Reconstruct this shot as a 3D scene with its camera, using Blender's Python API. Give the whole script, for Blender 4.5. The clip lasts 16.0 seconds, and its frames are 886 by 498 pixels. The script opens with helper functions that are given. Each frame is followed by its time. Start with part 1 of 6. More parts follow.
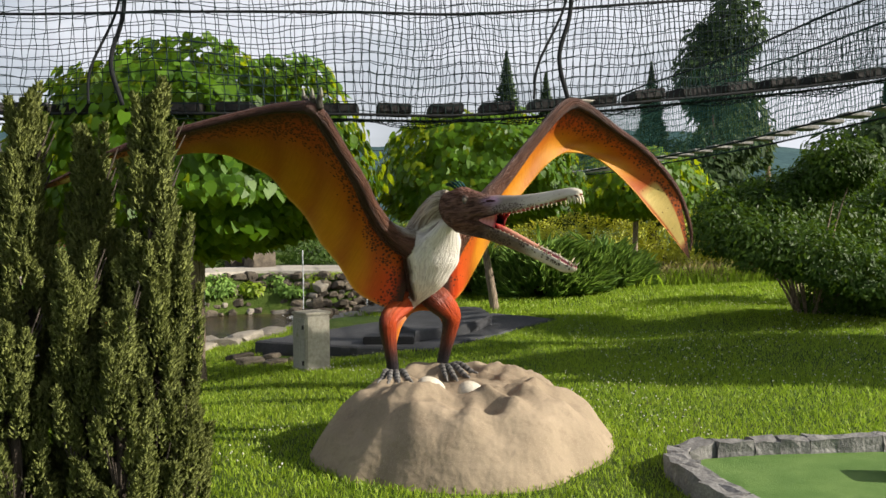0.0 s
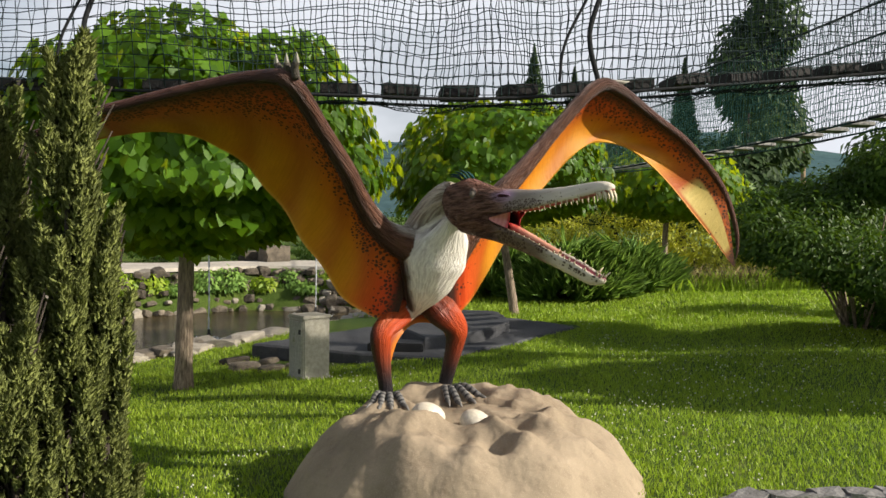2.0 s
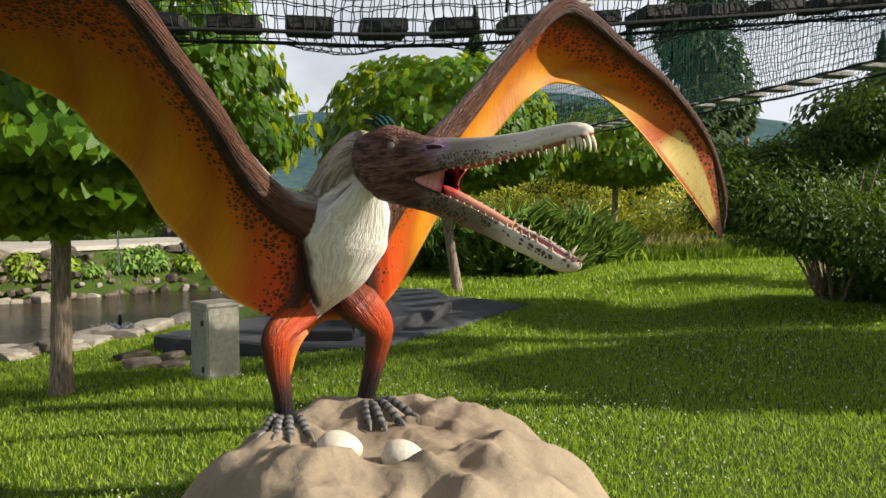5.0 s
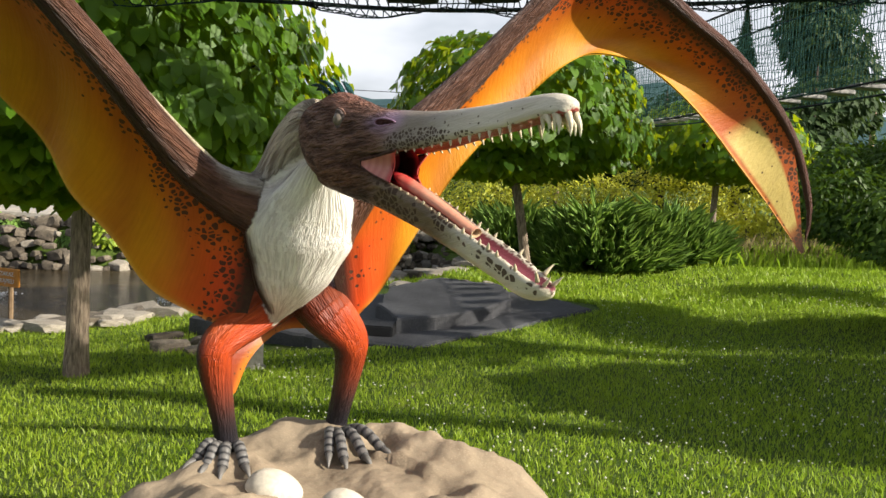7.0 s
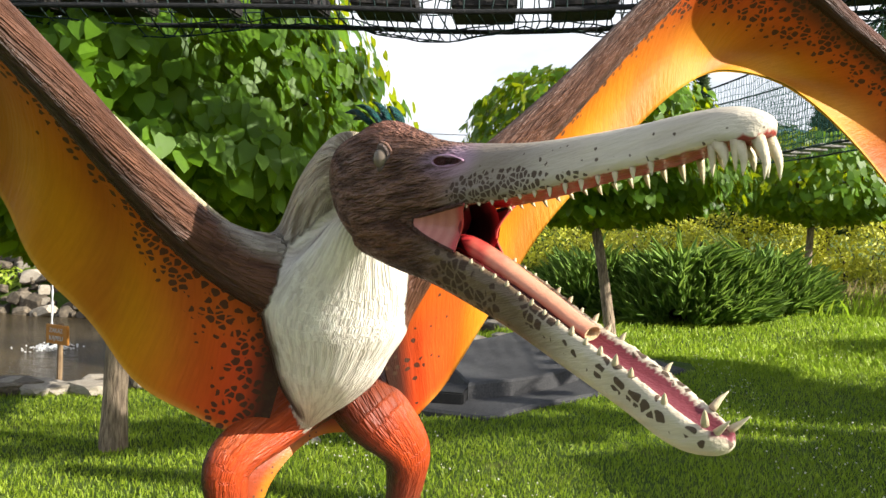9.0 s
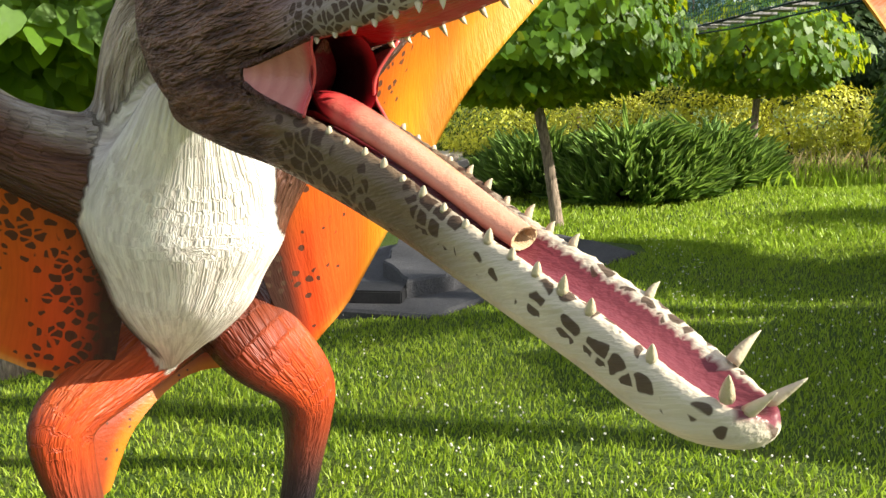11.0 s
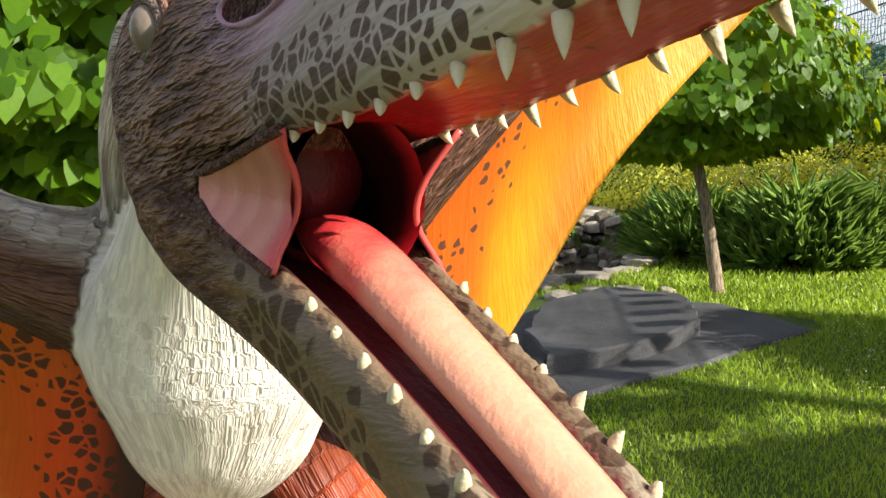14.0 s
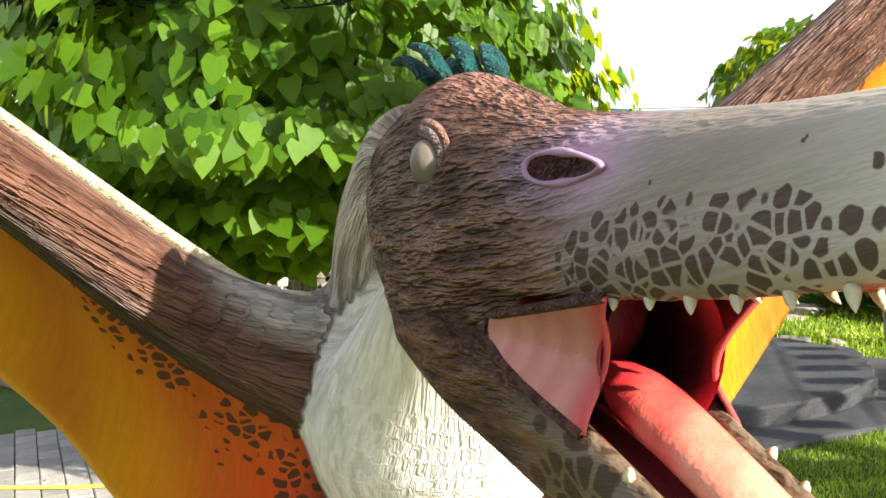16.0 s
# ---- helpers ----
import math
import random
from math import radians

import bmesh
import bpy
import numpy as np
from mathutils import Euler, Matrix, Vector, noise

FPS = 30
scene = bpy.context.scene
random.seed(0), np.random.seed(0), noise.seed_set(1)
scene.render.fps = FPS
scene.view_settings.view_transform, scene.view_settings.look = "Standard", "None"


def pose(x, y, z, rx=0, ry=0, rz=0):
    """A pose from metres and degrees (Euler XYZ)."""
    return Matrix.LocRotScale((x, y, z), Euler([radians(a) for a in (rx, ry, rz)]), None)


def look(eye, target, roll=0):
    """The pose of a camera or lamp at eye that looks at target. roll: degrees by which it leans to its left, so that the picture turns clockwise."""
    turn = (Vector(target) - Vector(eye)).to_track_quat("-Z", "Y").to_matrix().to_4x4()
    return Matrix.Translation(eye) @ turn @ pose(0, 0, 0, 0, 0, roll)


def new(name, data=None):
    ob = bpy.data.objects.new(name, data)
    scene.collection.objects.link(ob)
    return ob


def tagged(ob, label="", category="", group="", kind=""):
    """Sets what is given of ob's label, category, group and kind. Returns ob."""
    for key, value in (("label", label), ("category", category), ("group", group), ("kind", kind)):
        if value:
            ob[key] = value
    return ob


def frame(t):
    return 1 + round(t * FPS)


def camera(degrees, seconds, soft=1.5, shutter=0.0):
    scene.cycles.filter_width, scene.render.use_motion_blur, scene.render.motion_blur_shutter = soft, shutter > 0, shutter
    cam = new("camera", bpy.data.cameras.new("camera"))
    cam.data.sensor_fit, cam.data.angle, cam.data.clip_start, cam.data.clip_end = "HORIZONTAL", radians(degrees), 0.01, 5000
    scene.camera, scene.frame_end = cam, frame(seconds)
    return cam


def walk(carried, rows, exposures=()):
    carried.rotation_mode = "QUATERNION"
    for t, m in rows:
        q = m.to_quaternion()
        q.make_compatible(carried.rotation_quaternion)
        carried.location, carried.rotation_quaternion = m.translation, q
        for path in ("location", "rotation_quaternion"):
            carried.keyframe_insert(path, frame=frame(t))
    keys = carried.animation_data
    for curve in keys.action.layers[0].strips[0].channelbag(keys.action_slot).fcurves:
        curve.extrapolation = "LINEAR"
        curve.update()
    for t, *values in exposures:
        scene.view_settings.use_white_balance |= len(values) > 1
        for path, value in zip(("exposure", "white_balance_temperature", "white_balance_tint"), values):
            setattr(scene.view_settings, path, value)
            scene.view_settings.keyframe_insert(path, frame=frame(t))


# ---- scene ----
cam = camera(54.2, 16.0)
PATH = [
    (0, (0.2, -5.77, 1.733), (0.146, -3.771, 1.664), -0.5),
    (0.5, (0.227, -5.624, 1.733), (0.189, -3.626, 1.658), -0.1),
    (1, (0.224, -5.376, 1.732), (0.202, -3.378, 1.649), 0.4),
    (1.5, (0.263, -5.118, 1.73), (0.184, -3.121, 1.646), 0.3),
    (2, (0.294, -4.87, 1.737), (0.183, -2.874, 1.66), 0.7),
    (2.5, (0.249, -4.624, 1.735), (0.145, -2.628, 1.669), 0.7),
    (3, (0.225, -4.398, 1.728), (0.128, -2.402, 1.643), 0.2),
    (3.5, (0.236, -4.149, 1.72), (0.138, -2.154, 1.636), 0.1),
    (4, (0.21, -3.936, 1.705), (0.151, -1.939, 1.621), 0.2),
    (4.5, (0.224, -3.742, 1.703), (0.266, -1.746, 1.585), 0.3),
    (4.7, (0.268, -3.684, 1.699), (0.304, -1.689, 1.569), 0.1),
    (6.8, (0.774, -2.91, 1.709), (0.583, -0.928, 1.526), 2.5),
    (7, (0.792, -2.816, 1.719), (0.574, -0.836, 1.536), 2.6),
    (7.5, (0.764, -2.622, 1.737), (0.503, -0.647, 1.559), 2.1),
    (8, (0.686, -2.382, 1.73), (0.428, -0.405, 1.583), 2.0),
    (8.5, (0.662, -2.202, 1.743), (0.339, -0.231, 1.627), 2.0),
    (9, (0.659, -2.013, 1.753), (0.274, -0.053, 1.661), 1.9),
    (9.5, (0.642, -1.852, 1.738), (0.305, 0.116, 1.62), 1.1),
    (10, (0.633, -1.667, 1.712), (0.412, 0.309, 1.497), 0.2),
    (10.2, (0.649, -1.612, 1.696), (0.432, 0.358, 1.43), -0.1),
    (12.3, (0.667, -1.22, 1.694), (0.277, 0.708, 1.33), -1.1),
    (12.5, (0.651, -1.196, 1.708), (0.239, 0.731, 1.365), -1.1),
    (13, (0.621, -1.112, 1.731), (0.149, 0.81, 1.444), -1.1),
    (13.5, (0.622, -1.013, 1.743), (0.09, 0.9, 1.503), -0.7),
    (14, (0.635, -0.93, 1.75), (0.037, 0.965, 1.526), -0.5),
    (14.5, (0.611, -0.9, 1.765), (-0.108, 0.954, 1.549), -0.4),
    (15, (0.584, -0.915, 1.802), (-0.2, 0.918, 1.638), -0.3),
    (15.5, (0.579, -0.957, 1.82), (-0.322, 0.823, 1.675), 0.0),
    (16, (0.537, -0.966, 1.83), (-0.367, 0.812, 1.686), -0.1),
]
walk(cam, [(t, look(eye, goal, roll)) for t, eye, goal, roll in PATH],
     exposures=[(0, 0.6), (4.7, 0.6), (7, 0.85), (8.5, 1.0), (9.4, 1.38), (10, 1.42), (12.5, 1.2), (13.5, 1.25), (14.5, 1.45), (15, 1.85), (16, 1.75)])

# ---- world, sun ----
SUN_AZ, SUN_EL = radians(-10), radians(29)
SUN_DIR = Vector((math.cos(SUN_AZ) * math.cos(SUN_EL), math.sin(SUN_AZ) * math.cos(SUN_EL), math.sin(SUN_EL)))
world = bpy.data.worlds.new("summer_sky")
scene.world = world
world.use_nodes = True
wn, wl = world.node_tree.nodes, world.node_tree.links
sky = wn.new("ShaderNodeTexSky")
sky.sky_type, sky.sun_disc = "NISHITA", False
sky.sun_elevation, sky.sun_rotation = SUN_EL, math.pi / 2 - SUN_AZ
sky.dust_density, sky.air_density, sky.ozone_density = 3.0, 1.0, 1.0
tc = wn.new("ShaderNodeTexCoord")
cl = wn.new("ShaderNodeTexNoise")
cl.inputs["Scale"].default_value, cl.inputs["Detail"].default_value = 2.2, 5.0
cmap = wn.new("ShaderNodeMapping")
cmap.inputs["Scale"].default_value = (1, 1, 2.6)
cr = wn.new("ShaderNodeMapRange")
cr.inputs["From Min"].default_value, cr.inputs["From Max"].default_value = 0.33, 0.55
mixc = wn.new("ShaderNodeMix")
mixc.data_type = "RGBA"
mixc.inputs[7].default_value = (8.6, 8.9, 9.6, 1)
wl.new(tc.outputs["Generated"], cmap.inputs[0])
wl.new(cmap.outputs[0], cl.inputs[0])
wl.new(cl.outputs[0], cr.inputs[0])
# the thin cloud is thickest low over the horizon and opens towards the zenith
up_z = wn.new("ShaderNodeSeparateXYZ")
thin = wn.new("ShaderNodeMapRange")
for key, val in (("From Min", 0.32), ("From Max", 0.6), ("To Min", 1.0), ("To Max", 0.35)):
    thin.inputs[key].default_value = val
cover = wn.new("ShaderNodeMath")
cover.operation = "MULTIPLY"
wl.new(tc.outputs["Generated"], up_z.inputs[0])
wl.new(up_z.outputs[2], thin.inputs[0])
wl.new(cr.outputs[0], cover.inputs[0])
wl.new(thin.outputs[0], cover.inputs[1])
wl.new(cover.outputs[0], mixc.inputs[0])
wl.new(sky.outputs[0], mixc.inputs[6])
wl.new(mixc.outputs[2], wn["Background"].inputs[0])
wn["Background"].inputs[1].default_value = 0.064
sun = bpy.data.lights.new("sun", "SUN")
sun.energy, sun.angle, sun.color = 4.7, radians(0.6), (1.0, 0.92, 0.80)
sun_lamp = new("sun", sun)
sun_lamp.matrix_world = look(SUN_DIR * 60, (0, 0, 0))

# ---- materials ----


class Nodes:
    """A small helper that strings shader nodes together."""

    def __init__(self, name):
        self.mat = bpy.data.materials.new(name)
        self.mat.use_nodes = True
        self.t = self.mat.node_tree
        self.bsdf = self.t.nodes["Principled BSDF"]
        self.out = self.t.nodes["Material Output"]

    def add(self, kind, **ins):
        n = self.t.nodes.new(kind)
        for k, v in ins.items():
            self.put(n, k, v)
        return n

    def put(self, n, key, v):
        key = key.replace("_", " ") if isinstance(key, str) else key
        if isinstance(v, bpy.types.NodeSocket):
            self.t.links.new(v, n.inputs[key])
        else:
            n.inputs[key].default_value = v

    def coords(self):
        return self.add("ShaderNodeTexCoord").outputs["Object"]

    def stretch(self, vec, sx, sy, sz):
        return self.add("ShaderNodeMapping", Vector=vec, Scale=(sx, sy, sz)).outputs[0]

    def noise(self, vec, scale, detail=4.0, rough=0.55):
        return self.add("ShaderNodeTexNoise", Vector=vec, Scale=scale, Detail=detail, Roughness=rough).outputs[0]

    def ramp(self, fac, lo, hi, a=0.0, b=1.0):
        n = self.add("ShaderNodeMapRange", Value=fac)
        for k, v in zip(("From Min", "From Max", "To Min", "To Max"), (lo, hi, a, b)):
            self.put(n, k, v)
        return n.outputs[0]

    def mix(self, fac, a, b, mode="MIX"):
        n = self.t.nodes.new("ShaderNodeMix")
        n.data_type, n.blend_type = "RGBA", mode
        for i, v in ((0, fac), (6, a), (7, b)):
            if isinstance(v, bpy.types.NodeSocket):
                self.t.links.new(v, n.inputs[i])
            else:
                n.inputs[i].default_value = v if i == 0 else (*v[:3], 1)
        return n.outputs[2]

    def math(self, op, a, b=0.0):
        n = self.t.nodes.new("ShaderNodeMath")
        n.operation = op
        for i, v in ((0, a), (1, b)):
            if isinstance(v, bpy.types.NodeSocket):
                self.t.links.new(v, n.inputs[i])
            else:
                n.inputs[i].default_value = v
        return n.outputs[0]

    def attr(self, name, kind="Fac"):
        n = self.t.nodes.new("ShaderNodeAttribute")
        n.attribute_name = name
        return n.outputs[kind]

    def bump(self, height, strength, dist=0.02, normal=None):
        n = self.add("ShaderNodeBump", Strength=strength, Distance=dist, Height=height)
        if normal:
            self.put(n, "Normal", normal)
        return n.outputs[0]

    def done(self, color, rough=0.7, normal=None, spec=0.4, metal=0.0, glow=0.0):
        b = self.bsdf
        self.put(b, "Base Color", color if isinstance(color, bpy.types.NodeSocket) else (*color[:3], 1))
        self.put(b, "Roughness", rough)
        self.put(b, "Specular IOR Level", spec)
        self.put(b, "Metallic", metal)
        if normal:
            self.put(b, "Normal", normal)
        return self.mat

    def translucent(self, color, share, normal=None):
        """Lets part of the light through, as a leaf does."""
        tr = self.add("ShaderNodeBsdfTranslucent", Color=color)
        mixs = self.t.nodes.new("ShaderNodeMixShader")
        mixs.inputs[0].default_value = share
        self.t.links.new(self.bsdf.outputs[0], mixs.inputs[1])
        self.t.links.new(tr.outputs[0], mixs.inputs[2])
        self.t.links.new(mixs.outputs[0], self.out.inputs[0])
        return self.mat


def mottled(name, dark, light, scale, rough=0.75, bump=0.3, fine=None, spec=0.3, metal=0.0, random_tint=0.0, dist=0.02):
    n = Nodes(name)
    v = n.coords()
    big = n.ramp(n.noise(v, scale, 5), 0.3, 0.7)
    small = n.noise(v, fine or scale * 9, 6)
    c = n.mix(big, dark, light)
    c = n.mix(n.ramp(small, 0.3, 0.75, 0.0, 0.55), c, [x * 0.45 for x in dark])
    if random_tint:
        r = n.add("ShaderNodeObjectInfo").outputs["Random"]
        hsv = n.add("ShaderNodeHueSaturation", Color=c)
        n.put(hsv, "Value", n.ramp(r, 0, 1, 1 - random_tint, 1 + random_tint))
        c = hsv.outputs[0]
    return n.done(c, n.ramp(small, 0.2, 0.8, rough - 0.12, min(1, rough + 0.1)), n.bump(small, bump, dist), spec, metal)


def foliage(name, dark, light, back, share=0.3, rough=0.5, spec=0.35):
    n = Nodes(name)
    r = n.add("ShaderNodeNewGeometry").outputs["Random Per Island"]
    v = n.coords()
    c = n.mix(r, dark, light)
    c = n.mix(n.ramp(n.noise(v, 1.7, 3), 0.35, 0.7, 0.0, 0.5), c, light)
    c = n.mix(n.ramp(n.noise(v, 60, 3), 0.4, 0.8, 0.0, 0.35), c, [x * 0.5 for x in dark])
    n.done(c, rough, None, spec)
    return n.translucent(n.mix(r, back, [x * 1.25 for x in back]), share)


M_LEAF = foliage("catalpa_leaf", (0.019, 0.062, 0.005), (0.09, 0.19, 0.007), (0.55, 0.66, 0.012), 0.28, 0.45, 0.2)
M_CYPRESS = foliage("cypress_spray", (0.06, 0.075, 0.028), (0.26, 0.29, 0.085), (0.27, 0.31, 0.06), 0.25, 0.75, 0.12)
M_SHRUB = foliage("shrub_leaf", (0.018, 0.045, 0.007), (0.062, 0.12, 0.011), (0.15, 0.26, 0.015), 0.2, 0.5, 0.2)
M_YELLOW = foliage("golden_shrub_leaf", (0.2, 0.25, 0.025), (0.62, 0.62, 0.05), (0.55, 0.52, 0.04), 0.25, 0.5)
M_JUNIPER = foliage("juniper_spray", (0.085, 0.18, 0.045), (0.27, 0.42, 0.09), (0.3, 0.46, 0.07), 0.28, 0.65, 0.15)
M_FAR = foliage("far_tree_leaf", (0.02, 0.044, 0.016), (0.06, 0.1, 0.032), (0.1, 0.17, 0.035), 0.18, 0.65, 0.15)
M_GRASS = foliage("grass_blade", (0.11, 0.2, 0.014), (0.36, 0.45, 0.035), (0.36, 0.56, 0.035), 0.3, 0.5)
M_DRY = foliage("dry_stem", (0.2, 0.15, 0.07), (0.38, 0.3, 0.14), (0.3, 0.25, 0.1), 0.2, 0.7)
M_FLOWER = foliage("clover_flower", (0.55, 0.56, 0.42), (0.75, 0.74, 0.62), (0.5, 0.5, 0.4), 0.1, 0.7)
M_CONCRETE = mottled("weathered_concrete", (0.4, 0.37, 0.3), (0.56, 0.53, 0.45), 3.0, 0.85, 0.25)
M_DOOR = mottled("grey_door_panel", (0.34, 0.33, 0.28), (0.43, 0.42, 0.36), 4.0, 0.6, 0.1)
M_SLATE = mottled("bitumen_sheet", (0.045, 0.046, 0.05), (0.10, 0.102, 0.108), 1.3, 0.9, 0.5, 60)
M_STONE = mottled("grey_bank_stone", (0.07, 0.059, 0.045), (0.235, 0.195, 0.143), 2.4, 0.85, 0.7, 14, random_tint=0.5)
M_PALE_STONE = mottled("pale_flat_stone", (0.25, 0.22, 0.175), (0.42, 0.38, 0.31), 2.6, 0.85, 0.5, 16, random_tint=0.25)
M_KERB = mottled("kerb_granite", (0.16, 0.155, 0.15), (0.34, 0.33, 0.31), 7, 0.85, 0.6, 45, random_tint=0.25)
M_TURF = mottled("putting_turf", (0.1, 0.2, 0.04), (0.17, 0.28, 0.07), 5, 0.9, 0.5, 220)
M_BLACK = mottled("black_rubber", (0.015, 0.015, 0.016), (0.03, 0.03, 0.032), 8, 0.7, 0.2)
M_PLANK = mottled("dark_tarred_plank", (0.018, 0.017, 0.018), (0.05, 0.045, 0.042), 6, 0.75, 0.4)
M_PALE_PLANK = mottled("pale_plank", (0.3, 0.29, 0.27), (0.48, 0.46, 0.43), 6, 0.75, 0.3)
M_ROPE = mottled("black_rope", (0.012, 0.013, 0.015), (0.028, 0.03, 0.032), 40, 0.85, 0.5)
M_NET = mottled("dark_green_netting", (0.01, 0.02, 0.02), (0.018, 0.045, 0.042), 5, 0.85, 0.2)
M_NET_FAR = mottled("green_netting", (0.015, 0.07, 0.055), (0.03, 0.12, 0.09), 5, 0.85, 0.2)
M_WOOD = mottled("stained_wood_post", (0.2, 0.13, 0.07), (0.34, 0.24, 0.14), 6, 0.75, 0.3)
M_SIGN = mottled("orange_sign_board", (0.5, 0.2, 0.03), (0.62, 0.28, 0.05), 4, 0.6, 0.1)
M_WHITE = mottled("white_lettering", (0.7, 0.68, 0.62), (0.8, 0.78, 0.72), 20, 0.6, 0.05)
M_RED_WALL = mottled("red_brown_boards", (0.2, 0.06, 0.035), (0.32, 0.11, 0.06), 1.2, 0.75, 0.2)
M_ROOF = mottled("dark_roofing", (0.05, 0.05, 0.055), (0.1, 0.1, 0.105), 1.5, 0.8, 0.3)
M_PATH = mottled("pale_paved_path", (0.4, 0.36, 0.3), (0.58, 0.53, 0.45), 1.2, 0.9, 0.3, 12)
M_EGG = mottled("cream_egg_shell", (0.6, 0.54, 0.42), (0.74, 0.69, 0.58), 9, 0.5, 0.1, 60)
# the haze of distance is mixed into the hill's blue-green
M_HILL = mottled("hazy_wooded_hill", (0.045, 0.085, 0.1), (0.09, 0.15, 0.15), 0.012, 1.0, 0.3, 0.15, 0.0)
M_LABEL = mottled("faded_label", (0.24, 0.24, 0.16), (0.32, 0.31, 0.2), 30, 0.6, 0.05)


def bark(name, dark, light):
    n = Nodes(name)
    v = n.stretch(n.coords(), 1, 1, 0.14)
    f = n.noise(v, 55, 6, 0.65)
    g = n.noise(n.coords(), 5, 3)
    c = n.mix(n.ramp(f, 0.35, 0.65), dark, light)
    c = n.mix(n.ramp(g, 0.4, 0.7, 0, 0.4), c, [x * 0.6 for x in light])
    return n.done(c, 0.85, n.bump(f, 0.9, 0.03), 0.2)


M_BARK = bark("grooved_grey_brown_bark", (0.1, 0.075, 0.055), (0.42, 0.33, 0.24))
M_DARK_BARK = bark("dark_bark", (0.03, 0.024, 0.02), (0.1, 0.08, 0.06))


def make_ground():
    n = Nodes("lawn_soil")
    v = n.coords()
    c = n.mix(n.ramp(n.noise(v, 0.9, 4), 0.3, 0.7), (0.06, 0.11, 0.018), (0.12, 0.17, 0.03))
    c = n.mix(n.ramp(n.noise(v, 40, 4), 0.35, 0.7, 0, 0.6), c, (0.035, 0.06, 0.012))
    c = n.mix(n.ramp(n.noise(v, 3.5, 3), 0.58, 0.75, 0, 0.6), c, (0.17, 0.17, 0.05))
    f = n.noise(v, 70, 3)
    return n.done(c, 0.9, n.bump(f, 0.8, 0.05), 0.15)


def make_water():
    n = Nodes("pond_water")
    v = n.coords()
    w1 = n.noise(n.stretch(v, 1.0, 1.9, 1), 3.2, 5, 0.6)
    w2 = n.noise(n.stretch(v, 1.0, 1.6, 1), 13, 3, 0.5)
    h = n.math("ADD", w1, n.math("MULTIPLY", w2, 0.35))
    c = n.mix(n.ramp(n.noise(v, 0.6, 3), 0.35, 0.65), (0.03, 0.022, 0.01), (0.075, 0.055, 0.025))
    return n.done(c, 0.1, n.bump(h, 0.9, 0.16), 0.38)


def make_rock():
    n = Nodes("sand_coloured_cast_rock")
    v = n.coords()
    c = n.mix(n.ramp(n.noise(v, 2.2, 5), 0.3, 0.7), (0.235, 0.185, 0.125), (0.37, 0.295, 0.205))
    c = n.mix(n.ramp(n.noise(v, 9, 6, 0.65), 0.5, 0.75, 0, 0.55), c, (0.15, 0.11, 0.075))
    c = n.mix(n.ramp(n.noise(v, 160, 2), 0.55, 0.8, 0, 0.35), c, (0.6, 0.5, 0.37))
    h = n.math("ADD", n.noise(v, 14, 6, 0.6), n.math("MULTIPLY", n.noise(v, 140, 3), 0.25))
    return n.done(c, 0.9, n.bump(n.noise(v, 4, 3, 0.5), 0.4, 0.12, n.bump(h, 0.25, 0.03)), 0.2)


M_GROUND, M_WATER, M_ROCK = make_ground(), make_water(), make_rock()
M_FOAM = mottled("white_foam", (0.6, 0.62, 0.63), (0.8, 0.82, 0.83), 20, 0.5, 0.3)

# ---- mesh helpers ----


def mesh_from(name, verts, faces, material, smooth=False):
    """A mesh from vertex and face arrays built in code."""
    me = bpy.data.meshes.new(name)
    me.from_pydata([tuple(v) for v in verts], [], [tuple(f) for f in faces])
    me.materials.append(material)
    if smooth:
        me.polygons.foreach_set("use_smooth", [True] * len(me.polygons))
    me.update()
    return me


def mesh_fast(name, verts, size, faces_n, material, smooth=False):
    """faces_n faces in a row, each with its own run of `size` vertices."""
    me = bpy.data.meshes.new(name)
    verts = np.asarray(verts, np.float32).reshape(-1, 3)
    me.vertices.add(len(verts))
    me.vertices.foreach_set("co", verts.ravel())
    me.loops.add(faces_n * size)
    me.loops.foreach_set("vertex_index", np.arange(faces_n * size, dtype=np.int32))
    me.polygons.add(faces_n)
    me.polygons.foreach_set("loop_start", np.arange(0, faces_n * size, size, dtype=np.int32))
    me.materials.append(material)
    me.update(calc_edges=True)
    return me


def mesh_tiled(name, base_v, base_f, mats, material, smooth=False):
    """Many copies of a small shape (vertices, faces of equal size) under an array of 4x4 matrices, in one mesh."""
    base_v = np.asarray(base_v, np.float64)
    base_f = np.asarray(base_f, np.int64)
    k, nv, nf, fs = len(mats), len(base_v), len(base_f), base_f.shape[1]
    h = np.hstack([base_v, np.ones((nv, 1))])
    v = np.einsum("kij,vj->kvi", np.asarray(mats), h)[:, :, :3].reshape(-1, 3)
    f = (base_f[None] + (np.arange(k) * nv)[:, None, None]).reshape(-1)
    me = bpy.data.meshes.new(name)
    me.vertices.add(len(v))
    me.vertices.foreach_set("co", v.astype(np.float32).ravel())
    me.loops.add(len(f))
    me.loops.foreach_set("vertex_index", f.astype(np.int32))
    me.polygons.add(k * nf)
    me.polygons.foreach_set("loop_start", np.arange(0, k * nf * fs, fs, dtype=np.int32))
    if smooth:
        me.polygons.foreach_set("use_smooth", [True] * (k * nf))
    me.materials.append(material)
    me.update(calc_edges=True)
    return me


def part(name, data, parent=None, label="", place=None):
    ob = new(name, data)
    if place is not None:
        ob.matrix_world = place
    if parent is not None:
        ob.parent = parent
    if label:
        ob["label"] = label
    return ob


def thing(name, label, category, at=(0, 0, 0), group="", kind="", data=None):
    ob = new(name, data)
    ob.location = at
    return tagged(ob, label, category, group, kind)


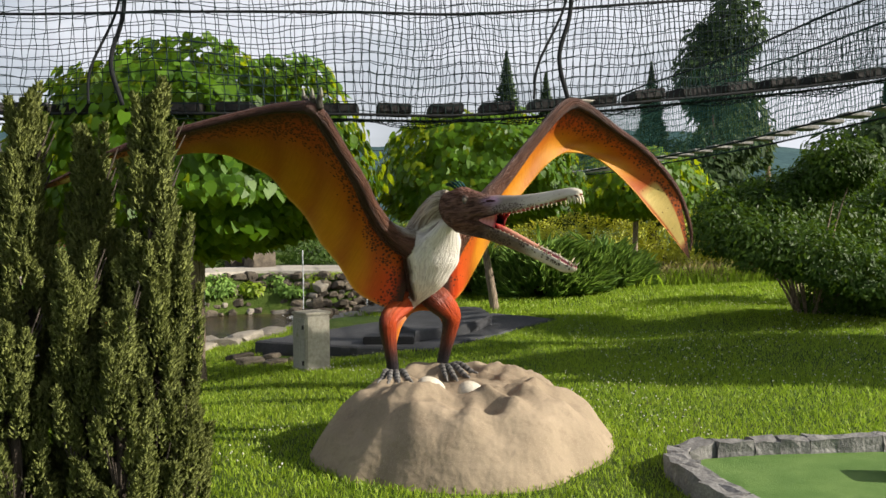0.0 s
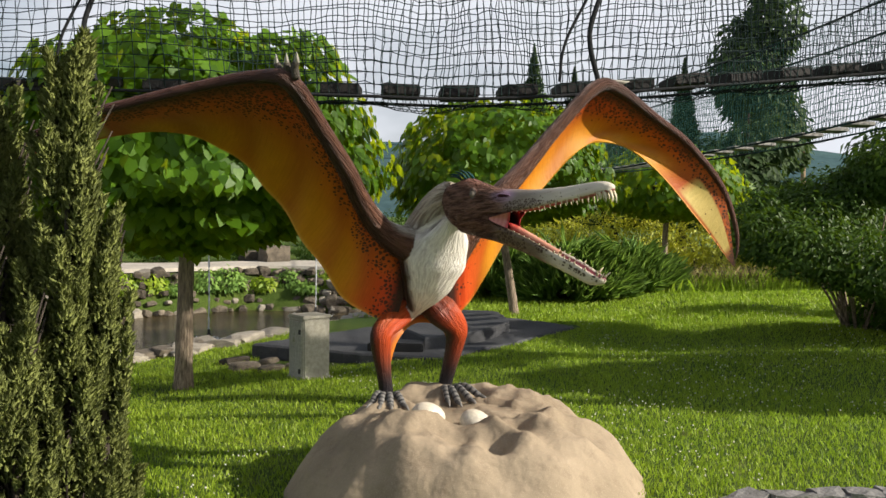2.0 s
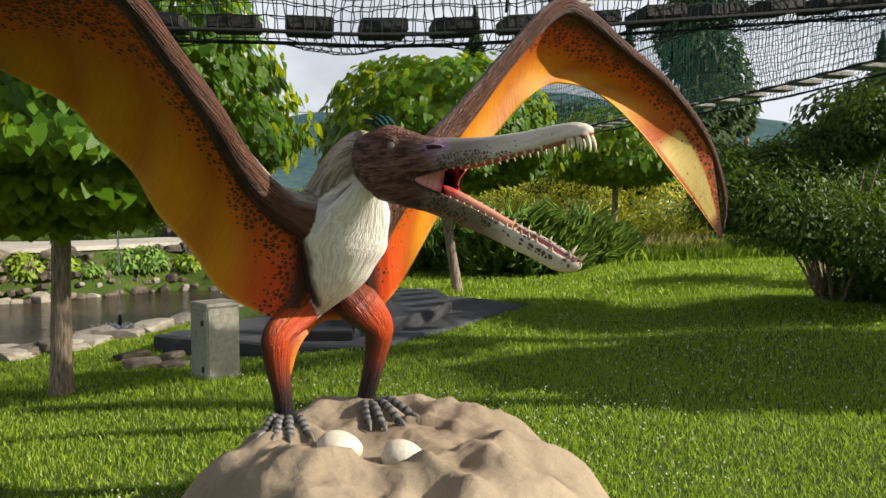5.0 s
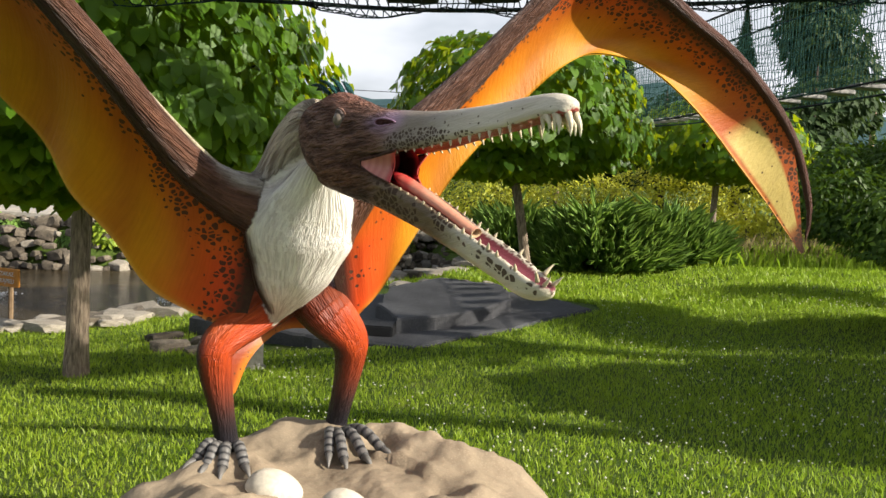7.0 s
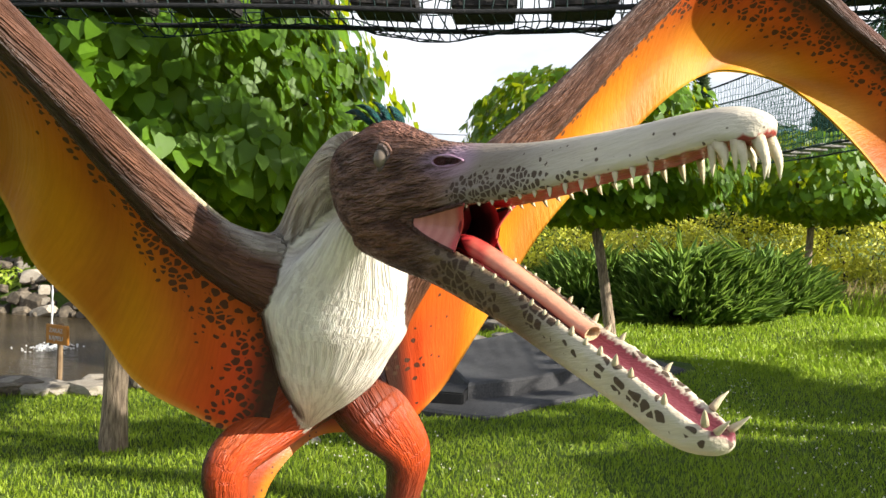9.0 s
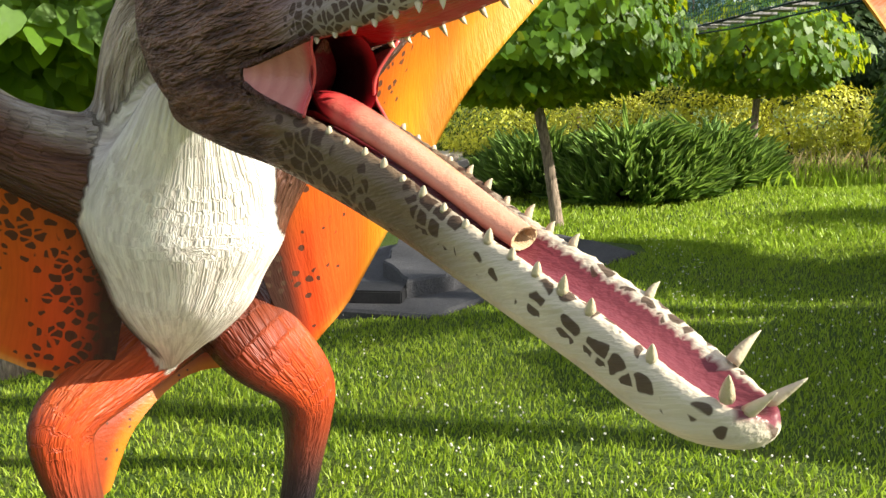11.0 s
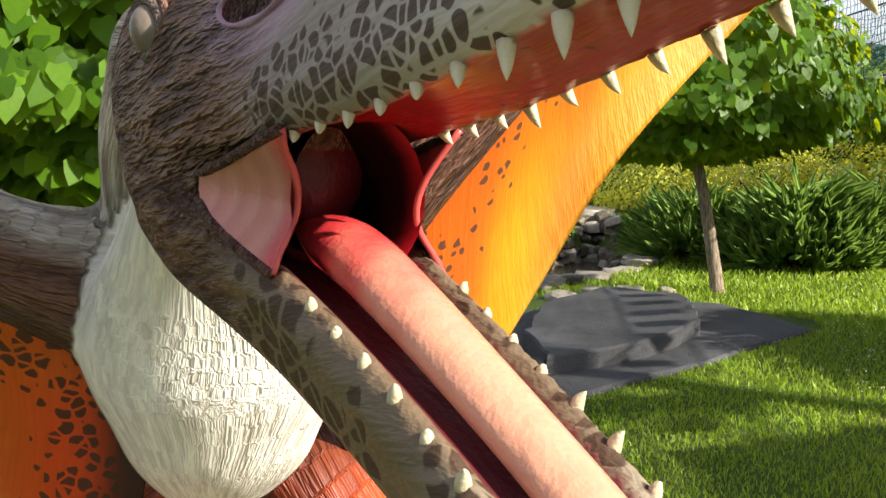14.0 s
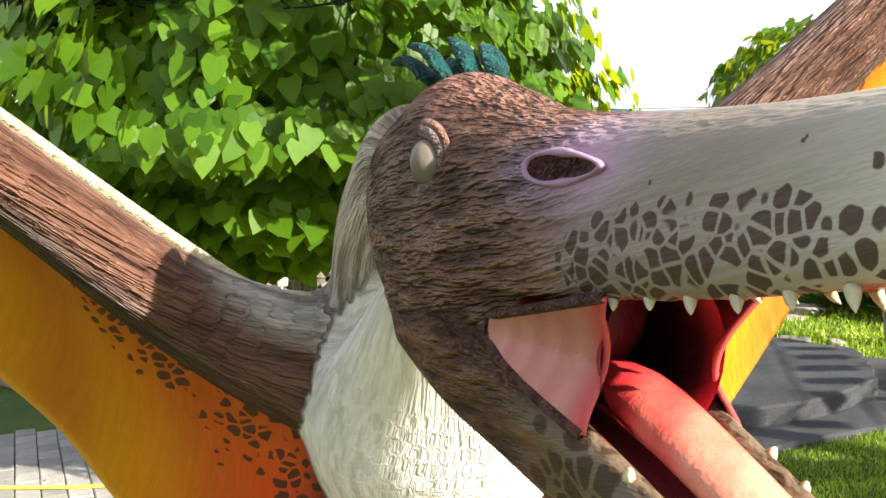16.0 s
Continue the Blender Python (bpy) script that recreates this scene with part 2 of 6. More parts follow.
def bm_mesh(name, bm, material, smooth=False):
    me = bpy.data.meshes.new(name)
    bm.normal_update()
    bm.to_mesh(me)
    bm.free()
    me.materials.append(material)
    if smooth:
        me.polygons.foreach_set("use_smooth", [True] * len(me.polygons))
    return me


def box_mesh(name, size, material, bevel=0.01, centre=(0, 0, 0), segments=2):
    bm = bmesh.new()
    bmesh.ops.create_cube(bm, size=1)
    for v in bm.verts:
        v.co = Vector((v.co[i] * size[i] + centre[i] for i in range(3)))
    if bevel:
        bmesh.ops.bevel(bm, geom=bm.edges[:], offset=bevel, segments=segments, affect="EDGES", clamp_overlap=True)
    return bm_mesh(name, bm, material, False)


def tube(points, radii, sides=10, flat=1.0, cap=True):
    """Vertices and faces of a tapered tube along points."""
    pts = [Vector(p) for p in points]
    verts, faces = [], []
    up = Vector((0.13, 0.31, 0.94))
    for i, p in enumerate(pts):
        d = (pts[min(i + 1, len(pts) - 1)] - pts[max(i - 1, 0)]).normalized()
        x = d.cross(up)
        if x.length < 0.1:
            x = d.cross(Vector((1, 0, 0)))
        x.normalize()
        y = x.cross(d)
        for k in range(sides):
            a = 2 * math.pi * k / sides
            verts.append(p + (x * math.cos(a) + y * math.sin(a) * flat) * radii[i])
    for i in range(len(pts) - 1):
        for k in range(sides):
            a, b = i * sides + k, i * sides + (k + 1) % sides
            faces.append((a, b, b + sides, a + sides))
    if cap:
        faces.append(tuple(range(sides))[::-1])
        faces.append(tuple(range(len(verts) - sides, len(verts))))
    return verts, faces


def smooth_line(points, n):
    """Points of a smooth curve through the given ones (works for rows of any width)."""
    p = np.array(points, float)
    p = np.vstack([2 * p[0] - p[1], p, 2 * p[-1] - p[-2]])
    m = len(points) - 1
    out = []
    for u in np.linspace(0, m, n):
        i = min(int(u), m - 1)
        t = u - i
        a, b, c, d = p[i], p[i + 1], p[i + 2], p[i + 3]
        out.append(0.5 * (2 * b + (c - a) * t + (2 * a - 5 * b + 4 * c - d) * t * t + (3 * b - a - 3 * c + d) * t ** 3))
    return np.array(out)


def smooth01(x, a, b):
    t = np.clip((x - a) / (b - a), 0, 1)
    return t * t * (3 - 2 * t)


def frames_of(pos, normal, twist, size):
    """4x4 matrices with z along normal, turned by twist, scaled by size (k,) or (k,3)."""
    n = normal / np.linalg.norm(normal, axis=1, keepdims=True)
    ref = np.where(np.abs(n[:, 2:3]) > 0.95, [[1.0, 0, 0]], [[0, 0, 1.0]])
    x = np.cross(ref, n)
    x /= np.linalg.norm(x, axis=1, keepdims=True)
    y = np.cross(n, x)
    c, s = np.cos(twist)[:, None], np.sin(twist)[:, None]
    x, y = c * x + s * y, c * y - s * x
    size = np.asarray(size)
    if size.ndim == 1:
        size = np.repeat(size[:, None], 3, 1)
    m = np.zeros((len(pos), 4, 4))
    m[:, :3, 0], m[:, :3, 1], m[:, :3, 2], m[:, :3, 3], m[:, 3, 3] = x * size[:, :1], y * size[:, 1:2], n * size[:, 2:3], pos, 1
    return m


rng = np.random.default_rng(7)

# ---- ground ----
POND = np.array([(-60, 3.0), (-6, 4.9), (-4.3, 5.6), (-3.3, 6.3), (-2.6, 7.6), (-1.9, 8.9), (-0.9, 10.3), (-0.5, 12), (-1.0, 15.5), (-1.8, 17.4), (-3, 15.4), (-5.3, 15.4), (-8, 13.2), (-10.5, 13), (-60, 15)])
LEVELS = np.array([(-2.7, 3.4, 0.0), (-1.5, 3.5, 0.08), (0.2, -1.2, 0.22), (1.5, -0.5, 0.24), (2.8, 0.0, 0.26), (-0.3, 4.2, 0.2), (1.4, 6.5, 0.24), (0.7, 9.2, 0.15), (4.5, 6, 0.44), (4.4, 16, 0.24), (-1.5, -2.5, 0.15), (-4, 4, -0.05), (9, 8, 0.6), (0, -7, 0.2), (-10, 20, 0.35), (-4, 20, 0.4), (12, 25, 0.5), (-30, 30, 0.4), (0, 40, 0.5), (40, 0, 0.6), (-40, -20, 0.2)])
WATER_Z = -0.55


def pond_depth(x, y):
    """Signed distance to the pond's edge, positive inside."""
    p = np.stack([x, y], -1)[..., None, :]
    a, b = POND, np.roll(POND, -1, 0)
    ab = b - a
    t = np.clip(((p - a) * ab).sum(-1) / (ab * ab).sum(-1), 0, 1)
    d = np.sqrt(((p - a - t[..., None] * ab) ** 2).sum(-1)).min(-1)
    cond = (a[:, 1] > y[..., None]) != (b[:, 1] > y[..., None])
    xs = (b[:, 0] - a[:, 0]) * (y[..., None] - a[:, 1]) / (b[:, 1] - a[:, 1] + 1e-12) + a[:, 0]
    inside = ((cond & (x[..., None] < xs)).sum(-1) % 2) == 1
    return np.where(inside, d, -d)


def height(x, y):
    x, y = np.asarray(x, float), np.asarray(y, float)
    d2 = (x[..., None] - LEVELS[:, 0]) ** 2 + (y[..., None] - LEVELS[:, 1]) ** 2 + 0.5
    w = d2 ** -1.6
    h = (w * LEVELS[:, 2]).sum(-1) / w.sum(-1)
    h = h + 0.012 * np.sin(x * 2.1 + 1.3 * np.sin(y * 1.7)) + 0.01 * np.sin(y * 2.9 + x)
    s = smooth01(pond_depth(x, y), -0.35, 0.35)
    return h * (1 - s) - 1.1 * s


def ground_at(x, y):
    return float(height(np.array([x]), np.array([y]))[0])


gu = np.linspace(-1, 1, 260)
gx = 0.5 + 7 * gu + 600 * np.sign(gu) * np.abs(gu) ** 7
gy = 5.0 + 8 * gu + 600 * np.sign(gu) * np.abs(gu) ** 7
GX, GY = np.meshgrid(gx, gy, indexing="ij")
gv = np.stack([GX, GY, height(GX, GY)], -1).reshape(-1, 3)
gi = np.arange(260 * 260).reshape(260, 260)
gf = np.stack([gi[:-1, :-1], gi[1:, :-1], gi[1:, 1:], gi[:-1, 1:]], -1).reshape(-1, 4)
ground = tagged(new("ground", mesh_from("ground", gv, gf, M_GROUND, True)), "mown green lawn with clover, sloping to a pond", "ground", kind="structure")
wat = mesh_from("water", [(-60, 2, WATER_Z), (1.5, 2, WATER_Z), (1.5, 20, WATER_Z), (-60, 20, WATER_Z)], [(0, 1, 2, 3)], M_WATER)
water = tagged(new("water", wat), "rippled brown pond water", "pond", kind="structure")

# grass blades, denser where the camera passes
ROCK_C = (0.17, 0.02)


def blades(name, count, x0, x1, y0, y1, tall, wide, material, label, category, lean=0.5, keep=None, fade=0.9):
    x, y = rng.uniform(x0, x1, count), rng.uniform(y0, y1, count)
    ok = (pond_depth(x, y) < -0.25)
    ok &= ((x - ROCK_C[0]) / 1.0) ** 2 + ((y - ROCK_C[1]) / 1.0) ** 2 > 0.9
    ok &= ~((x > -2.35) & (y > 4.35) & (y < 8.4) & (x < 1.5) & (y < 8.6 - 0.9 * np.maximum(x, 0)) & (y > 4.35 + 1.45 * np.maximum(x + 0.1, 0)))
    ok &= ~((x > 1.45) & (y < -0.42 + 0.1 * (x - 1.5)) & (y > -4))
    border = np.minimum(np.minimum(x - x0, x1 - x), np.minimum(y - y0, y1 - y))
    ok &= rng.random(count) < np.clip(border / fade, 0, 1)
    if keep is not None:
        ok &= keep(x, y)
    x, y = x[ok], y[ok]
    z = height(x, y)
    k = len(x)
    patch = 0.75 + 0.5 * np.sin(x * 1.9 + np.sin(y * 2.3) * 1.2) * np.sin(y * 1.4 + 0.7)
    hgt = tall * rng.uniform(0.45, 1.15, k) * (0.7 + 0.3 * patch)
    a = rng.uniform(0, 2 * math.pi, k)
    ln = hgt * rng.uniform(0.1, lean * 1.6, k)
    b = a + rng.normal(0, 0.7, k)
    base = np.stack([x, y, z - 0.005], -1)
    side = np.stack([np.cos(a + 1.57), np.sin(a + 1.57), 0 * a], -1) * (wide * rng.uniform(0.6, 1.3, k))[:, None]
    tip = base + np.stack([np.cos(b) * ln, np.sin(b) * ln, hgt], -1)
    mid = base + np.stack([np.cos(b) * ln * 0.3, np.sin(b) * ln * 0.3, hgt * 0.6], -1)
    v = np.stack([base - side, base + side, mid + side * 0.8, tip, mid - side * 0.8], 1)
    return tagged(new(name, mesh_fast(name, v, 5, k, material)), label, category, kind="stuff")


blades("lawn_grass", 340000, -5.0, 7.0, -3.6, 8.4, 0.05, 0.0032, M_GRASS, "short green lawn grass with pale tips", "grass")
blades("lawn_grass", 90000, -4.0, 10, 6.6, 18, 0.085, 0.008, M_GRASS, "short green lawn grass farther off", "grass")
blades("tall_grass", 5000, 2.6, 9, 12.0, 16.5, 0.36, 0.008, M_GRASS, "tall unmown grass along the shrub border", "grass", 0.35)
blades("dry_grass", 1500, 3.2, 8, 13.0, 16.5, 0.5, 0.007, M_DRY, "dry straw-coloured grass stems", "grass", 0.3)

# clover heads
k = 3800
cx, cy = rng.uniform(-1.5, 5.5, k), rng.uniform(-0.6, 7.8, k)
ok = (np.sin(cx * 1.3 + 0.8) * np.sin(cy * 1.1 + cx * 0.4) > -0.15) & (rng.random(k) < 0.8)
ok &= ((cx - ROCK_C[0])) ** 2 + (cy - ROCK_C[1]) ** 2 > 1.5
ok &= ~((cx > -2.35) & (cy > 4.35) & (cx < 1.5))
ok &= ~((cx > 1.4) & (cy < -0.3))
cx, cy = cx[ok], cy[ok]
cp = np.stack([cx, cy, height(cx, cy) + rng.uniform(0.035, 0.065, len(cx))], -1)
octa_v = [(1, 0, 0), (-1, 0, 0), (0, 1, 0), (0, -1, 0), (0, 0, 1), (0, 0, -1)]
octa_f = [(0, 2, 4), (2, 1, 4), (1, 3, 4), (3, 0, 4), (2, 0, 5), (1, 2, 5), (3, 1, 5), (0, 3, 5)]
fm = frames_of(cp, np.tile([[0, 0, 1.0]], (len(cp), 1)), rng.uniform(0, 6, len(cp)), rng.uniform(0.004, 0.0085, len(cp)))
tagged(new("clover_flowers", mesh_tiled("clover_flowers", octa_v, octa_f, fm, M_FLOWER)), "small white clover heads scattered in the lawn", "flower", kind="stuff")
# ---- cast rock under the statue ----


def build_rock():
    rings, segs = 46, 120
    verts, faces = [], []
    for i in range(rings + 1):
        r = i / rings
        for j in range(segs):
            a = 2 * math.pi * j / segs
            ca, sa = math.cos(a), math.sin(a)
            reach = 1.0 + 0.10 * noise.noise(Vector((ca * 1.3, sa * 1.3, 3.1))) + 0.04 * noise.noise(Vector((ca * 4, sa * 4, 7)))
            rx, ry = (1.07 if ca > 0 else 1.08) * reach, (1.05 if sa < 0 else 1.15) * reach
            x, y = ROCK_C[0] + rx * r * ca, ROCK_C[1] + ry * r * sa
            drop = 1 - (max(0, r - 0.40) / 0.60) ** 2.5 if r > 0.40 else 1
            low = ground_at(x, y) - 0.06
            crag = noise.fractal(Vector((x * 2.1, y * 2.1, 1.7)), 0.9, 2.1, 5)
            ridge = 1 - abs(noise.noise(Vector((x * 2.6 + 4, y * 2.6, 0.3)))) * 2
            scoop = noise.voronoi(Vector((x * 2.3 + 0.4, y * 2.3, 5.0)))[0]
            dent = min(0.5, scoop[1] - scoop[0])
            facet = abs(noise.noise(Vector((x * 3.1, y * 3.1, 9.2)))) + 0.5 * abs(noise.noise(Vector((x * 6.3, y * 6.3, 4.4))))
            top = 0.60 + 0.025 * crag + 0.02 * ridge - 0.03 * math.exp(-((x - 0.08) ** 2 + (y + 0.15) ** 2) / 0.05)
            top += 0.03 * math.exp(-((x + 0.15) ** 2 + (y - 0.62) ** 2) / 0.02)
            top -= 0.09 * math.exp(-((x - 0.37) ** 2 + (y + 0.55) ** 2) / 0.008)
            z = low + (top - low) * max(0, drop) + (0.045 * crag + 0.035 * ridge - 0.095 * facet - 0.075 * dent + 0.06) * math.sin(min(1, r * 1.1) * math.pi) * (r > 0.3)
            verts.append((x, y, z))
    for i in range(rings):
        for j in range(segs):
            a, b = i * segs + j, i * segs + (j + 1) % segs
            faces.append((a, a + segs, b + segs, b))
    return thing("rock_base", "sand-coloured cast rock mound that carries the statue", "rock", data=mesh_from("rock_base", verts, faces, M_ROCK, True))


rock_base = build_rock()


def egg(x, y, z, r, lean, label):
    bm = bmesh.new()
    bmesh.ops.create_uvsphere(bm, u_segments=28, v_segments=18, radius=1)
    for v in bm.verts:
        w = 1 - 0.16 * v.co.x
        v.co = Vector((v.co.x * 1.32, v.co.y * w, v.co.z * w)) * r
    ob = thing("egg", label, "egg", data=bm_mesh("egg", bm, M_EGG, True), group="eggs in the nest")
    ob.matrix_world = pose(x, y, z, 0, 8, lean)
    return ob


egg(-0.045, -0.07, 0.615, 0.075, 15, "cream egg half sunk in the rock")
egg(0.225, -0.16, 0.605, 0.07, -10, "cream egg sunk deep in the rock")

# ---- the winged reptile statue: one mesh, painted ----
FH, RH = np.array([0.755, -0.656, 0.0]), np.array([0.656, 0.755, 0.0])
HEAD0 = np.array([0.18, -0.30, 0.0]) + RH * 0.073


def head_at(a, b, z):
    """a along the beak, b across towards the far side, z up."""
    return HEAD0 + FH * a + RH * b + np.array([0, 0, z])


def loft(rows, sides=20, n=24):
    """rows of (x, y, z, width, depth): a smooth tapered limb. Depth is measured across the width, nearest to upright."""
    rows = smooth_line(rows, n)
    c = rows[:, :3]
    t = np.gradient(c, axis=0)
    t /= np.linalg.norm(t, axis=1, keepdims=True)
    side = np.cross(t, [0, 0, 1.0])
    bad = np.linalg.norm(side, axis=1) < 0.25
    side[bad] = RH
    side -= t * (side * t).sum(1, keepdims=True)
    side /= np.linalg.norm(side, axis=1, keepdims=True)
    for i in range(1, n):
        if (side[i] * side[i - 1]).sum() < 0:
            side[i] *= -1
    if bad.any():
        # carry the first ring along a bent axis without twisting it
        for i in range(1, n):
            s = side[i - 1] - t[i] * (side[i - 1] @ t[i])
            side[i] = s / np.linalg.norm(s)
    up = np.cross(side, t)
    a = np.linspace(0, 2 * math.pi, sides, endpoint=False)
    v = c[:, None] + side[:, None] * np.cos(a)[None, :, None] * rows[:, None, 3:4] + up[:, None] * np.sin(a)[None, :, None] * rows[:, None, 4:5]
    f = [(i * sides + k, i * sides + (k + 1) % sides, (i + 1) * sides + (k + 1) % sides, (i + 1) * sides + k) for i in range(n - 1) for k in range(sides)]
    f += [tuple(range(sides))[::-1], tuple(range((n - 1) * sides, n * sides))]
    return v.reshape(-1, 3), f, rows


def stack(rows, sides=32, n=40):
    """rows of (x, y, z, half width, half depth): level slices, for the swelling breast."""
    rows = smooth_line(rows, n)
    a = np.linspace(0, 2 * math.pi, sides, endpoint=False)
    ring = np.stack([np.cos(a), np.sin(a), 0 * a], -1)
    v = rows[:, None, :3] + ring[None] * np.stack([rows[:, 3], rows[:, 4], 0 * rows[:, 3]], -1)[:, None]
    f = [(i * sides + k, (i + 1) * sides + k, (i + 1) * sides + (k + 1) % sides, i * sides + (k + 1) % sides) for i in range(n - 1) for k in range(sides)]
    f += [tuple(range(sides)), tuple(range((n - 1) * sides, n * sides))[::-1]]
    return v.reshape(-1, 3), f, rows


def join_solids(solids):
    v, f, o = [], [], 0
    for a, b, *_ in solids:
        v.append(a)
        f += [tuple(i + o for i in q) for q in b]
        o += len(a)
    return np.vstack(v), f


def remeshed(solids, voxel, rounds, keep=0.5):
    """The union of the solids as one smooth skin: vertices, faces, normals."""
    v, f = join_solids(solids)
    me = bpy.data.meshes.new("blank")
    me.from_pydata([tuple(p) for p in v], [], f)
    ob = new("blank", me)
    bm = bmesh.new()
    bm.from_mesh(me)
    bmesh.ops.recalc_face_normals(bm, faces=bm.faces[:])
    bm.to_mesh(me)
    bm.free()
    r = ob.modifiers.new("skin", "REMESH")
    r.mode, r.voxel_size = "VOXEL", voxel
    s = ob.modifiers.new("soft", "SMOOTH")
    s.factor, s.iterations = keep, rounds
    out = ob.evaluated_get(bpy.context.evaluated_depsgraph_get()).to_mesh()
    co = np.empty(len(out.vertices) * 3)
    out.vertices.foreach_get("co", co)
    no = np.empty(len(out.vertices) * 3)
    out.vertices.foreach_get("normal", no)
    faces = [tuple(p.vertices) for p in out.polygons]
    bpy.data.objects.remove(ob)
    bpy.data.meshes.remove(me)
    return co.reshape(-1, 3), faces, no.reshape(-1, 3)


class Skin:
    """Gathers painted pieces of the statue."""

    def __init__(self):
        self.v, self.f, self.col, self.spot, self.fur, self.hair, self.gloss, self.cell, self.n = [], [], [], [], [], [], [], [], 0

    def add(self, v, f, col, spot=0.0, fur=0.0, hair=None, gloss=0.45, cell=68.0):
        v = np.asarray(v, float)
        k = len(v)
        self.v.append(v)
        self.f += [tuple(int(i) + self.n for i in q) for q in f]
        self.col.append(np.broadcast_to(np.asarray(col, float), (k, 3)))
        for store, val in ((self.spot, spot), (self.fur, fur), (self.gloss, gloss), (self.cell, cell)):
            store.append(np.broadcast_to(np.asarray(val, float), (k,)))
        self.hair.append(v if hair is None else hair)
        self.n += k

    def build(self, name, material):
        me = mesh_from(name, np.vstack(self.v), self.f, material, True)
        def put(key, kind, data):
            at = me.attributes.new(key, kind, "POINT")
            at.data.foreach_set({"FLOAT": "value", "FLOAT_VECTOR": "vector"}[kind], np.ascontiguousarray(data, np.float32).ravel())
        put("paint", "FLOAT_VECTOR", np.vstack(self.col))
        put("hair", "FLOAT_VECTOR", np.vstack(self.hair))
        put("spot", "FLOAT", np.concatenate(self.spot))
        put("fur", "FLOAT", np.concatenate(self.fur))
        put("gloss", "FLOAT", np.concatenate(self.gloss))
        put("cell", "FLOAT", np.concatenate(self.cell))
        return me


def blend(a, b, t):
    t = np.asarray(t)[..., None]
    return np.asarray(a) * (1 - t) + np.asarray(b) * t


def nearest(v, lofts):
    """For each vertex: which limb it belongs to, how far along (metres and 0..1), and its offset from the axis."""
    cs, rs, ids, ss, us, tgs = [], [], [], [], [], []
    for i, (_, _, rows) in enumerate(lofts):
        c = rows[:, :3]
        s = np.concatenate([[0], np.cumsum(np.linalg.norm(np.diff(c, axis=0), axis=1))])
        tt = np.gradient(c, axis=0)
        tgs.append(tt / np.linalg.norm(tt, axis=1, keepdims=True))
        cs.append(c), rs.append(np.maximum(rows[:, 3:5].mean(1), 0.02)), ids.append(np.full(len(c), i)), ss.append(s), us.append(s / s[-1])
    c, r, ids, s, u = np.vstack(cs), np.concatenate(rs), np.concatenate(ids), np.concatenate(ss), np.concatenate(us)
    tg = np.vstack(tgs)
    best = np.empty(len(v), int)
    for a in range(0, len(v), 4000):
        d = np.linalg.norm(v[a:a + 4000, None] - c[None], axis=2) / r[None]
        best[a:a + 4000] = d.argmin(1)
    off = v - c[best]
    along = (off * tg[best]).sum(1)
    return ids[best], s[best] + along, u[best], off - tg[best] * along[:, None]


# limb rows: x, y, z, width, depth
TORSO = [(0.085, -0.10, 1.725, 0.06, 0.06), (0.05, -0.03, 1.66, 0.10, 0.10), (0.005, 0.06, 1.585, 0.158, 0.145), (-0.035, 0.12, 1.505, 0.194, 0.17), (-0.045, 0.145, 1.43, 0.19, 0.165), (-0.062, 0.165, 1.36, 0.160, 0.14), (-0.082, 0.195, 1.29, 0.138, 0.12), (-0.108, 0.23, 1.23, 0.1, 0.09), (-0.134, 0.263, 1.18, 0.056, 0.055), (-0.158, 0.292, 1.135, 0.022, 0.022), (-0.163, 0.3, 1.122, 0.012, 0.012)]
PELVIS = [(-0.20, 0.27, 1.52, 0.16, 0.14), (-0.19, 0.42, 1.33, 0.155, 0.14), (-0.17, 0.53, 1.19, 0.12, 0.10), (-0.16, 0.56, 1.12, 0.08, 0.07)]
NECK = [(-0.12, 0.25, 1.50, 0.15, 0.15), (-0.10, 0.19, 1.61, 0.14, 0.135), (-0.06, 0.11, 1.70, 0.118, 0.118), (-0.02, 0.03, 1.775, 0.098, 0.10), (0.03, -0.045, 1.835, 0.078, 0.085), (0.08, -0.11, 1.86, 0.07, 0.075)]
ARM_L = [(-0.06, 0.16, 1.54, 0.13, 0.13), (-0.20, 0.06, 1.575, 0.10, 0.10), (-0.33, -0.06, 1.665, 0.07, 0.07), (-0.415, -0.24, 1.825, 0.056, 0.055), (-0.457, -0.41, 1.962, 0.052, 0.05), (-0.55, -0.63, 2.16, 0.046, 0.045), (-0.645, -0.87, 2.345, 0.05, 0.046), (-0.78, -0.86, 2.375, 0.04, 0.036), (-1.0, -0.84, 2.35, 0.032, 0.03), (-1.4, -0.81, 2.265, 0.028, 0.027), (-1.8, -0.79, 2.155, 0.024, 0.024), (-2.3, -0.77, 1.93, 0.008, 0.008)]
ARM_R = [(0.05, 0.16, 1.52, 0.12, 0.12), (0.17, 0.17, 1.66, 0.085, 0.085), (0.31, 0.25, 1.83, 0.07, 0.07), (0.50, 0.40, 2.05, 0.055, 0.055), (0.70, 0.55, 2.30, 0.046, 0.045), (0.93, 0.72, 2.555, 0.052, 0.046), (1.08, 0.83, 2.575, 0.05, 0.045), (1.37, 1.05, 2.42, 0.036, 0.034), (1.66, 1.27, 2.25, 0.032, 0.03), (1.95, 1.49, 1.965, 0.028, 0.027), (2.10, 1.61, 1.62, 0.02, 0.02), (2.09, 1.61, 1.39, 0.006, 0.006)]
SADDLE = [(-0.04, 0.12, 1.66, 0.09, 0.085), (-0.15, 0.11, 1.61, 0.085, 0.085), (-0.25, 0.06, 1.612, 0.06, 0.062), (-0.31, -0.01, 1.665, 0.045, 0.045)]
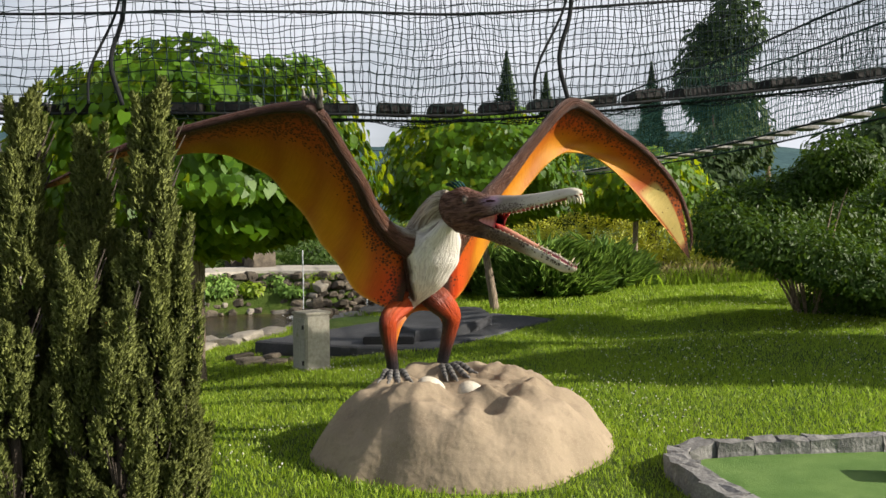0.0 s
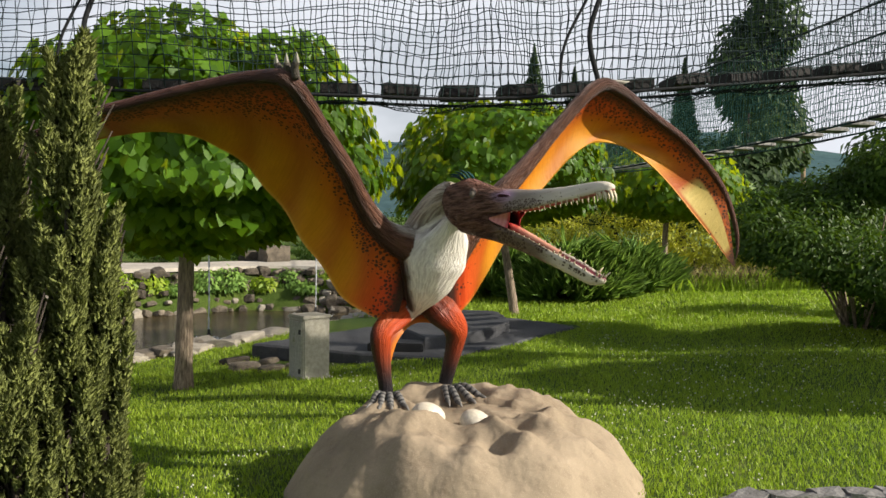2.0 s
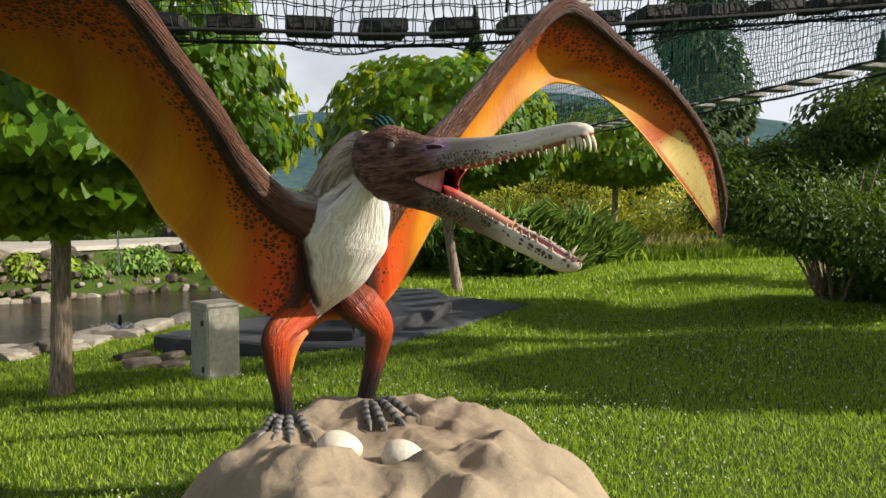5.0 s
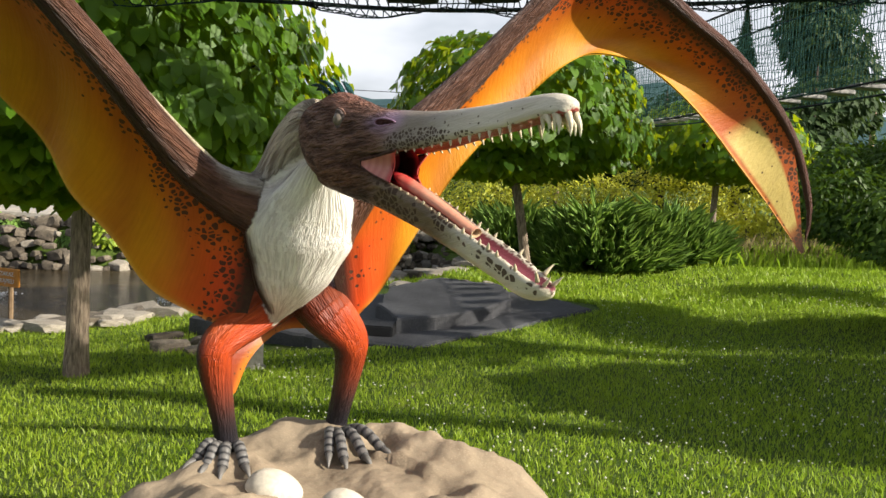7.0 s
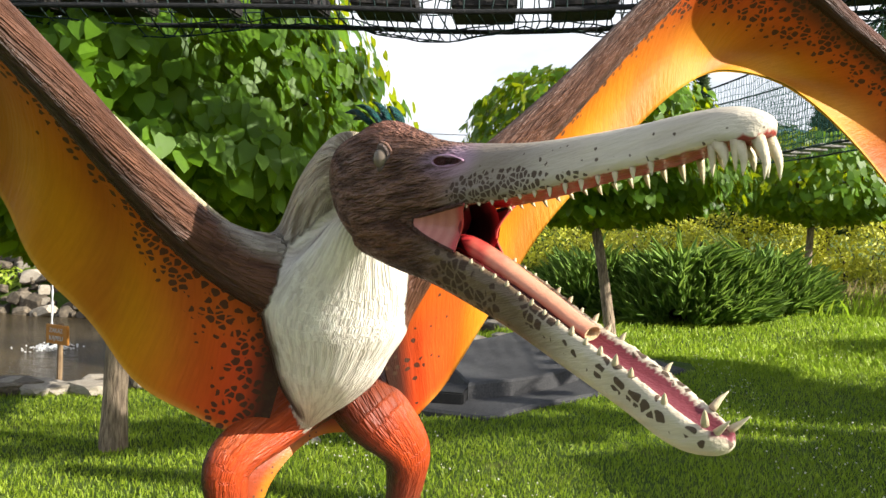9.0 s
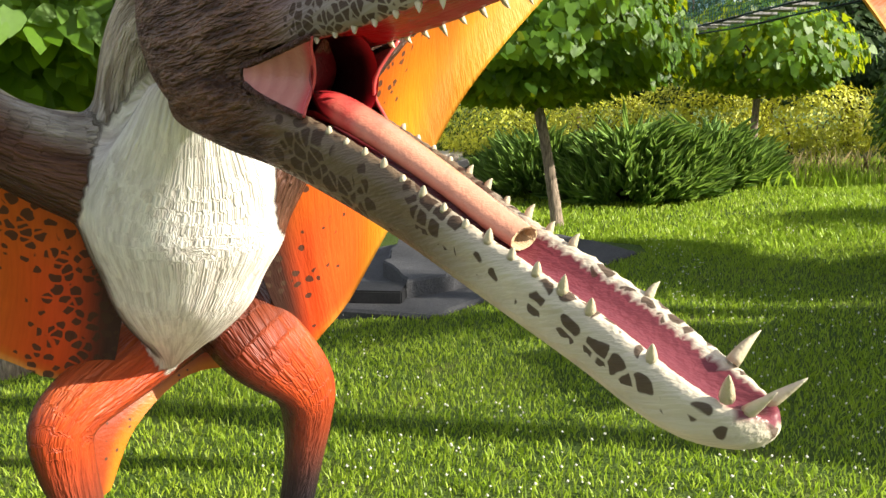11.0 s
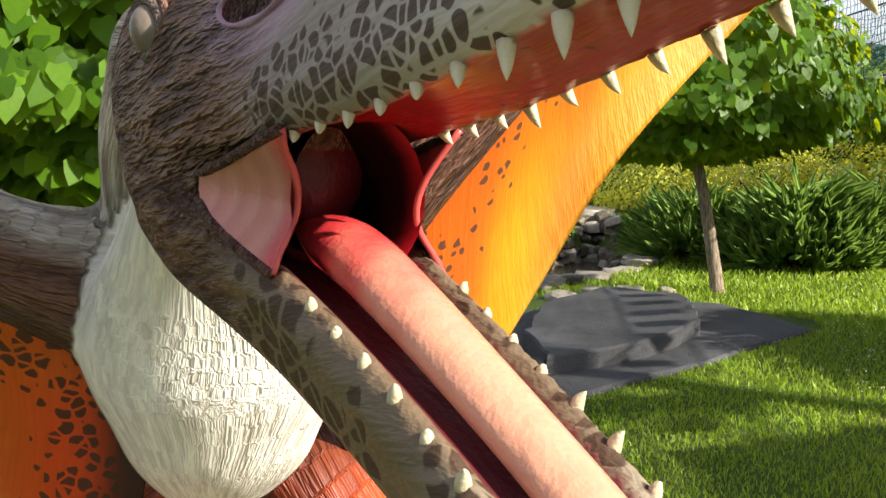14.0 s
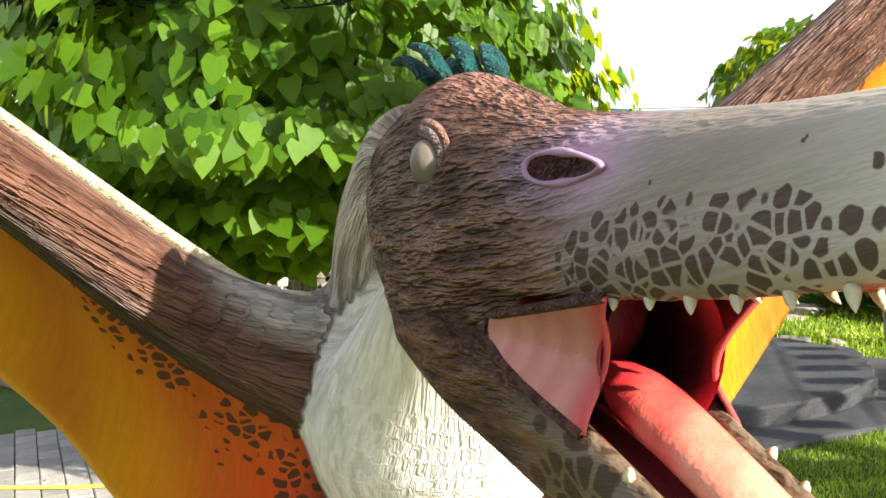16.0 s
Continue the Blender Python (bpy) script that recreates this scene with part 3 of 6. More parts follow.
LEG_L = [(-0.17, 0.50, 1.21, 0.09, 0.09), (-0.262, 0.29, 1.13, 0.082, 0.078), (-0.335, 0.15, 1.055, 0.068, 0.066), (-0.342, 0.15, 0.96, 0.06, 0.062), (-0.33, 0.18, 0.83, 0.047, 0.05), (-0.315, 0.21, 0.68, 0.044, 0.046), (-0.31, 0.21, 0.63, 0.05, 0.055)]
LEG_R = [(-0.09, 0.44, 1.23, 0.10, 0.10), (-0.005, 0.41, 1.155, 0.108, 0.10), (0.08, 0.44, 1.055, 0.078, 0.078), (0.08, 0.48, 0.96, 0.062, 0.062), (0.05, 0.53, 0.82, 0.05, 0.05), (0.015, 0.56, 0.67, 0.046, 0.046), (0.02, 0.55, 0.62, 0.055, 0.06)]
# skull, upper beak and lower jaw: a, middle height, half width, half height
SKULL = [(-0.25, 1.86, 0.03, 0.03), (-0.215, 1.845, 0.058, 0.075), (-0.15, 1.815, 0.076, 0.128), (-0.07, 1.795, 0.086, 0.146), (0.0, 1.785, 0.085, 0.137), (0.07, 1.775, 0.078, 0.124), (0.12, 1.77, 0.067, 0.10), (0.155, 1.79, 0.055, 0.058), (0.18, 1.802, 0.035, 0.04)]
BEAK = [(-0.05, 1.83, 0.075, 0.085), (0.07, 1.822, 0.08, 0.076), (0.15, 1.818, 0.073, 0.068), (0.24, 1.818, 0.06, 0.061), (0.37, 1.824, 0.05, 0.051), (0.5, 1.84, 0.043, 0.041), (0.62, 1.856, 0.039, 0.036), (0.72, 1.873, 0.039, 0.032), (0.785, 1.881, 0.037, 0.027), (0.825, 1.876, 0.026, 0.02), (0.838, 1.872, 0.01, 0.01)]
JAW = [(-0.10, 1.70, 0.07, 0.055), (0.03, 1.675, 0.078, 0.055), (0.14, 1.655, 0.072, 0.052), (0.24, 1.627, 0.058, 0.05), (0.37, 1.585, 0.05, 0.045), (0.5, 1.535, 0.045, 0.04), (0.63, 1.488, 0.044, 0.038), (0.72, 1.45, 0.041, 0.034), (0.775, 1.44, 0.03, 0.022), (0.80, 1.447, 0.012, 0.01)]


def head_rows(rows):
    return [(*head_at(a, 0, z), w, h) for a, z, w, h in rows]


def boxy(solid, rows, n, power, hollow=0.0, top=1):
    """Squares a lofted beak off a little, and hollows the side that faces the mouth."""
    v, f, r = solid
    c = np.repeat(r[:, :3], len(v) // len(r), 0)
    d = v - c
    b, z = d @ RH, d[:, 2]
    w, h = np.repeat(r[:, 3], len(v) // len(r)), np.repeat(r[:, 4], len(v) // len(r))
    flat = (z * top > 0)
    nz = np.where(flat, np.sign(z) * h * np.minimum(1, np.abs(z / h) * 1.7 + 1e-9) ** 0.6, z)
    groove = np.where(flat & (np.abs(z) > 0.3 * h), hollow * h * np.clip(1 - (b / (w * 0.72)) ** 2, 0, 1), 0)
    out = v.copy()
    out[:, 2] += (nz - z) - groove * top
    out += RH * (b * np.where(flat, 0.18, 0.0))[:, None]
    return out, f, r


def statue_material():
    n = Nodes("painted_statue_resin")
    base = n.attr("paint", "Vector")
    hair = n.attr("hair", "Vector")
    fur = n.attr("fur")
    spot = n.attr("spot")
    v = n.coords()
    warp = n.add("ShaderNodeTexNoise", Vector=v, Scale=26.0, Detail=2.0)
    wv = n.add("ShaderNodeVectorMath")
    wv.operation = "MULTIPLY_ADD"
    n.t.links.new(warp.outputs["Color"], wv.inputs[0])
    wv.inputs[1].default_value = (0.014, 0.014, 0.014)
    n.t.links.new(v, wv.inputs[2])
    edge = n.t.nodes.new("ShaderNodeTexVoronoi")
    edge.feature = "DISTANCE_TO_EDGE"
    cell = n.t.nodes.new("ShaderNodeTexVoronoi")
    for q in (edge, cell):
        n.t.links.new(wv.outputs[0], q.inputs["Vector"])
        n.t.links.new(n.attr("cell"), q.inputs["Scale"])
    sep = n.add("ShaderNodeSeparateColor", Color=cell.outputs["Color"])
    pick = n.math("LESS_THAN", sep.outputs[0], spot)
    inner = n.ramp(n.math("SUBTRACT", edge.outputs["Distance"], n.ramp(spot, 0.0, 1.0, 0.18, 0.05)), 0.0, 0.06)
    dark = n.math("MULTIPLY", n.math("MULTIPLY", pick, inner), n.ramp(n.math("SUBTRACT", n.ramp(spot, 0.2, 1.0, 0.26, 0.72), cell.outputs["Distance"]), 0.0, 0.06))
    groove = n.noise(hair, 66, 3, 0.6)
    fine = n.noise(hair, 260, 2, 0.5)
    g = n.math("ADD", groove, n.math("MULTIPLY", fine, 0.4))
    wash = n.math("MULTIPLY", n.ramp(groove, 0.36, 0.6, 1.0, 0.0), fur)
    c = n.mix(n.math("MULTIPLY", wash, 0.86), base, n.mix(1.0, base, (0.3, 0.24, 0.2), "MULTIPLY"))
    c = n.mix(n.ramp(n.noise(v, 7, 5, 0.6), 0.4, 0.8, 0.0, 0.3), c, n.mix(1.0, c, (0.66, 0.56, 0.48), "MULTIPLY"))
    c = n.mix(n.ramp(n.noise(n.stretch(v, 1, 1, 0.4), 30, 4), 0.55, 0.8, 0.0, 0.3), c, n.mix(1.0, c, (1.35, 1.3, 1.2), "MULTIPLY"))
    c = n.mix(n.math("MULTIPLY", dark, 0.92), c, (0.05, 0.026, 0.014))
    bmp = n.bump(g, n.math("MULTIPLY", fur, 1.0), 0.042)
    bmp = n.bump(n.noise(v, 90, 3), 0.05, 0.01, bmp)
    rough = n.math("ADD", n.attr("gloss"), n.math("MULTIPLY", n.math("MAXIMUM", wash, dark), 0.2))
    return n.done(c, rough, bmp, 0.3)


def build_statue():
    skin = Skin()
    brown, dark, cream = (0.15, 0.068, 0.042), (0.03, 0.014, 0.010), (0.90, 0.87, 0.80)
    red, orange, yellow = (0.50, 0.06, 0.012), (0.50, 0.12, 0.004), (0.55, 0.225, 0.004)
    black = (0.016, 0.014, 0.018)
    # body
    body = [stack(TORSO)] + [loft(r, 24, 60) for r in (PELVIS, NECK)] + [loft(ARM_L, 14, 60), loft(ARM_R, 14, 60), loft(LEG_L, 18, 30), loft(LEG_R, 18, 30), loft(SADDLE, 18, 24)]
    v, f, no = remeshed(body, 0.0115, 12)
    which, s, u, off = nearest(v, body)
    unit = off / np.maximum(np.linalg.norm(off, axis=1, keepdims=True), 1e-6)
    hair = unit * np.array([0.16, 0.13, 0.11, 0.06, 0.06, 0.065, 0.065, 0.09])[which][:, None] + np.outer(s, [0.05, 0.09, 0.07])
    front = no @ np.array([0.62, -0.66, 0.35])
    col = np.tile(dark, (len(v), 1)).astype(float)
    near_l = -(off @ RH)
    # breast patch: pale in front, dark flanks behind
    t = which == 0
    mid = smooth01(front, -0.2, 0.1)
    col[t] = blend((0.06, 0.03, 0.02), cream, mid)[t]
    upper = smooth01(v[:, 2], 1.66, 1.76) * t
    col = blend(col, (0.66, 0.58, 0.44), upper * 0.6)
    belly = t & (u > 0.75)
    col[belly] = blend(col, (0.5, 0.44, 0.33), smooth01(u, 0.75, 1.0) * 0.5)[belly]
    # pale neck; its foot and the saddle towards the wing turn grey-brown below
    t = (which == 2) | (which == 7)
    low_neck = 1 - smooth01(v[:, 2] - 0.25 * np.clip(-0.05 - v[:, 0], 0, 1), 1.60, 1.66)
    c = blend((0.72, 0.64, 0.50), (0.62, 0.57, 0.49), smooth01(1.76 - v[:, 2], 0, 0.1))
    c = blend(c, (0.085, 0.05, 0.038), low_neck * 0.9)
    col[t] = c[t]
    throat = smooth01(front, 0.1, 0.55) * smooth01(v[:, 0], -0.12, -0.02) * smooth01(1.80 - v[:, 2], 0.0, 0.12)
    col[t] = blend(col, cream, throat)[t]
    t = which == 1
    col[t] = blend(dark, red, smooth01(1.3 - v[:, 2], 0, 0.25))[t]
    for arm in (3, 4):
        t = which == arm
        c = blend(brown, (0.10, 0.04, 0.028), smooth01(u, 0.3, 0.6))
        # lighter upper faces and near-black undersides: light and shade painted by normal
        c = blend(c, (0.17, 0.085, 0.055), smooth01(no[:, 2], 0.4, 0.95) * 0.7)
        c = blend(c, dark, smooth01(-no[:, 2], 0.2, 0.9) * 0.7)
        pale = smooth01(no @ np.array([0.1, 0.75, 0.6]), 0.72, 0.86) * (1 - smooth01(u, 0.24, 0.33))
        c = blend(c, (0.48, 0.42, 0.28), pale)
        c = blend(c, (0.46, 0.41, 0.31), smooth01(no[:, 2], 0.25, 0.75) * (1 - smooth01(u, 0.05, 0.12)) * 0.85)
        c = blend(c, dark, smooth01(u, 0.42, 0.48) * (1 - smooth01(u, 0.52, 0.62)) * 0.6)
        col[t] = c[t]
    # the grey-streaked pale saddle between neck and wing arm
    sa, sb = np.array([-0.27, 0.03, 1.69]), np.array([-0.06, 0.06, 1.71])
    k = np.clip((v - sa) @ (sb - sa) / ((sb - sa) @ (sb - sa)), 0, 1)
    far = np.linalg.norm(v - sa - np.outer(k, sb - sa), axis=1)
    col = blend(col, (0.52, 0.48, 0.41), (1 - smooth01(far, 0.055, 0.125)) * smooth01(no[:, 2], -0.1, 0.35) * 0.9)
    # red fronts; dark backs, crotch and lighter tops are shading painted in
    for leg in (5, 6):
        t = which == leg
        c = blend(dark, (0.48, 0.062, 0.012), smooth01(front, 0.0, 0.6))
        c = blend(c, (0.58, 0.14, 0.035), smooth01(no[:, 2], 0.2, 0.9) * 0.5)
        shin = smooth01(1.05 - v[:, 2], 0.0, 0.28)
        c = blend(c, blend((0.10, 0.04, 0.03), black, smooth01(0.9 - v[:, 2], 0, 0.2)), shin)
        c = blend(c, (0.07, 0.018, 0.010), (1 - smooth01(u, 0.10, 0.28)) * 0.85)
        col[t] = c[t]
    torso_brown = smooth01(-((v - np.array([-0.10, 0.05, 1.5])) @ RH), 0.12, 0.22) * (which == 0)
    col = blend(col, (0.05, 0.022, 0.015), torso_brown * smooth01(1.75 - v[:, 2], 0.05, 0.2))
    spot = np.where(((which >= 5) & (v[:, 2] > 0.98)), 0.75 * smooth01(-front, -0.6, 0.1), 0.0) + np.where(which == 1, 0.7, 0)
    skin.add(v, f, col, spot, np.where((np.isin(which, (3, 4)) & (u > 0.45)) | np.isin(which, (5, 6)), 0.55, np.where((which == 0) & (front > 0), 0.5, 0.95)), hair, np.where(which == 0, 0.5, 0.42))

    # head
    skull, beak, jaw = loft(head_rows(SKULL), 24, 30), boxy(loft(head_rows(BEAK), 28, 60), None, 60, 1, 0.25, -1), boxy(loft(head_rows(JAW), 28, 60), None, 60, 1, 0.75, 1)
    hv, hf, hn = remeshed([skull, beak, jaw], 0.0062, 3, 0.45)
    rel = hv - HEAD0
    a, b, z = rel @ FH, rel @ RH, hv[:, 2]
    lip_line = np.interp(a, [0.1, 0.25, 0.37, 0.5, 0.62, 0.72, 0.81], [1.735, 1.757, 1.772, 1.796, 1.817, 1.84, 1.856])
    split = np.interp(a, [0.0, 0.12, 0.24, 0.5, 0.8], [1.72, 1.722, 1.718, 1.69, 1.66])
    up = z > split
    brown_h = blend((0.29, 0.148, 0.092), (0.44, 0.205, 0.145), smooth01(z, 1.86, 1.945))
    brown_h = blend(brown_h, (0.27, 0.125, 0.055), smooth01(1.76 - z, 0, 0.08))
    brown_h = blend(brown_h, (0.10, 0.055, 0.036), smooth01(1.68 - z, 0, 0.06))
    grey = blend((0.25, 0.212, 0.168), (0.58, 0.53, 0.43), smooth01(a, 0.32, 0.58))
    slate = (0.19, 0.15, 0.14)
    c = blend(brown_h, slate, smooth01(a, 0.16, 0.27) * up)
    c = blend(c, grey, smooth01(a, 0.22, 0.32))
    low = blend((0.12, 0.07, 0.042), (0.15, 0.108, 0.068), smooth01(a, 0.14, 0.28))
    low = blend(low, (0.58, 0.53, 0.41), smooth01(a, 0.40, 0.58))
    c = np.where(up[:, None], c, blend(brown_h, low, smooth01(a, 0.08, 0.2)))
    lilac = np.exp(-(((a - 0.208) / 0.07) ** 2 + ((z - 1.842) / 0.031) ** 2) ** 2)
    c = blend(c, (0.46, 0.31, 0.42), lilac * 0.95)
    # mouth lining
    inside_low = (~up) & (hn[:, 2] > 0.25) & (a > 0.16) & (np.abs(b) < np.interp(a, [0.16, 0.3, 0.5, 0.8], [0.06, 0.038, 0.032, 0.026]))
    inside_up = up & (hn[:, 2] < -0.3) & (a > 0.225) & (np.abs(b) < np.interp(a, [0.11, 0.3, 0.5, 0.82], [0.075, 0.047, 0.04, 0.033]))
    c = np.where(inside_low[:, None], blend((0.14, 0.02, 0.025), (0.16, 0.04, 0.05), smooth01(a, 0.3, 0.7)), c)
    c = np.where(inside_up[:, None], blend((0.36, 0.015, 0.022), (0.30, 0.05, 0.045), smooth01(a, 0.4, 0.7)), c)
    # shade deep in the gape, put in as near-black red
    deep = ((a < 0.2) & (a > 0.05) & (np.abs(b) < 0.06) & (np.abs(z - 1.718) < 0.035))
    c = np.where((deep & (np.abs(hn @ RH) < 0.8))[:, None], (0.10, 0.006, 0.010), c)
    edge_up = smooth01(0.055 - (z - lip_line), 0.0, 0.05) * up
    sp = smooth01(a, 0.20, 0.25) * (1 - smooth01(a, 0.38, 0.55)) * smooth01(0.075 - (z - lip_line), 0, 0.035) * up * 1.0
    sp = np.maximum(sp, edge_up * smooth01(a, 0.2, 0.3) * (0.85 - 0.5 * smooth01(a, 0.45, 0.75)))
    jt = np.interp(a, [0.14, 0.24, 0.37, 0.5, 0.63, 0.72, 0.8], [1.71, 1.678, 1.63, 1.575, 1.527, 1.485, 1.462])
    sp_low = smooth01(a, 0.14, 0.22) * np.where(z > jt - 0.042, 0.72 + 0.22 * np.sin(a * 31), 0.95 * (1 - smooth01(a, 0.30, 0.46)) + 0.10 * smooth01(z, jt - 0.06, jt - 0.03))
    sp = np.where(up, sp, sp_low)
    sp = np.where(inside_low | inside_up | deep, 0.08, sp) * (1 - np.clip(lilac * 1.3, 0, 1) * up)
    fur = np.where(up, 1 - smooth01(a, 0.14, 0.27) * 0.88, 1 - smooth01(a, 0.12, 0.22) * 0.85)
    fur = np.where(inside_low | inside_up | deep, 0.1, fur)
    axis_z = np.interp(a, [-0.25, 0, 0.2, 0.8], [1.84, 1.80, 1.78, 1.80])
    sweep = (z - 1.80) * 0.5
    hair = np.outer(b * 1.0, RH) + np.stack([0 * a, 0 * a, (z - axis_z) * 1.0 - a * 0.22], -1) + np.outer(a * 0.16 + sweep * 0.0, FH)
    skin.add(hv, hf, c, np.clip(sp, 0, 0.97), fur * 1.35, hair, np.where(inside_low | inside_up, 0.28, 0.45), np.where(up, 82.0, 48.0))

    # pink cheek skin on both sides of the gape, laid just over the lips, with folds
    def skin_at(aa, zz, sgn):
        near = (np.hypot(a - aa, z - zz) < 0.011) & (b * sgn > 0.02)
        return (b[near] * sgn).max() if near.any() else 0.0

    N, K = 18, 14
    for sgn in (-1, 1):
        grid = np.zeros((N + 1, K + 1, 3))
        floor = np.zeros((N + 1, K + 1))
        for i in range(N + 1):
            q = i / N
            for j in range(K + 1):
                w = j / K
                far = 0.247 + 0.022 * w - 0.016 * math.sin(math.pi * w)
                aa = 0.132 + (far - 0.132) * q
                top, bot = 1.735 + 0.029 * q, 1.718 - (0.043 if sgn < 0 else 0.075) * q ** 0.85
                zz = bot + (top - bot) * w
                wid = 0.074 - 0.024 * q - 0.012 * math.sin(math.pi * w) * q
                floor[i, j] = skin_at(aa, zz, sgn) + 0.0022 if w < 0.22 or w > 0.8 or q < 0.12 else 0
                grid[i, j] = (aa, max(wid, floor[i, j]), zz)
        for _ in range(10):
            bb = grid[:, :, 1].copy()
            bb[1:-1, 1:-1] = (bb[:-2, 1:-1] + bb[2:, 1:-1] + bb[1:-1, :-2] + bb[1:-1, 2:]) / 4
            bb[-1, 1:-1] = (bb[-1, :-2] + bb[-1, 2:] + bb[-2, 1:-1]) / 3
            bb[1:-1, 0], bb[1:-1, -1] = (bb[:-2, 0] + bb[2:, 0]) / 2, (bb[:-2, -1] + bb[2:, -1]) / 2
            grid[:, :, 1] = np.maximum(bb, floor)
        pleat = 0.0012 * np.sin(np.linspace(0, 1, N + 1) * 30)[:, None] * np.sin(np.pi * np.linspace(0, 1, K + 1))[None]
        gv = np.array([head_at(p[0], sgn * (p[1] + e), p[2]) for p, e in zip(grid.reshape(-1, 3), pleat.ravel())])
        gf = [(i * (K + 1) + j, (i + 1) * (K + 1) + j, (i + 1) * (K + 1) + j + 1, i * (K + 1) + j + 1) for i in range(N) for j in range(K)]
        q = np.repeat(np.linspace(0, 1, N + 1), K + 1)
        fold = 0.5 + 0.5 * np.sin(q * 30)
        col = blend(blend((0.52, 0.22, 0.175), (0.40, 0.13, 0.10), fold * 0.6), (0.55, 0.05, 0.06), smooth01(q, 0.86, 1.0)) if sgn < 0 else blend((0.30, 0.01, 0.02), (0.62, 0.04, 0.06), smooth01(q, 0.5, 1.0))
        skin.add(gv, gf, col, 0, 0.1, None, 0.32)
        rim = [head_at(p[0], sgn * (p[1] - 0.002), p[2]) for p in grid[-1, ::2]]
        lv, lf = tube([tuple(p) for p in smooth_line(rim, 20)], [0.0024] * 20, 8)
        skin.add(np.array([tuple(p) for p in lv]), lf, (0.50, 0.08, 0.075), 0, 0, None, 0.3)
        hem = [head_at(p[0], sgn * (p[1] - 0.001), p[2]) for p in np.vstack([grid[::-1, 0], grid[:, -1]])]
        lv, lf = tube([tuple(p) for p in hem], [0.0038] * len(hem), 6)
        skin.add(np.array([tuple(p) for p in lv]), lf, (0.11, 0.045, 0.032), 0, 0.8, None, 0.5)
    # red gullet sleeve; the throat's shade is painted in, near-black inwards
    sleeve = [(*head_at(p, 0, q), w, h) for p, q, w, h in ((0.08, 1.715, 0.012, 0.008), (0.12, 1.716, 0.034, 0.026), (0.17, 1.718, 0.039, 0.042), (0.215, 1.720, 0.039, 0.05), (0.246, 1.720, 0.049, 0.056))]
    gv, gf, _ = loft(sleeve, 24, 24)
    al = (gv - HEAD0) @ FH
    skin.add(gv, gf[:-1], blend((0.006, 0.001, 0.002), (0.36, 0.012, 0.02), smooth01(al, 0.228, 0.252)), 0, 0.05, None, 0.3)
    # tongue, broken off and hollow at its end
    tong = [(0.13, 1.675, 0.022, 0.012), (0.17, 1.686, 0.027, 0.018), (0.22, 1.683, 0.028, 0.019), (0.30, 1.657, 0.025, 0.016), (0.42, 1.608, 0.021, 0.0135), (0.49, 1.576, 0.020, 0.0135), (0.532, 1.559, 0.018, 0.0135)]
    tv, tf, rows = loft([(*head_at(p, 0.004, q), w, h) for p, q, w, h in tong], 20, 40)
    tf = tf[:-1]
    al = (tv - HEAD0) @ FH
    col = blend((0.55, 0.035, 0.04), (0.60, 0.29, 0.19), smooth01(al + 0.02 * np.sin(tv[:, 0] * 160), 0.2, 0.36))
    skin.add(tv, tf, col, 0, 0.1, None, 0.17)
    n_in = len(tv) - 20
    rim = tv[n_in:]
    cen = rim.mean(0)
    inner = np.vstack([rim, cen + (rim - cen) * 0.8, cen + (rim - cen) * 0.72 - FH * 0.03 + np.array([0, 0, 0.012]), np.tile(cen - FH * 0.032 + np.array([0, 0, 0.013]), (20, 1))])
    inf = [(r * 20 + k, r * 20 + (k + 1) % 20, (r + 1) * 20 + (k + 1) % 20, (r + 1) * 20 + k) for r in range(3) for k in range(20)]
    skin.add(inner, inf, np.repeat([(0.55, 0.42, 0.25), (0.5, 0.36, 0.2), (0.25, 0.13, 0.05), (0.16, 0.08, 0.03)], 20, 0), 0, 0.3, None, 0.6)

    def torus(points, r, across, sides=10):
        """A closed cord round a flat loop; across is the loop's normal."""
        p = np.array(points)
        mid = p.mean(0)
        d = p - mid
        d -= np.outer(d @ across, across)
        d /= np.linalg.norm(d, axis=1, keepdims=True)
        n, t = len(p), np.linspace(0, 2 * math.pi, sides, endpoint=False)
        r = np.broadcast_to(r, (n,))
        tv = p[:, None] + (d[:, None] * np.cos(t)[None, :, None] + across * np.sin(t)[None, :, None]) * r[:, None, None]
        tf = [(i * sides + k, ((i + 1) % n) * sides + k, ((i + 1) % n) * sides + (k + 1) % sides, i * sides + (k + 1) % sides) for i in range(n) for k in range(sides)]
        return tv.reshape(-1, 3), tf

    def cone(root, tip, r, colour, bend=None, sides=9, tip_colour=None, gloss=0.3):
        root, tip = np.array(root), np.array(tip)
        mid = (root + tip) / 2 + (0 if bend is None else np.array(bend))
        pts = smooth_line([root, mid, tip], 7)
        cv, cf = tube(pts, [r, r * 0.93, r * 0.8, r * 0.64, r * 0.46, r * 0.27, r * 0.05], sides)
        cv = np.array([tuple(p) for p in cv])
        w = np.repeat(np.linspace(0, 1, 7), sides)
        skin.add(cv, cf, blend(colour, tip_colour or colour, w), 0, 0.15, None, gloss)

    tooth = (0.60, 0.53, 0.36)
    rnd = random.Random(4)
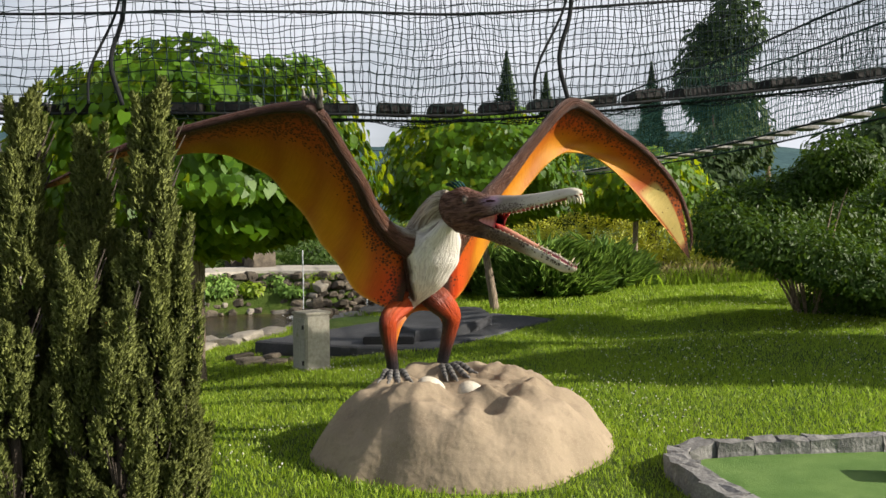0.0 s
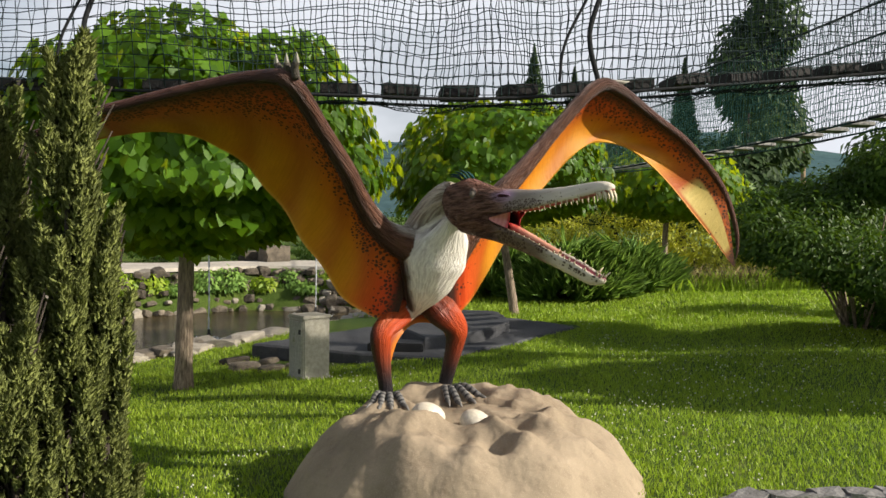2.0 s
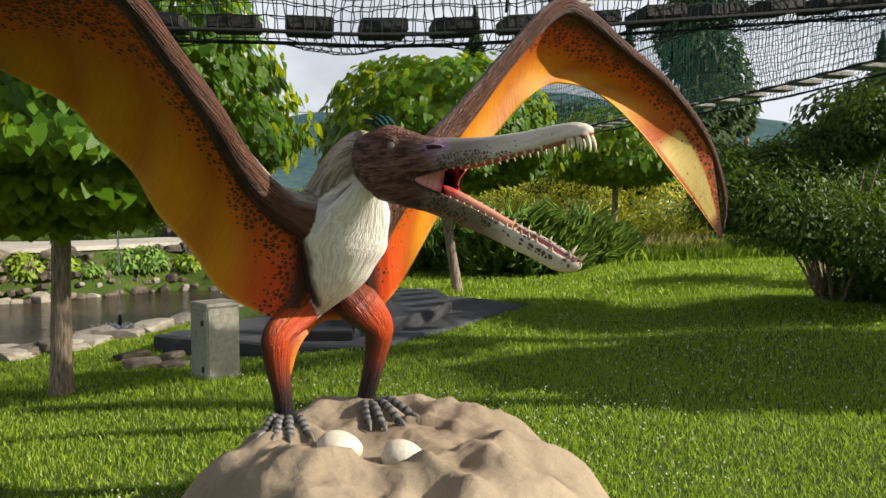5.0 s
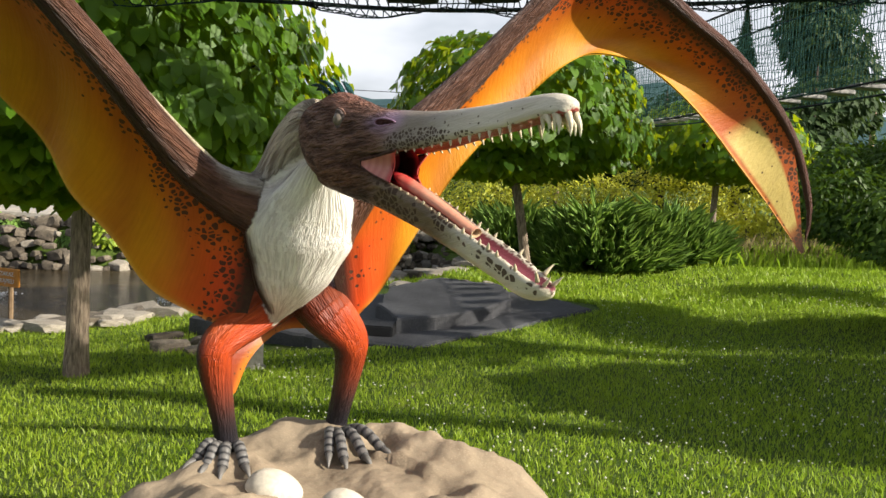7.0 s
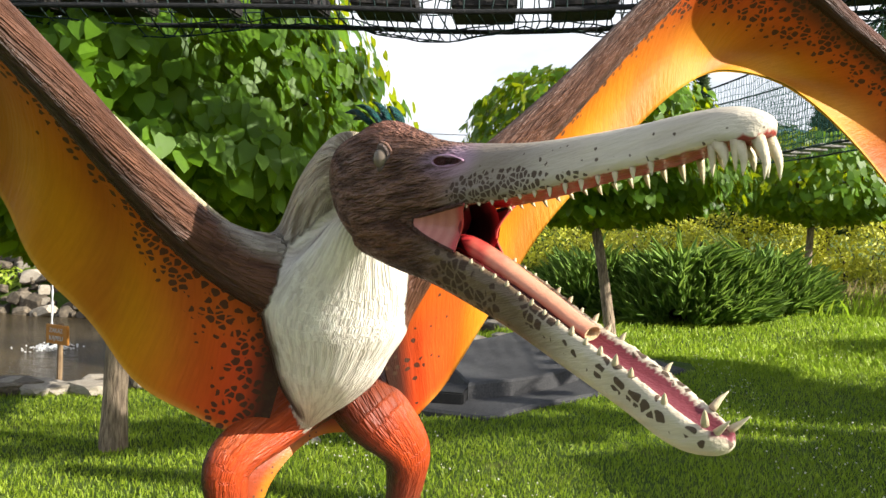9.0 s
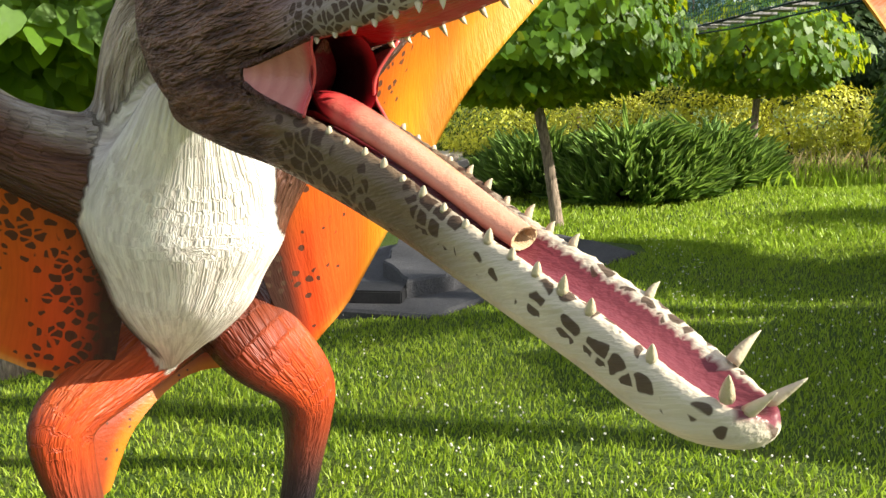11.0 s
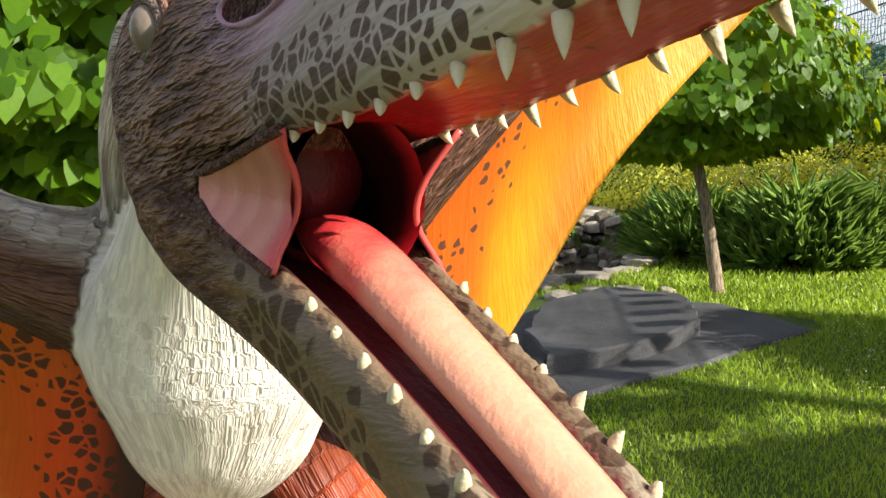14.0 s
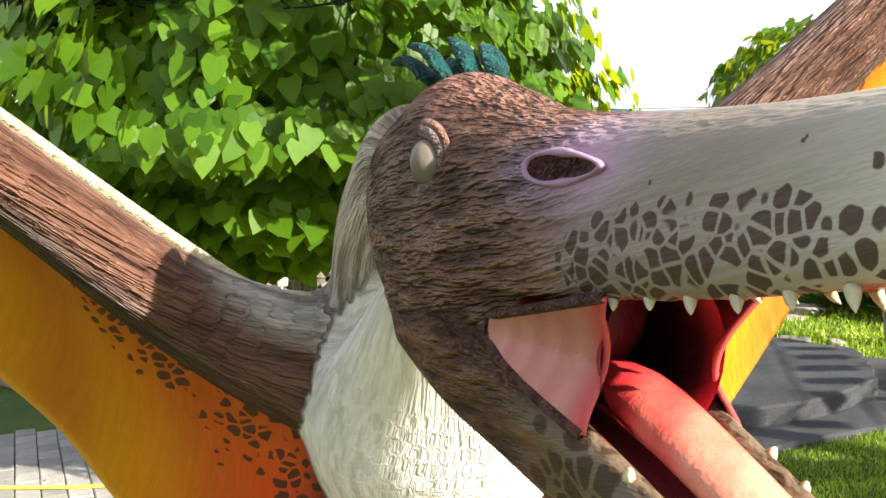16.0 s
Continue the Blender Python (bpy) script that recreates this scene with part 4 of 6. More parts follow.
    for sgn in (-1, 1):
        for i in range(17):
            p = 0.265 + i * 0.0335
            wid = np.interp(p, [0.24, 0.37, 0.5, 0.62, 0.72, 0.82], [0.058, 0.05, 0.043, 0.039, 0.038, 0.03]) * 0.92
            lz = np.interp(p, [0.1, 0.25, 0.37, 0.5, 0.62, 0.72, 0.81], [1.735, 1.757, 1.772, 1.796, 1.817, 1.84, 1.856]) + 0.004
            big = np.interp(p, [0.26, 0.45, 0.6, 0.7, 0.8], [0.009, 0.013, 0.021, 0.033, 0.04]) * rnd.uniform(0.6, 1.2)
            if 0.70 < p < 0.76 and sgn < 0:
                continue
            cone(head_at(p, sgn * wid, lz), head_at(p + 0.006, sgn * (wid + 0.004), lz - big), 0.0032 + big * 0.085, (0.5, 0.43, 0.29), (0, 0, -0.001), 8, tooth)
        for p, q, big in ((0.80, 0.024, 0.05), (0.825, 0.013, 0.056), (0.775, 0.03, 0.036)):
            lz = np.interp(p, [0.72, 0.81], [1.845, 1.862])
            cone(head_at(p, sgn * q, lz), head_at(p + 0.016, sgn * (q + 0.006), lz - big), 0.0095, (0.55, 0.48, 0.33), FH * 0.006, 10, (0.68, 0.62, 0.47))
        for i in range(17):
            p = 0.285 + i * 0.0305
            wid = np.interp(p, [0.24, 0.37, 0.5, 0.63, 0.72, 0.8], [0.056, 0.047, 0.043, 0.042, 0.038, 0.02])
            tz = np.interp(p, [0.14, 0.24, 0.37, 0.5, 0.63, 0.72, 0.8], [1.71, 1.678, 1.63, 1.575, 1.527, 1.485, 1.462]) - 0.004
            big = np.interp(p, [0.28, 0.45, 0.6, 0.7, 0.8], [0.008, 0.013, 0.017, 0.025, 0.032]) * rnd.uniform(0.6, 1.2)
            if rnd.random() < 0.22:
                continue
            flare = 0.25 + 0.5 * smooth01(np.array(p), 0.55, 0.8)
            cone(head_at(p, sgn * wid, tz), head_at(p + big * 0.45, sgn * (wid + big * flare), tz + big * 0.9), 0.0035 + big * 0.10, (0.5, 0.43, 0.29), (0, 0, 0.002), 8, tooth)
        cone(head_at(0.785, sgn * 0.016, 1.455), head_at(0.812, sgn * 0.024, 1.480), 0.006, (0.55, 0.48, 0.33), None, 9, (0.68, 0.62, 0.47))
        # eye in its socket, lids
        ec = head_at(0.018, sgn * 0.0735, 1.851)
        bm = bmesh.new()
        bmesh.ops.create_uvsphere(bm, u_segments=18, v_segments=12, radius=0.0185)
        ev = np.array([tuple(q.co) for q in bm.verts]) * np.array([1.0, 1.0, 1.15]) + ec
        ef = [tuple(q.index for q in p.verts) for p in bm.faces]
        bm.free()
        skin.add(ev, ef, (0.17, 0.14, 0.11), 0, 0.05, None, 0.25)
        loop = np.linspace(0, 2 * math.pi, 36, endpoint=False)
        for reach, r, tint in ((1.1, 0.0048, (0.15, 0.11, 0.10)), (1.46, 0.003, (0.2, 0.11, 0.08))):
            ring = [head_at(0.019 + 0.0165 * reach * math.cos(t), sgn * (0.0825 - 0.003 * reach - 0.007 * abs(math.cos(t)) * reach), 1.852 + 0.0215 * reach * math.sin(t)) for t in loop]
            rv, rf = torus(ring, r * (1 + 0.35 * np.clip(np.sin(loop), 0, 1)), RH * sgn)
            skin.add(rv, rf, tint, 0, 0.5, None, 0.4)
        # nostril: lilac rim round a dark red hollow
        ring = [head_at(0.217 + 0.038 * math.cos(t), sgn * (skin_at(0.217 + 0.045 * math.cos(t), 1.842, sgn) - 0.0008), 1.842 + (0.0098 - 0.0035 * math.cos(t)) * math.sin(t)) for t in loop]
        p = np.array(ring)
        flat = (p - HEAD0) @ RH
        flat = (np.roll(flat, 1) + flat + np.roll(flat, -1) + np.roll(flat, 2) + np.roll(flat, -2)) / 5 - flat
        ring = p + np.outer(flat, RH)
        rv, rf = torus(ring, 0.0034, RH * sgn)
        skin.add(rv, rf, (0.36, 0.22, 0.33), 0, 0.1, None, 0.5)
        core = np.array(ring)
        cc = core.mean(0)
        disc = np.vstack([core + RH * sgn * 0.0012, cc + (core - cc) * 0.55 - RH * sgn * 0.0004, cc[None] - RH * sgn * 0.0008])
        n = len(core)
        df = [(i, (i + 1) % n, n + (i + 1) % n, n + i) for i in range(n)] + [(n + i, n + (i + 1) % n, 2 * n) for i in range(n)]
        skin.add(disc, df, np.repeat([(0.13, 0.03, 0.03), (0.06, 0.015, 0.014)], [n, n + 1], 0), 0, 0.9, None, 0.5)
    # dark green crest feathers
    for b0, a0, ln, rise in ((-0.02, -0.10, 0.085, 0.035), (0.012, -0.105, 0.095, 0.05), (0.032, -0.095, 0.085, 0.04), (-0.025, -0.13, 0.085, 0.02), (0.02, -0.14, 0.09, 0.025), (0.0, -0.16, 0.085, 0.01)):
        root, tip = head_at(a0 + 0.03, b0, 1.93), head_at(a0 + 0.03 - ln, b0 * 1.6, 1.94 + rise)
        pts = smooth_line([root, (root + tip) / 2 + np.array([0, 0, 0.012]), tip], 9)
        fv, ff = tube(pts, [0.009, 0.014, 0.017, 0.017, 0.015, 0.012, 0.009, 0.005, 0.001], 10, 0.42)
        fv = np.array([tuple(q) for q in fv])
        skin.add(fv, ff, (0.008, 0.09, 0.085), 0, 0.9, fv * np.array([1, 1, 1.0]), 0.5)

    # wing skins: leading line along the arm, trailing line back to the knee
    LEAD_L = [(-0.13, 0.17, 1.56), (-0.36, -0.09, 1.70), (-0.455, -0.41, 1.96), (-0.645, -0.87, 2.33), (-1.0, -0.84, 2.335), (-1.4, -0.81, 2.25), (-1.8, -0.79, 2.145), (-2.3, -0.77, 1.93)]
    TRAIL_L = [(-0.27, 0.22, 1.09), (-0.52, 0.12, 1.215), (-0.72, -0.06, 1.53), (-0.93, -0.12, 1.85), (-1.14, -0.27, 2.075), (-1.45, -0.38, 2.165), (-1.85, -0.56, 2.075), (-2.3, -0.77, 1.92)]
    LEAD_R = [(0.0, 0.22, 1.55), (0.31, 0.27, 1.83), (0.50, 0.40, 2.05), (0.93, 0.72, 2.54), (1.37, 1.05, 2.40), (1.66, 1.27, 2.23), (1.95, 1.49, 1.95), (2.09, 1.61, 1.39)]
    TRAIL_R = [(0.06, 0.48, 1.08), (0.22, 0.50, 1.29), (0.45, 0.60, 1.70), (0.80, 0.86, 2.12), (1.03, 1.03, 2.245), (1.35, 1.22, 2.14), (1.75, 1.45, 1.76), (2.08, 1.61, 1.385)]
    for lead, trail, inner_side, sag in ((LEAD_L, TRAIL_L, -1, np.array([0.05, 0.10, 0.0])), (LEAD_R, TRAIL_R, 1, np.array([-0.05, 0.075, 0.0]))):
        U, V = 90, 30
        lv, tv = smooth_line(lead, U), smooth_line(trail, U)
        w = np.linspace(0, 1, V)[None, :, None]
        uu = np.linspace(0, 1, U)[:, None]
        grid = lv[:, None] * (1 - w) + tv[:, None] * w
        ease = np.sin(np.pi * w[..., 0])
        grid = grid + (ease * np.sin(np.pi * np.clip(uu * 1.1, 0, 1)))[..., None] * sag
        folds = 0.012 * np.sin(uu * 46 + 3 * w[..., 0]) * np.clip(w[..., 0] * 1.5, 0, 1) * (uu > 0.06) * np.clip((1 - uu) * 3, 0, 1)
        grid = grid + folds[..., None] * np.array([0.35, 0.85, 0.2])
        g = grid.reshape(-1, 3)
        wu, wv = np.repeat(uu, V, 1).ravel(), np.tile(w[0, :, 0], U)
        col = blend(orange, yellow, smooth01(wv, 0.25, 0.8))
        # the folds' shade is put into the colour, dark where they recede
        fold_shade = 0.5 + 0.5 * np.sin(wu * 46 + 3 * wv)
        col = blend(col, (0.34, 0.075, 0.008), fold_shade ** 2 * 0.5 * smooth01(wv, 0.05, 0.4))
        col = blend(col, (0.64, 0.07, 0.01), (1 - smooth01(wu, 0.06, 0.21)) * smooth01(wv, 0.15, 0.6))
        col = blend(col, red, np.exp(-((wu - 0.46) / 0.06) ** 2) * (1 - smooth01(wv, 0.15, 0.5)) * 0.75)
        rim = (1 - smooth01(wv, 0.05, np.interp(wu, [0, 0.1, 0.25, 0.45, 0.8, 1], [0.3, 0.24, 0.15, 0.18, 0.26, 0.9])))
        fringe = 1 - smooth01(wv, 0.12, np.interp(wu, [0, 0.25, 0.5, 1], [0.5, 0.34, 0.4, 0.6]))
        col = blend(col, (0.52, 0.075, 0.008), fringe * 0.65)
        col = blend(col, (0.05, 0.02, 0.012), rim * 0.8)
        col = blend(col, (0.035, 0.013, 0.009), 1 - smooth01(wu + wv * 0.02, 0.03, 0.075))
        patch = smooth01(wu, 0.80, 0.815) * (1 - smooth01(wu, 0.955, 0.97)) * smooth01(wv, 0.28, 0.34) * (1 - smooth01(wv, 0.86, 0.95))
        col = blend(col, (0.42, 0.09, 0.015), smooth01(wu, 0.72, 0.8))
        col = blend(col, (0.05, 0.02, 0.012), smooth01(wu, 0.93, 1.0))
        col = blend(col, (0.55, 0.42, 0.13), patch)
        lim = np.interp(wu, [0, 0.08, 0.25, 0.45, 0.6, 0.8, 1], [0.85, 0.72, 0.56, 0.56, 0.52, 0.52, 1.2])
        sp = np.minimum(smooth01(lim - wv, 0, 0.34), 0.86)
        sp = np.maximum(sp, 0.8 * (1 - smooth01(wu + 0.02 * wv, 0.07, 0.15)))
        if inner_side > 0:
            sp = np.where(wu < 0.3, sp * 0.55, sp)
        sp = np.maximum(sp, smooth01(wu, 0.75, 0.95) * 0.6) * (1 - patch * 0.95)
        edge = smooth01(wv, 0.955, 0.99)
        col = blend(col, (0.60, 0.36, 0.03), edge * 0.6)
        f = [(i * V + j, (i + 1) * V + j, (i + 1) * V + j + 1, i * V + j + 1) for i in range(U - 1) for j in range(V - 1)]
        thick = 0.010
        nrm = np.cross(np.gradient(grid, axis=0), np.gradient(grid, axis=1)).reshape(-1, 3)
        nrm /= np.maximum(np.linalg.norm(nrm, axis=1, keepdims=True), 1e-9)
        both = np.vstack([g + nrm * thick / 2, g - nrm * thick / 2])
        M = U * V
        bf = f + [tuple(q + M for q in t[::-1]) for t in f]
        bf += [((i + 1) * V + V - 1, i * V + V - 1, i * V + V - 1 + M, (i + 1) * V + V - 1 + M) for i in range(U - 1)]
        ss = np.stack([wu * 3.0, wv * 0.06, 0 * wu], -1)
        skin.add(both, bf, np.vstack([col, col]), np.concatenate([sp, sp]), 0.16, np.vstack([ss, ss]), 0.55, 44.0)
    # pale fold of skin along the back of each upper arm
    for line, rad in (([(-0.50, -0.47, 2.06), (-0.445, -0.30, 1.948), (-0.39, -0.16, 1.836), (-0.325, -0.04, 1.735), (-0.265, 0.02, 1.682), (-0.20, 0.06, 1.668)], 0.018), ([(0.58, 0.47, 2.19), (0.44, 0.36, 2.03), (0.33, 0.27, 1.90), (0.20, 0.20, 1.74)], 0.014)):
        pts = smooth_line(line, 30)
        fv, ff = tube(pts, [rad * (0.35 + 0.65 * math.sin(math.pi * min(1, i / 29 * 1.4) * 0.72)) for i in range(30)], 10, 0.6)
        skin.add(np.array([tuple(q) for q in fv]), ff, (0.50, 0.45, 0.30), 0, 0.5, None, 0.5)
    # skin between the legs
    U, V = 30, 8
    arch = smooth_line([(-0.30, 0.24, 0.86), (-0.265, 0.30, 0.98), (-0.20, 0.40, 1.06), (-0.12, 0.46, 1.075), (-0.03, 0.49, 1.05), (0.02, 0.53, 0.97), (0.03, 0.56, 0.84)], U)
    root = smooth_line([(-0.33, 0.20, 0.84), (-0.33, 0.22, 1.0), (-0.25, 0.38, 1.12), (-0.13, 0.45, 1.15), (0.0, 0.48, 1.12), (0.07, 0.51, 0.98), (0.05, 0.55, 0.82)], U)
    w = np.linspace(0, 1, V)[None, :, None]
    g = (root[:, None] * (1 - w) + arch[:, None] * w).reshape(-1, 3)
    f = [(i * V + j, (i + 1) * V + j, (i + 1) * V + j + 1, i * V + j + 1) for i in range(U - 1) for j in range(V - 1)]
    both = np.vstack([g, g + np.array([0.006, -0.008, 0])])
    ww = np.tile(np.linspace(0, 1, V), U)
    col = blend((0.26, 0.04, 0.01), (0.5, 0.15, 0.008), smooth01(ww, 0.5, 0.95))
    skin.add(both, f + [tuple(q + U * V for q in t[::-1]) for t in f], np.vstack([col, col]), 0.25, 0.1, None, 0.38)
    # toes with banded scales and long claws
    toes = [((-0.335, 0.20, 0.655), (-0.385, 0.09, 0.64)), ((-0.32, 0.185, 0.655), (-0.33, 0.055, 0.635)), ((-0.30, 0.185, 0.655), (-0.27, 0.05, 0.635)), ((-0.285, 0.20, 0.655), (-0.20, 0.08, 0.64)),
            ((0.0, 0.52, 0.645), (0.045, 0.33, 0.62)), ((0.02, 0.51, 0.65), (0.11, 0.30, 0.615)), ((0.04, 0.52, 0.65), (0.185, 0.32, 0.625)), ((0.05, 0.54, 0.65), (0.24, 0.39, 0.635))]
    for root, end in toes:
        root, end = np.array(root), np.array(end)
        mid = (root + end) / 2 + np.array([0, 0, 0.04])
        pts = smooth_line([root, mid, end], 40)
        ring = [0.021 - 0.003 * (i / 39) + 0.0026 * abs(math.sin(i / 39 * math.pi * 7)) for i in range(40)]
        tv, tf = tube(pts, ring, 12)
        tv = np.array([tuple(q) for q in tv])
        band = np.repeat(np.abs(np.sin(np.arange(40) / 39 * math.pi * 7)), 12)
        skin.add(tv, tf, blend((0.02, 0.02, 0.023), (0.17, 0.165, 0.155), smooth01(band, 0.25, 0.7)), 0, 0.2, None, 0.4)
        d = end - root
        d[2] = 0
        d /= np.linalg.norm(d)
        cone(end - d * 0.005, end + d * 0.075 + np.array([0, 0, -0.028]), 0.017, (0.06, 0.058, 0.055), np.array([0, 0, 0.012]), 10, (0.26, 0.25, 0.23), 0.3)
    # three clawed fingers on each wrist
    for base, ax, fwd in (((-0.655, -0.885, 2.385), np.array([-0.55, 0.3, 0]), np.array([-0.1, -0.25, 0.9])), ((1.06, 0.80, 2.60), np.array([0.3, 0.2, 0]), np.array([0.75, 0.5, 0.28]))):
        for k in (-1, 0, 1):
            r0 = np.array(base) + ax * 0.07 * k
            r1 = r0 + fwd * 0.055 + ax * 0.03 * k
            fv, ff = tube(smooth_line([r0 - fwd * 0.03, r0 + fwd * 0.02, r1], 8), [0.022, 0.022, 0.021, 0.02, 0.019, 0.018, 0.017, 0.015], 9)
            skin.add(np.array([tuple(q) for q in fv]), ff, (0.07, 0.06, 0.045), 0, 0.4, None, 0.45)
            cone(r1 - fwd * 0.006, r1 + fwd * 0.05 + np.array([0.012, -0.02, -0.006]), 0.013, (0.32, 0.30, 0.25), None, 9, (0.5, 0.48, 0.42), 0.25)
    me = skin.build("flying_reptile_statue", statue_material())
    return thing("flying_reptile_statue", "painted winged reptile statue, orange wings spread, toothed beak open", "statue", data=me)


statue = build_statue()
# ---- plants ----
HEART = [(0, 0, 0), (0.30, -0.10, 0.03), (0.46, 0.22, -0.01), (0.30, 0.62, -0.06), (0, 1.0, -0.16), (-0.30, 0.62, -0.06), (-0.46, 0.22, -0.01), (-0.30, -0.10, 0.03), (0, 0.35, -0.03)]
HEART_F = [(0, 1, 8), (1, 2, 8), (2, 3, 8), (3, 4, 8), (4, 5, 8), (5, 6, 8), (6, 7, 8), (7, 0, 8)]
LEAFLET = [(0, 0, 0), (0.22, 0.4, 0.04), (0, 1.0, -0.06), (-0.22, 0.4, 0.04)]
LEAFLET_F = [(0, 1, 2), (0, 2, 3)]


def trunk_mesh(name, points, radii, material, sides=14, n=18, rough=0.04):
    pts = smooth_line([(*p, r) for p, r in zip(points, radii)], n)
    v, f = tube(pts[:, :3], pts[:, 3], sides)
    out = []
    for i, q in enumerate(v):
        c = Vector(pts[i // sides, :3])
        k = 1 + rough * noise.noise(Vector((q.x * 22, q.y * 22, q.z * 5))) * 2.2
        out.append(c + (q - c) * k)
    return mesh_from(name, out, f, material, True)


def dome_leaves(centre, rx, ry, z_low, z_high, count, size, droop, seed, bulge=2.3, tilt=0.15):
    """Leaf poses over a rounded, uneven crown: most near its skin, hanging tip down and outwards."""
    g = np.random.default_rng(seed)
    d = g.normal(size=(count, 3))
    d /= np.linalg.norm(d, axis=1, keepdims=True)
    lump = np.array([noise.noise(Vector(tuple(q * bulge)) + Vector((seed, 0, 0))) for q in d])
    depth = np.where(g.random(count) < 0.72, g.uniform(0.88, 1.02, count), g.uniform(0.5, 0.9, count)) * (1 + 0.2 * lump)
    zc = z_low + (z_high - z_low) * 0.36
    up = d[:, 2] > 0
    p = np.stack([d[:, 0] * rx * depth, d[:, 1] * ry * depth, np.where(up, d[:, 2] * (z_high - zc), d[:, 2] * (zc - z_low)) * depth], -1)
    p += np.array([centre[0], centre[1], zc])
    out = d * np.array([1, 1, 0.9]) + g.normal(0, 0.33, (count, 3))
    out[:, 2] = np.abs(out[:, 2]) * 0.8 + tilt
    m = frames_of(p, out, np.zeros(count), size * g.uniform(0.55, 1.15, count))
    # the tip points outwards and down
    tipdir = np.stack([d[:, 0], d[:, 1], -droop * np.ones(count)], -1) + g.normal(0, 0.4, (count, 3))
    n = out / np.linalg.norm(out, axis=1, keepdims=True)
    t = tipdir - n * (tipdir * n).sum(1, keepdims=True)
    t /= np.linalg.norm(t, axis=1, keepdims=True)
    s = np.linalg.norm(m[:, :3, 0], axis=1, keepdims=True)
    m[:, :3, 1], m[:, :3, 0] = t * s, np.cross(t, n) * s
    return m


def globe_tree(x, y, trunk_top, radius, z_low, z_high, leaves, size, label, seed, lean=(0, 0), thick=0.085):
    z0 = ground_at(x, y)
    tree = thing("globe_tree", label, "tree", (x, y, z0), "globe-headed trees")
    cx, cy = lean
    part("trunk", trunk_mesh("trunk", [(0, 0, -0.08), (cx * 0.05, cy * 0.05, 0.12), (cx * 0.5, cy * 0.5, (trunk_top - z0) * 0.55), (cx, cy, trunk_top - z0), (cx, cy, trunk_top - z0 + 0.5)], [thick * 1.45, thick * 1.08, thick * 0.9, thick * 0.85, thick * 0.5], M_BARK, 18, 24), tree)
    bv, bf = [], []
    g = random.Random(seed)
    for i in range(14):
        a = i * 2.4
        r = radius * g.uniform(0.5, 0.85)
        top = Vector((cx + math.cos(a) * r, cy + math.sin(a) * r, g.uniform(z_low + 0.3, z_high - 0.4) - z0))
        s = Vector((cx, cy, trunk_top - z0))
        v, f = tube([s, s.lerp(top, 0.4) + Vector((0, 0, 0.12)), top], [thick * 0.42, thick * 0.26, thick * 0.08], 6)
        bf += [tuple(q + len(bv) for q in t) for t in f]
        bv += v
    part("branch_work", mesh_from("branch_work", bv, bf, M_DARK_BARK, True), tree)["kind"] = "stuff"
    m = dome_leaves((cx, cy), radius, radius, z_low - z0, z_high - z0, leaves, size, 0.9, seed, 3.4, 0.2)
    part("crown", mesh_tiled("crown", HEART, HEART_F, m, M_LEAF, True), tree, "dense crown of large heart-shaped bright green leaves")
    return tree


globe_tree(-2.7, 3.4, 1.55, 1.85, 1.38, 3.58, 19000, 0.122, "globe-headed tree with heart-shaped leaves beside the pond", 3, (0.02, 0.06))
globe_tree(0.68, 9.0, 1.9, 1.72, 1.62, 3.6, 9500, 0.14, "globe-headed tree with a leaning pale trunk behind the slab", 5, (-0.30, 0.0), 0.07)
globe_tree(4.4, 16.0, 2.1, 1.75, 1.75, 3.5, 3600, 0.18, "globe-headed tree in front of golden shrubs", 8, (0.05, 0.0), 0.075)
# unseen tree, sized and placed only so its crown shades the lawn
globe_tree(11.2, 1.6, 4.3, 1.25, 4.1, 5.9, 5200, 0.2, "tall globe-headed tree out of view, added to shade the lawn", 11, (0, 0), 0.09)


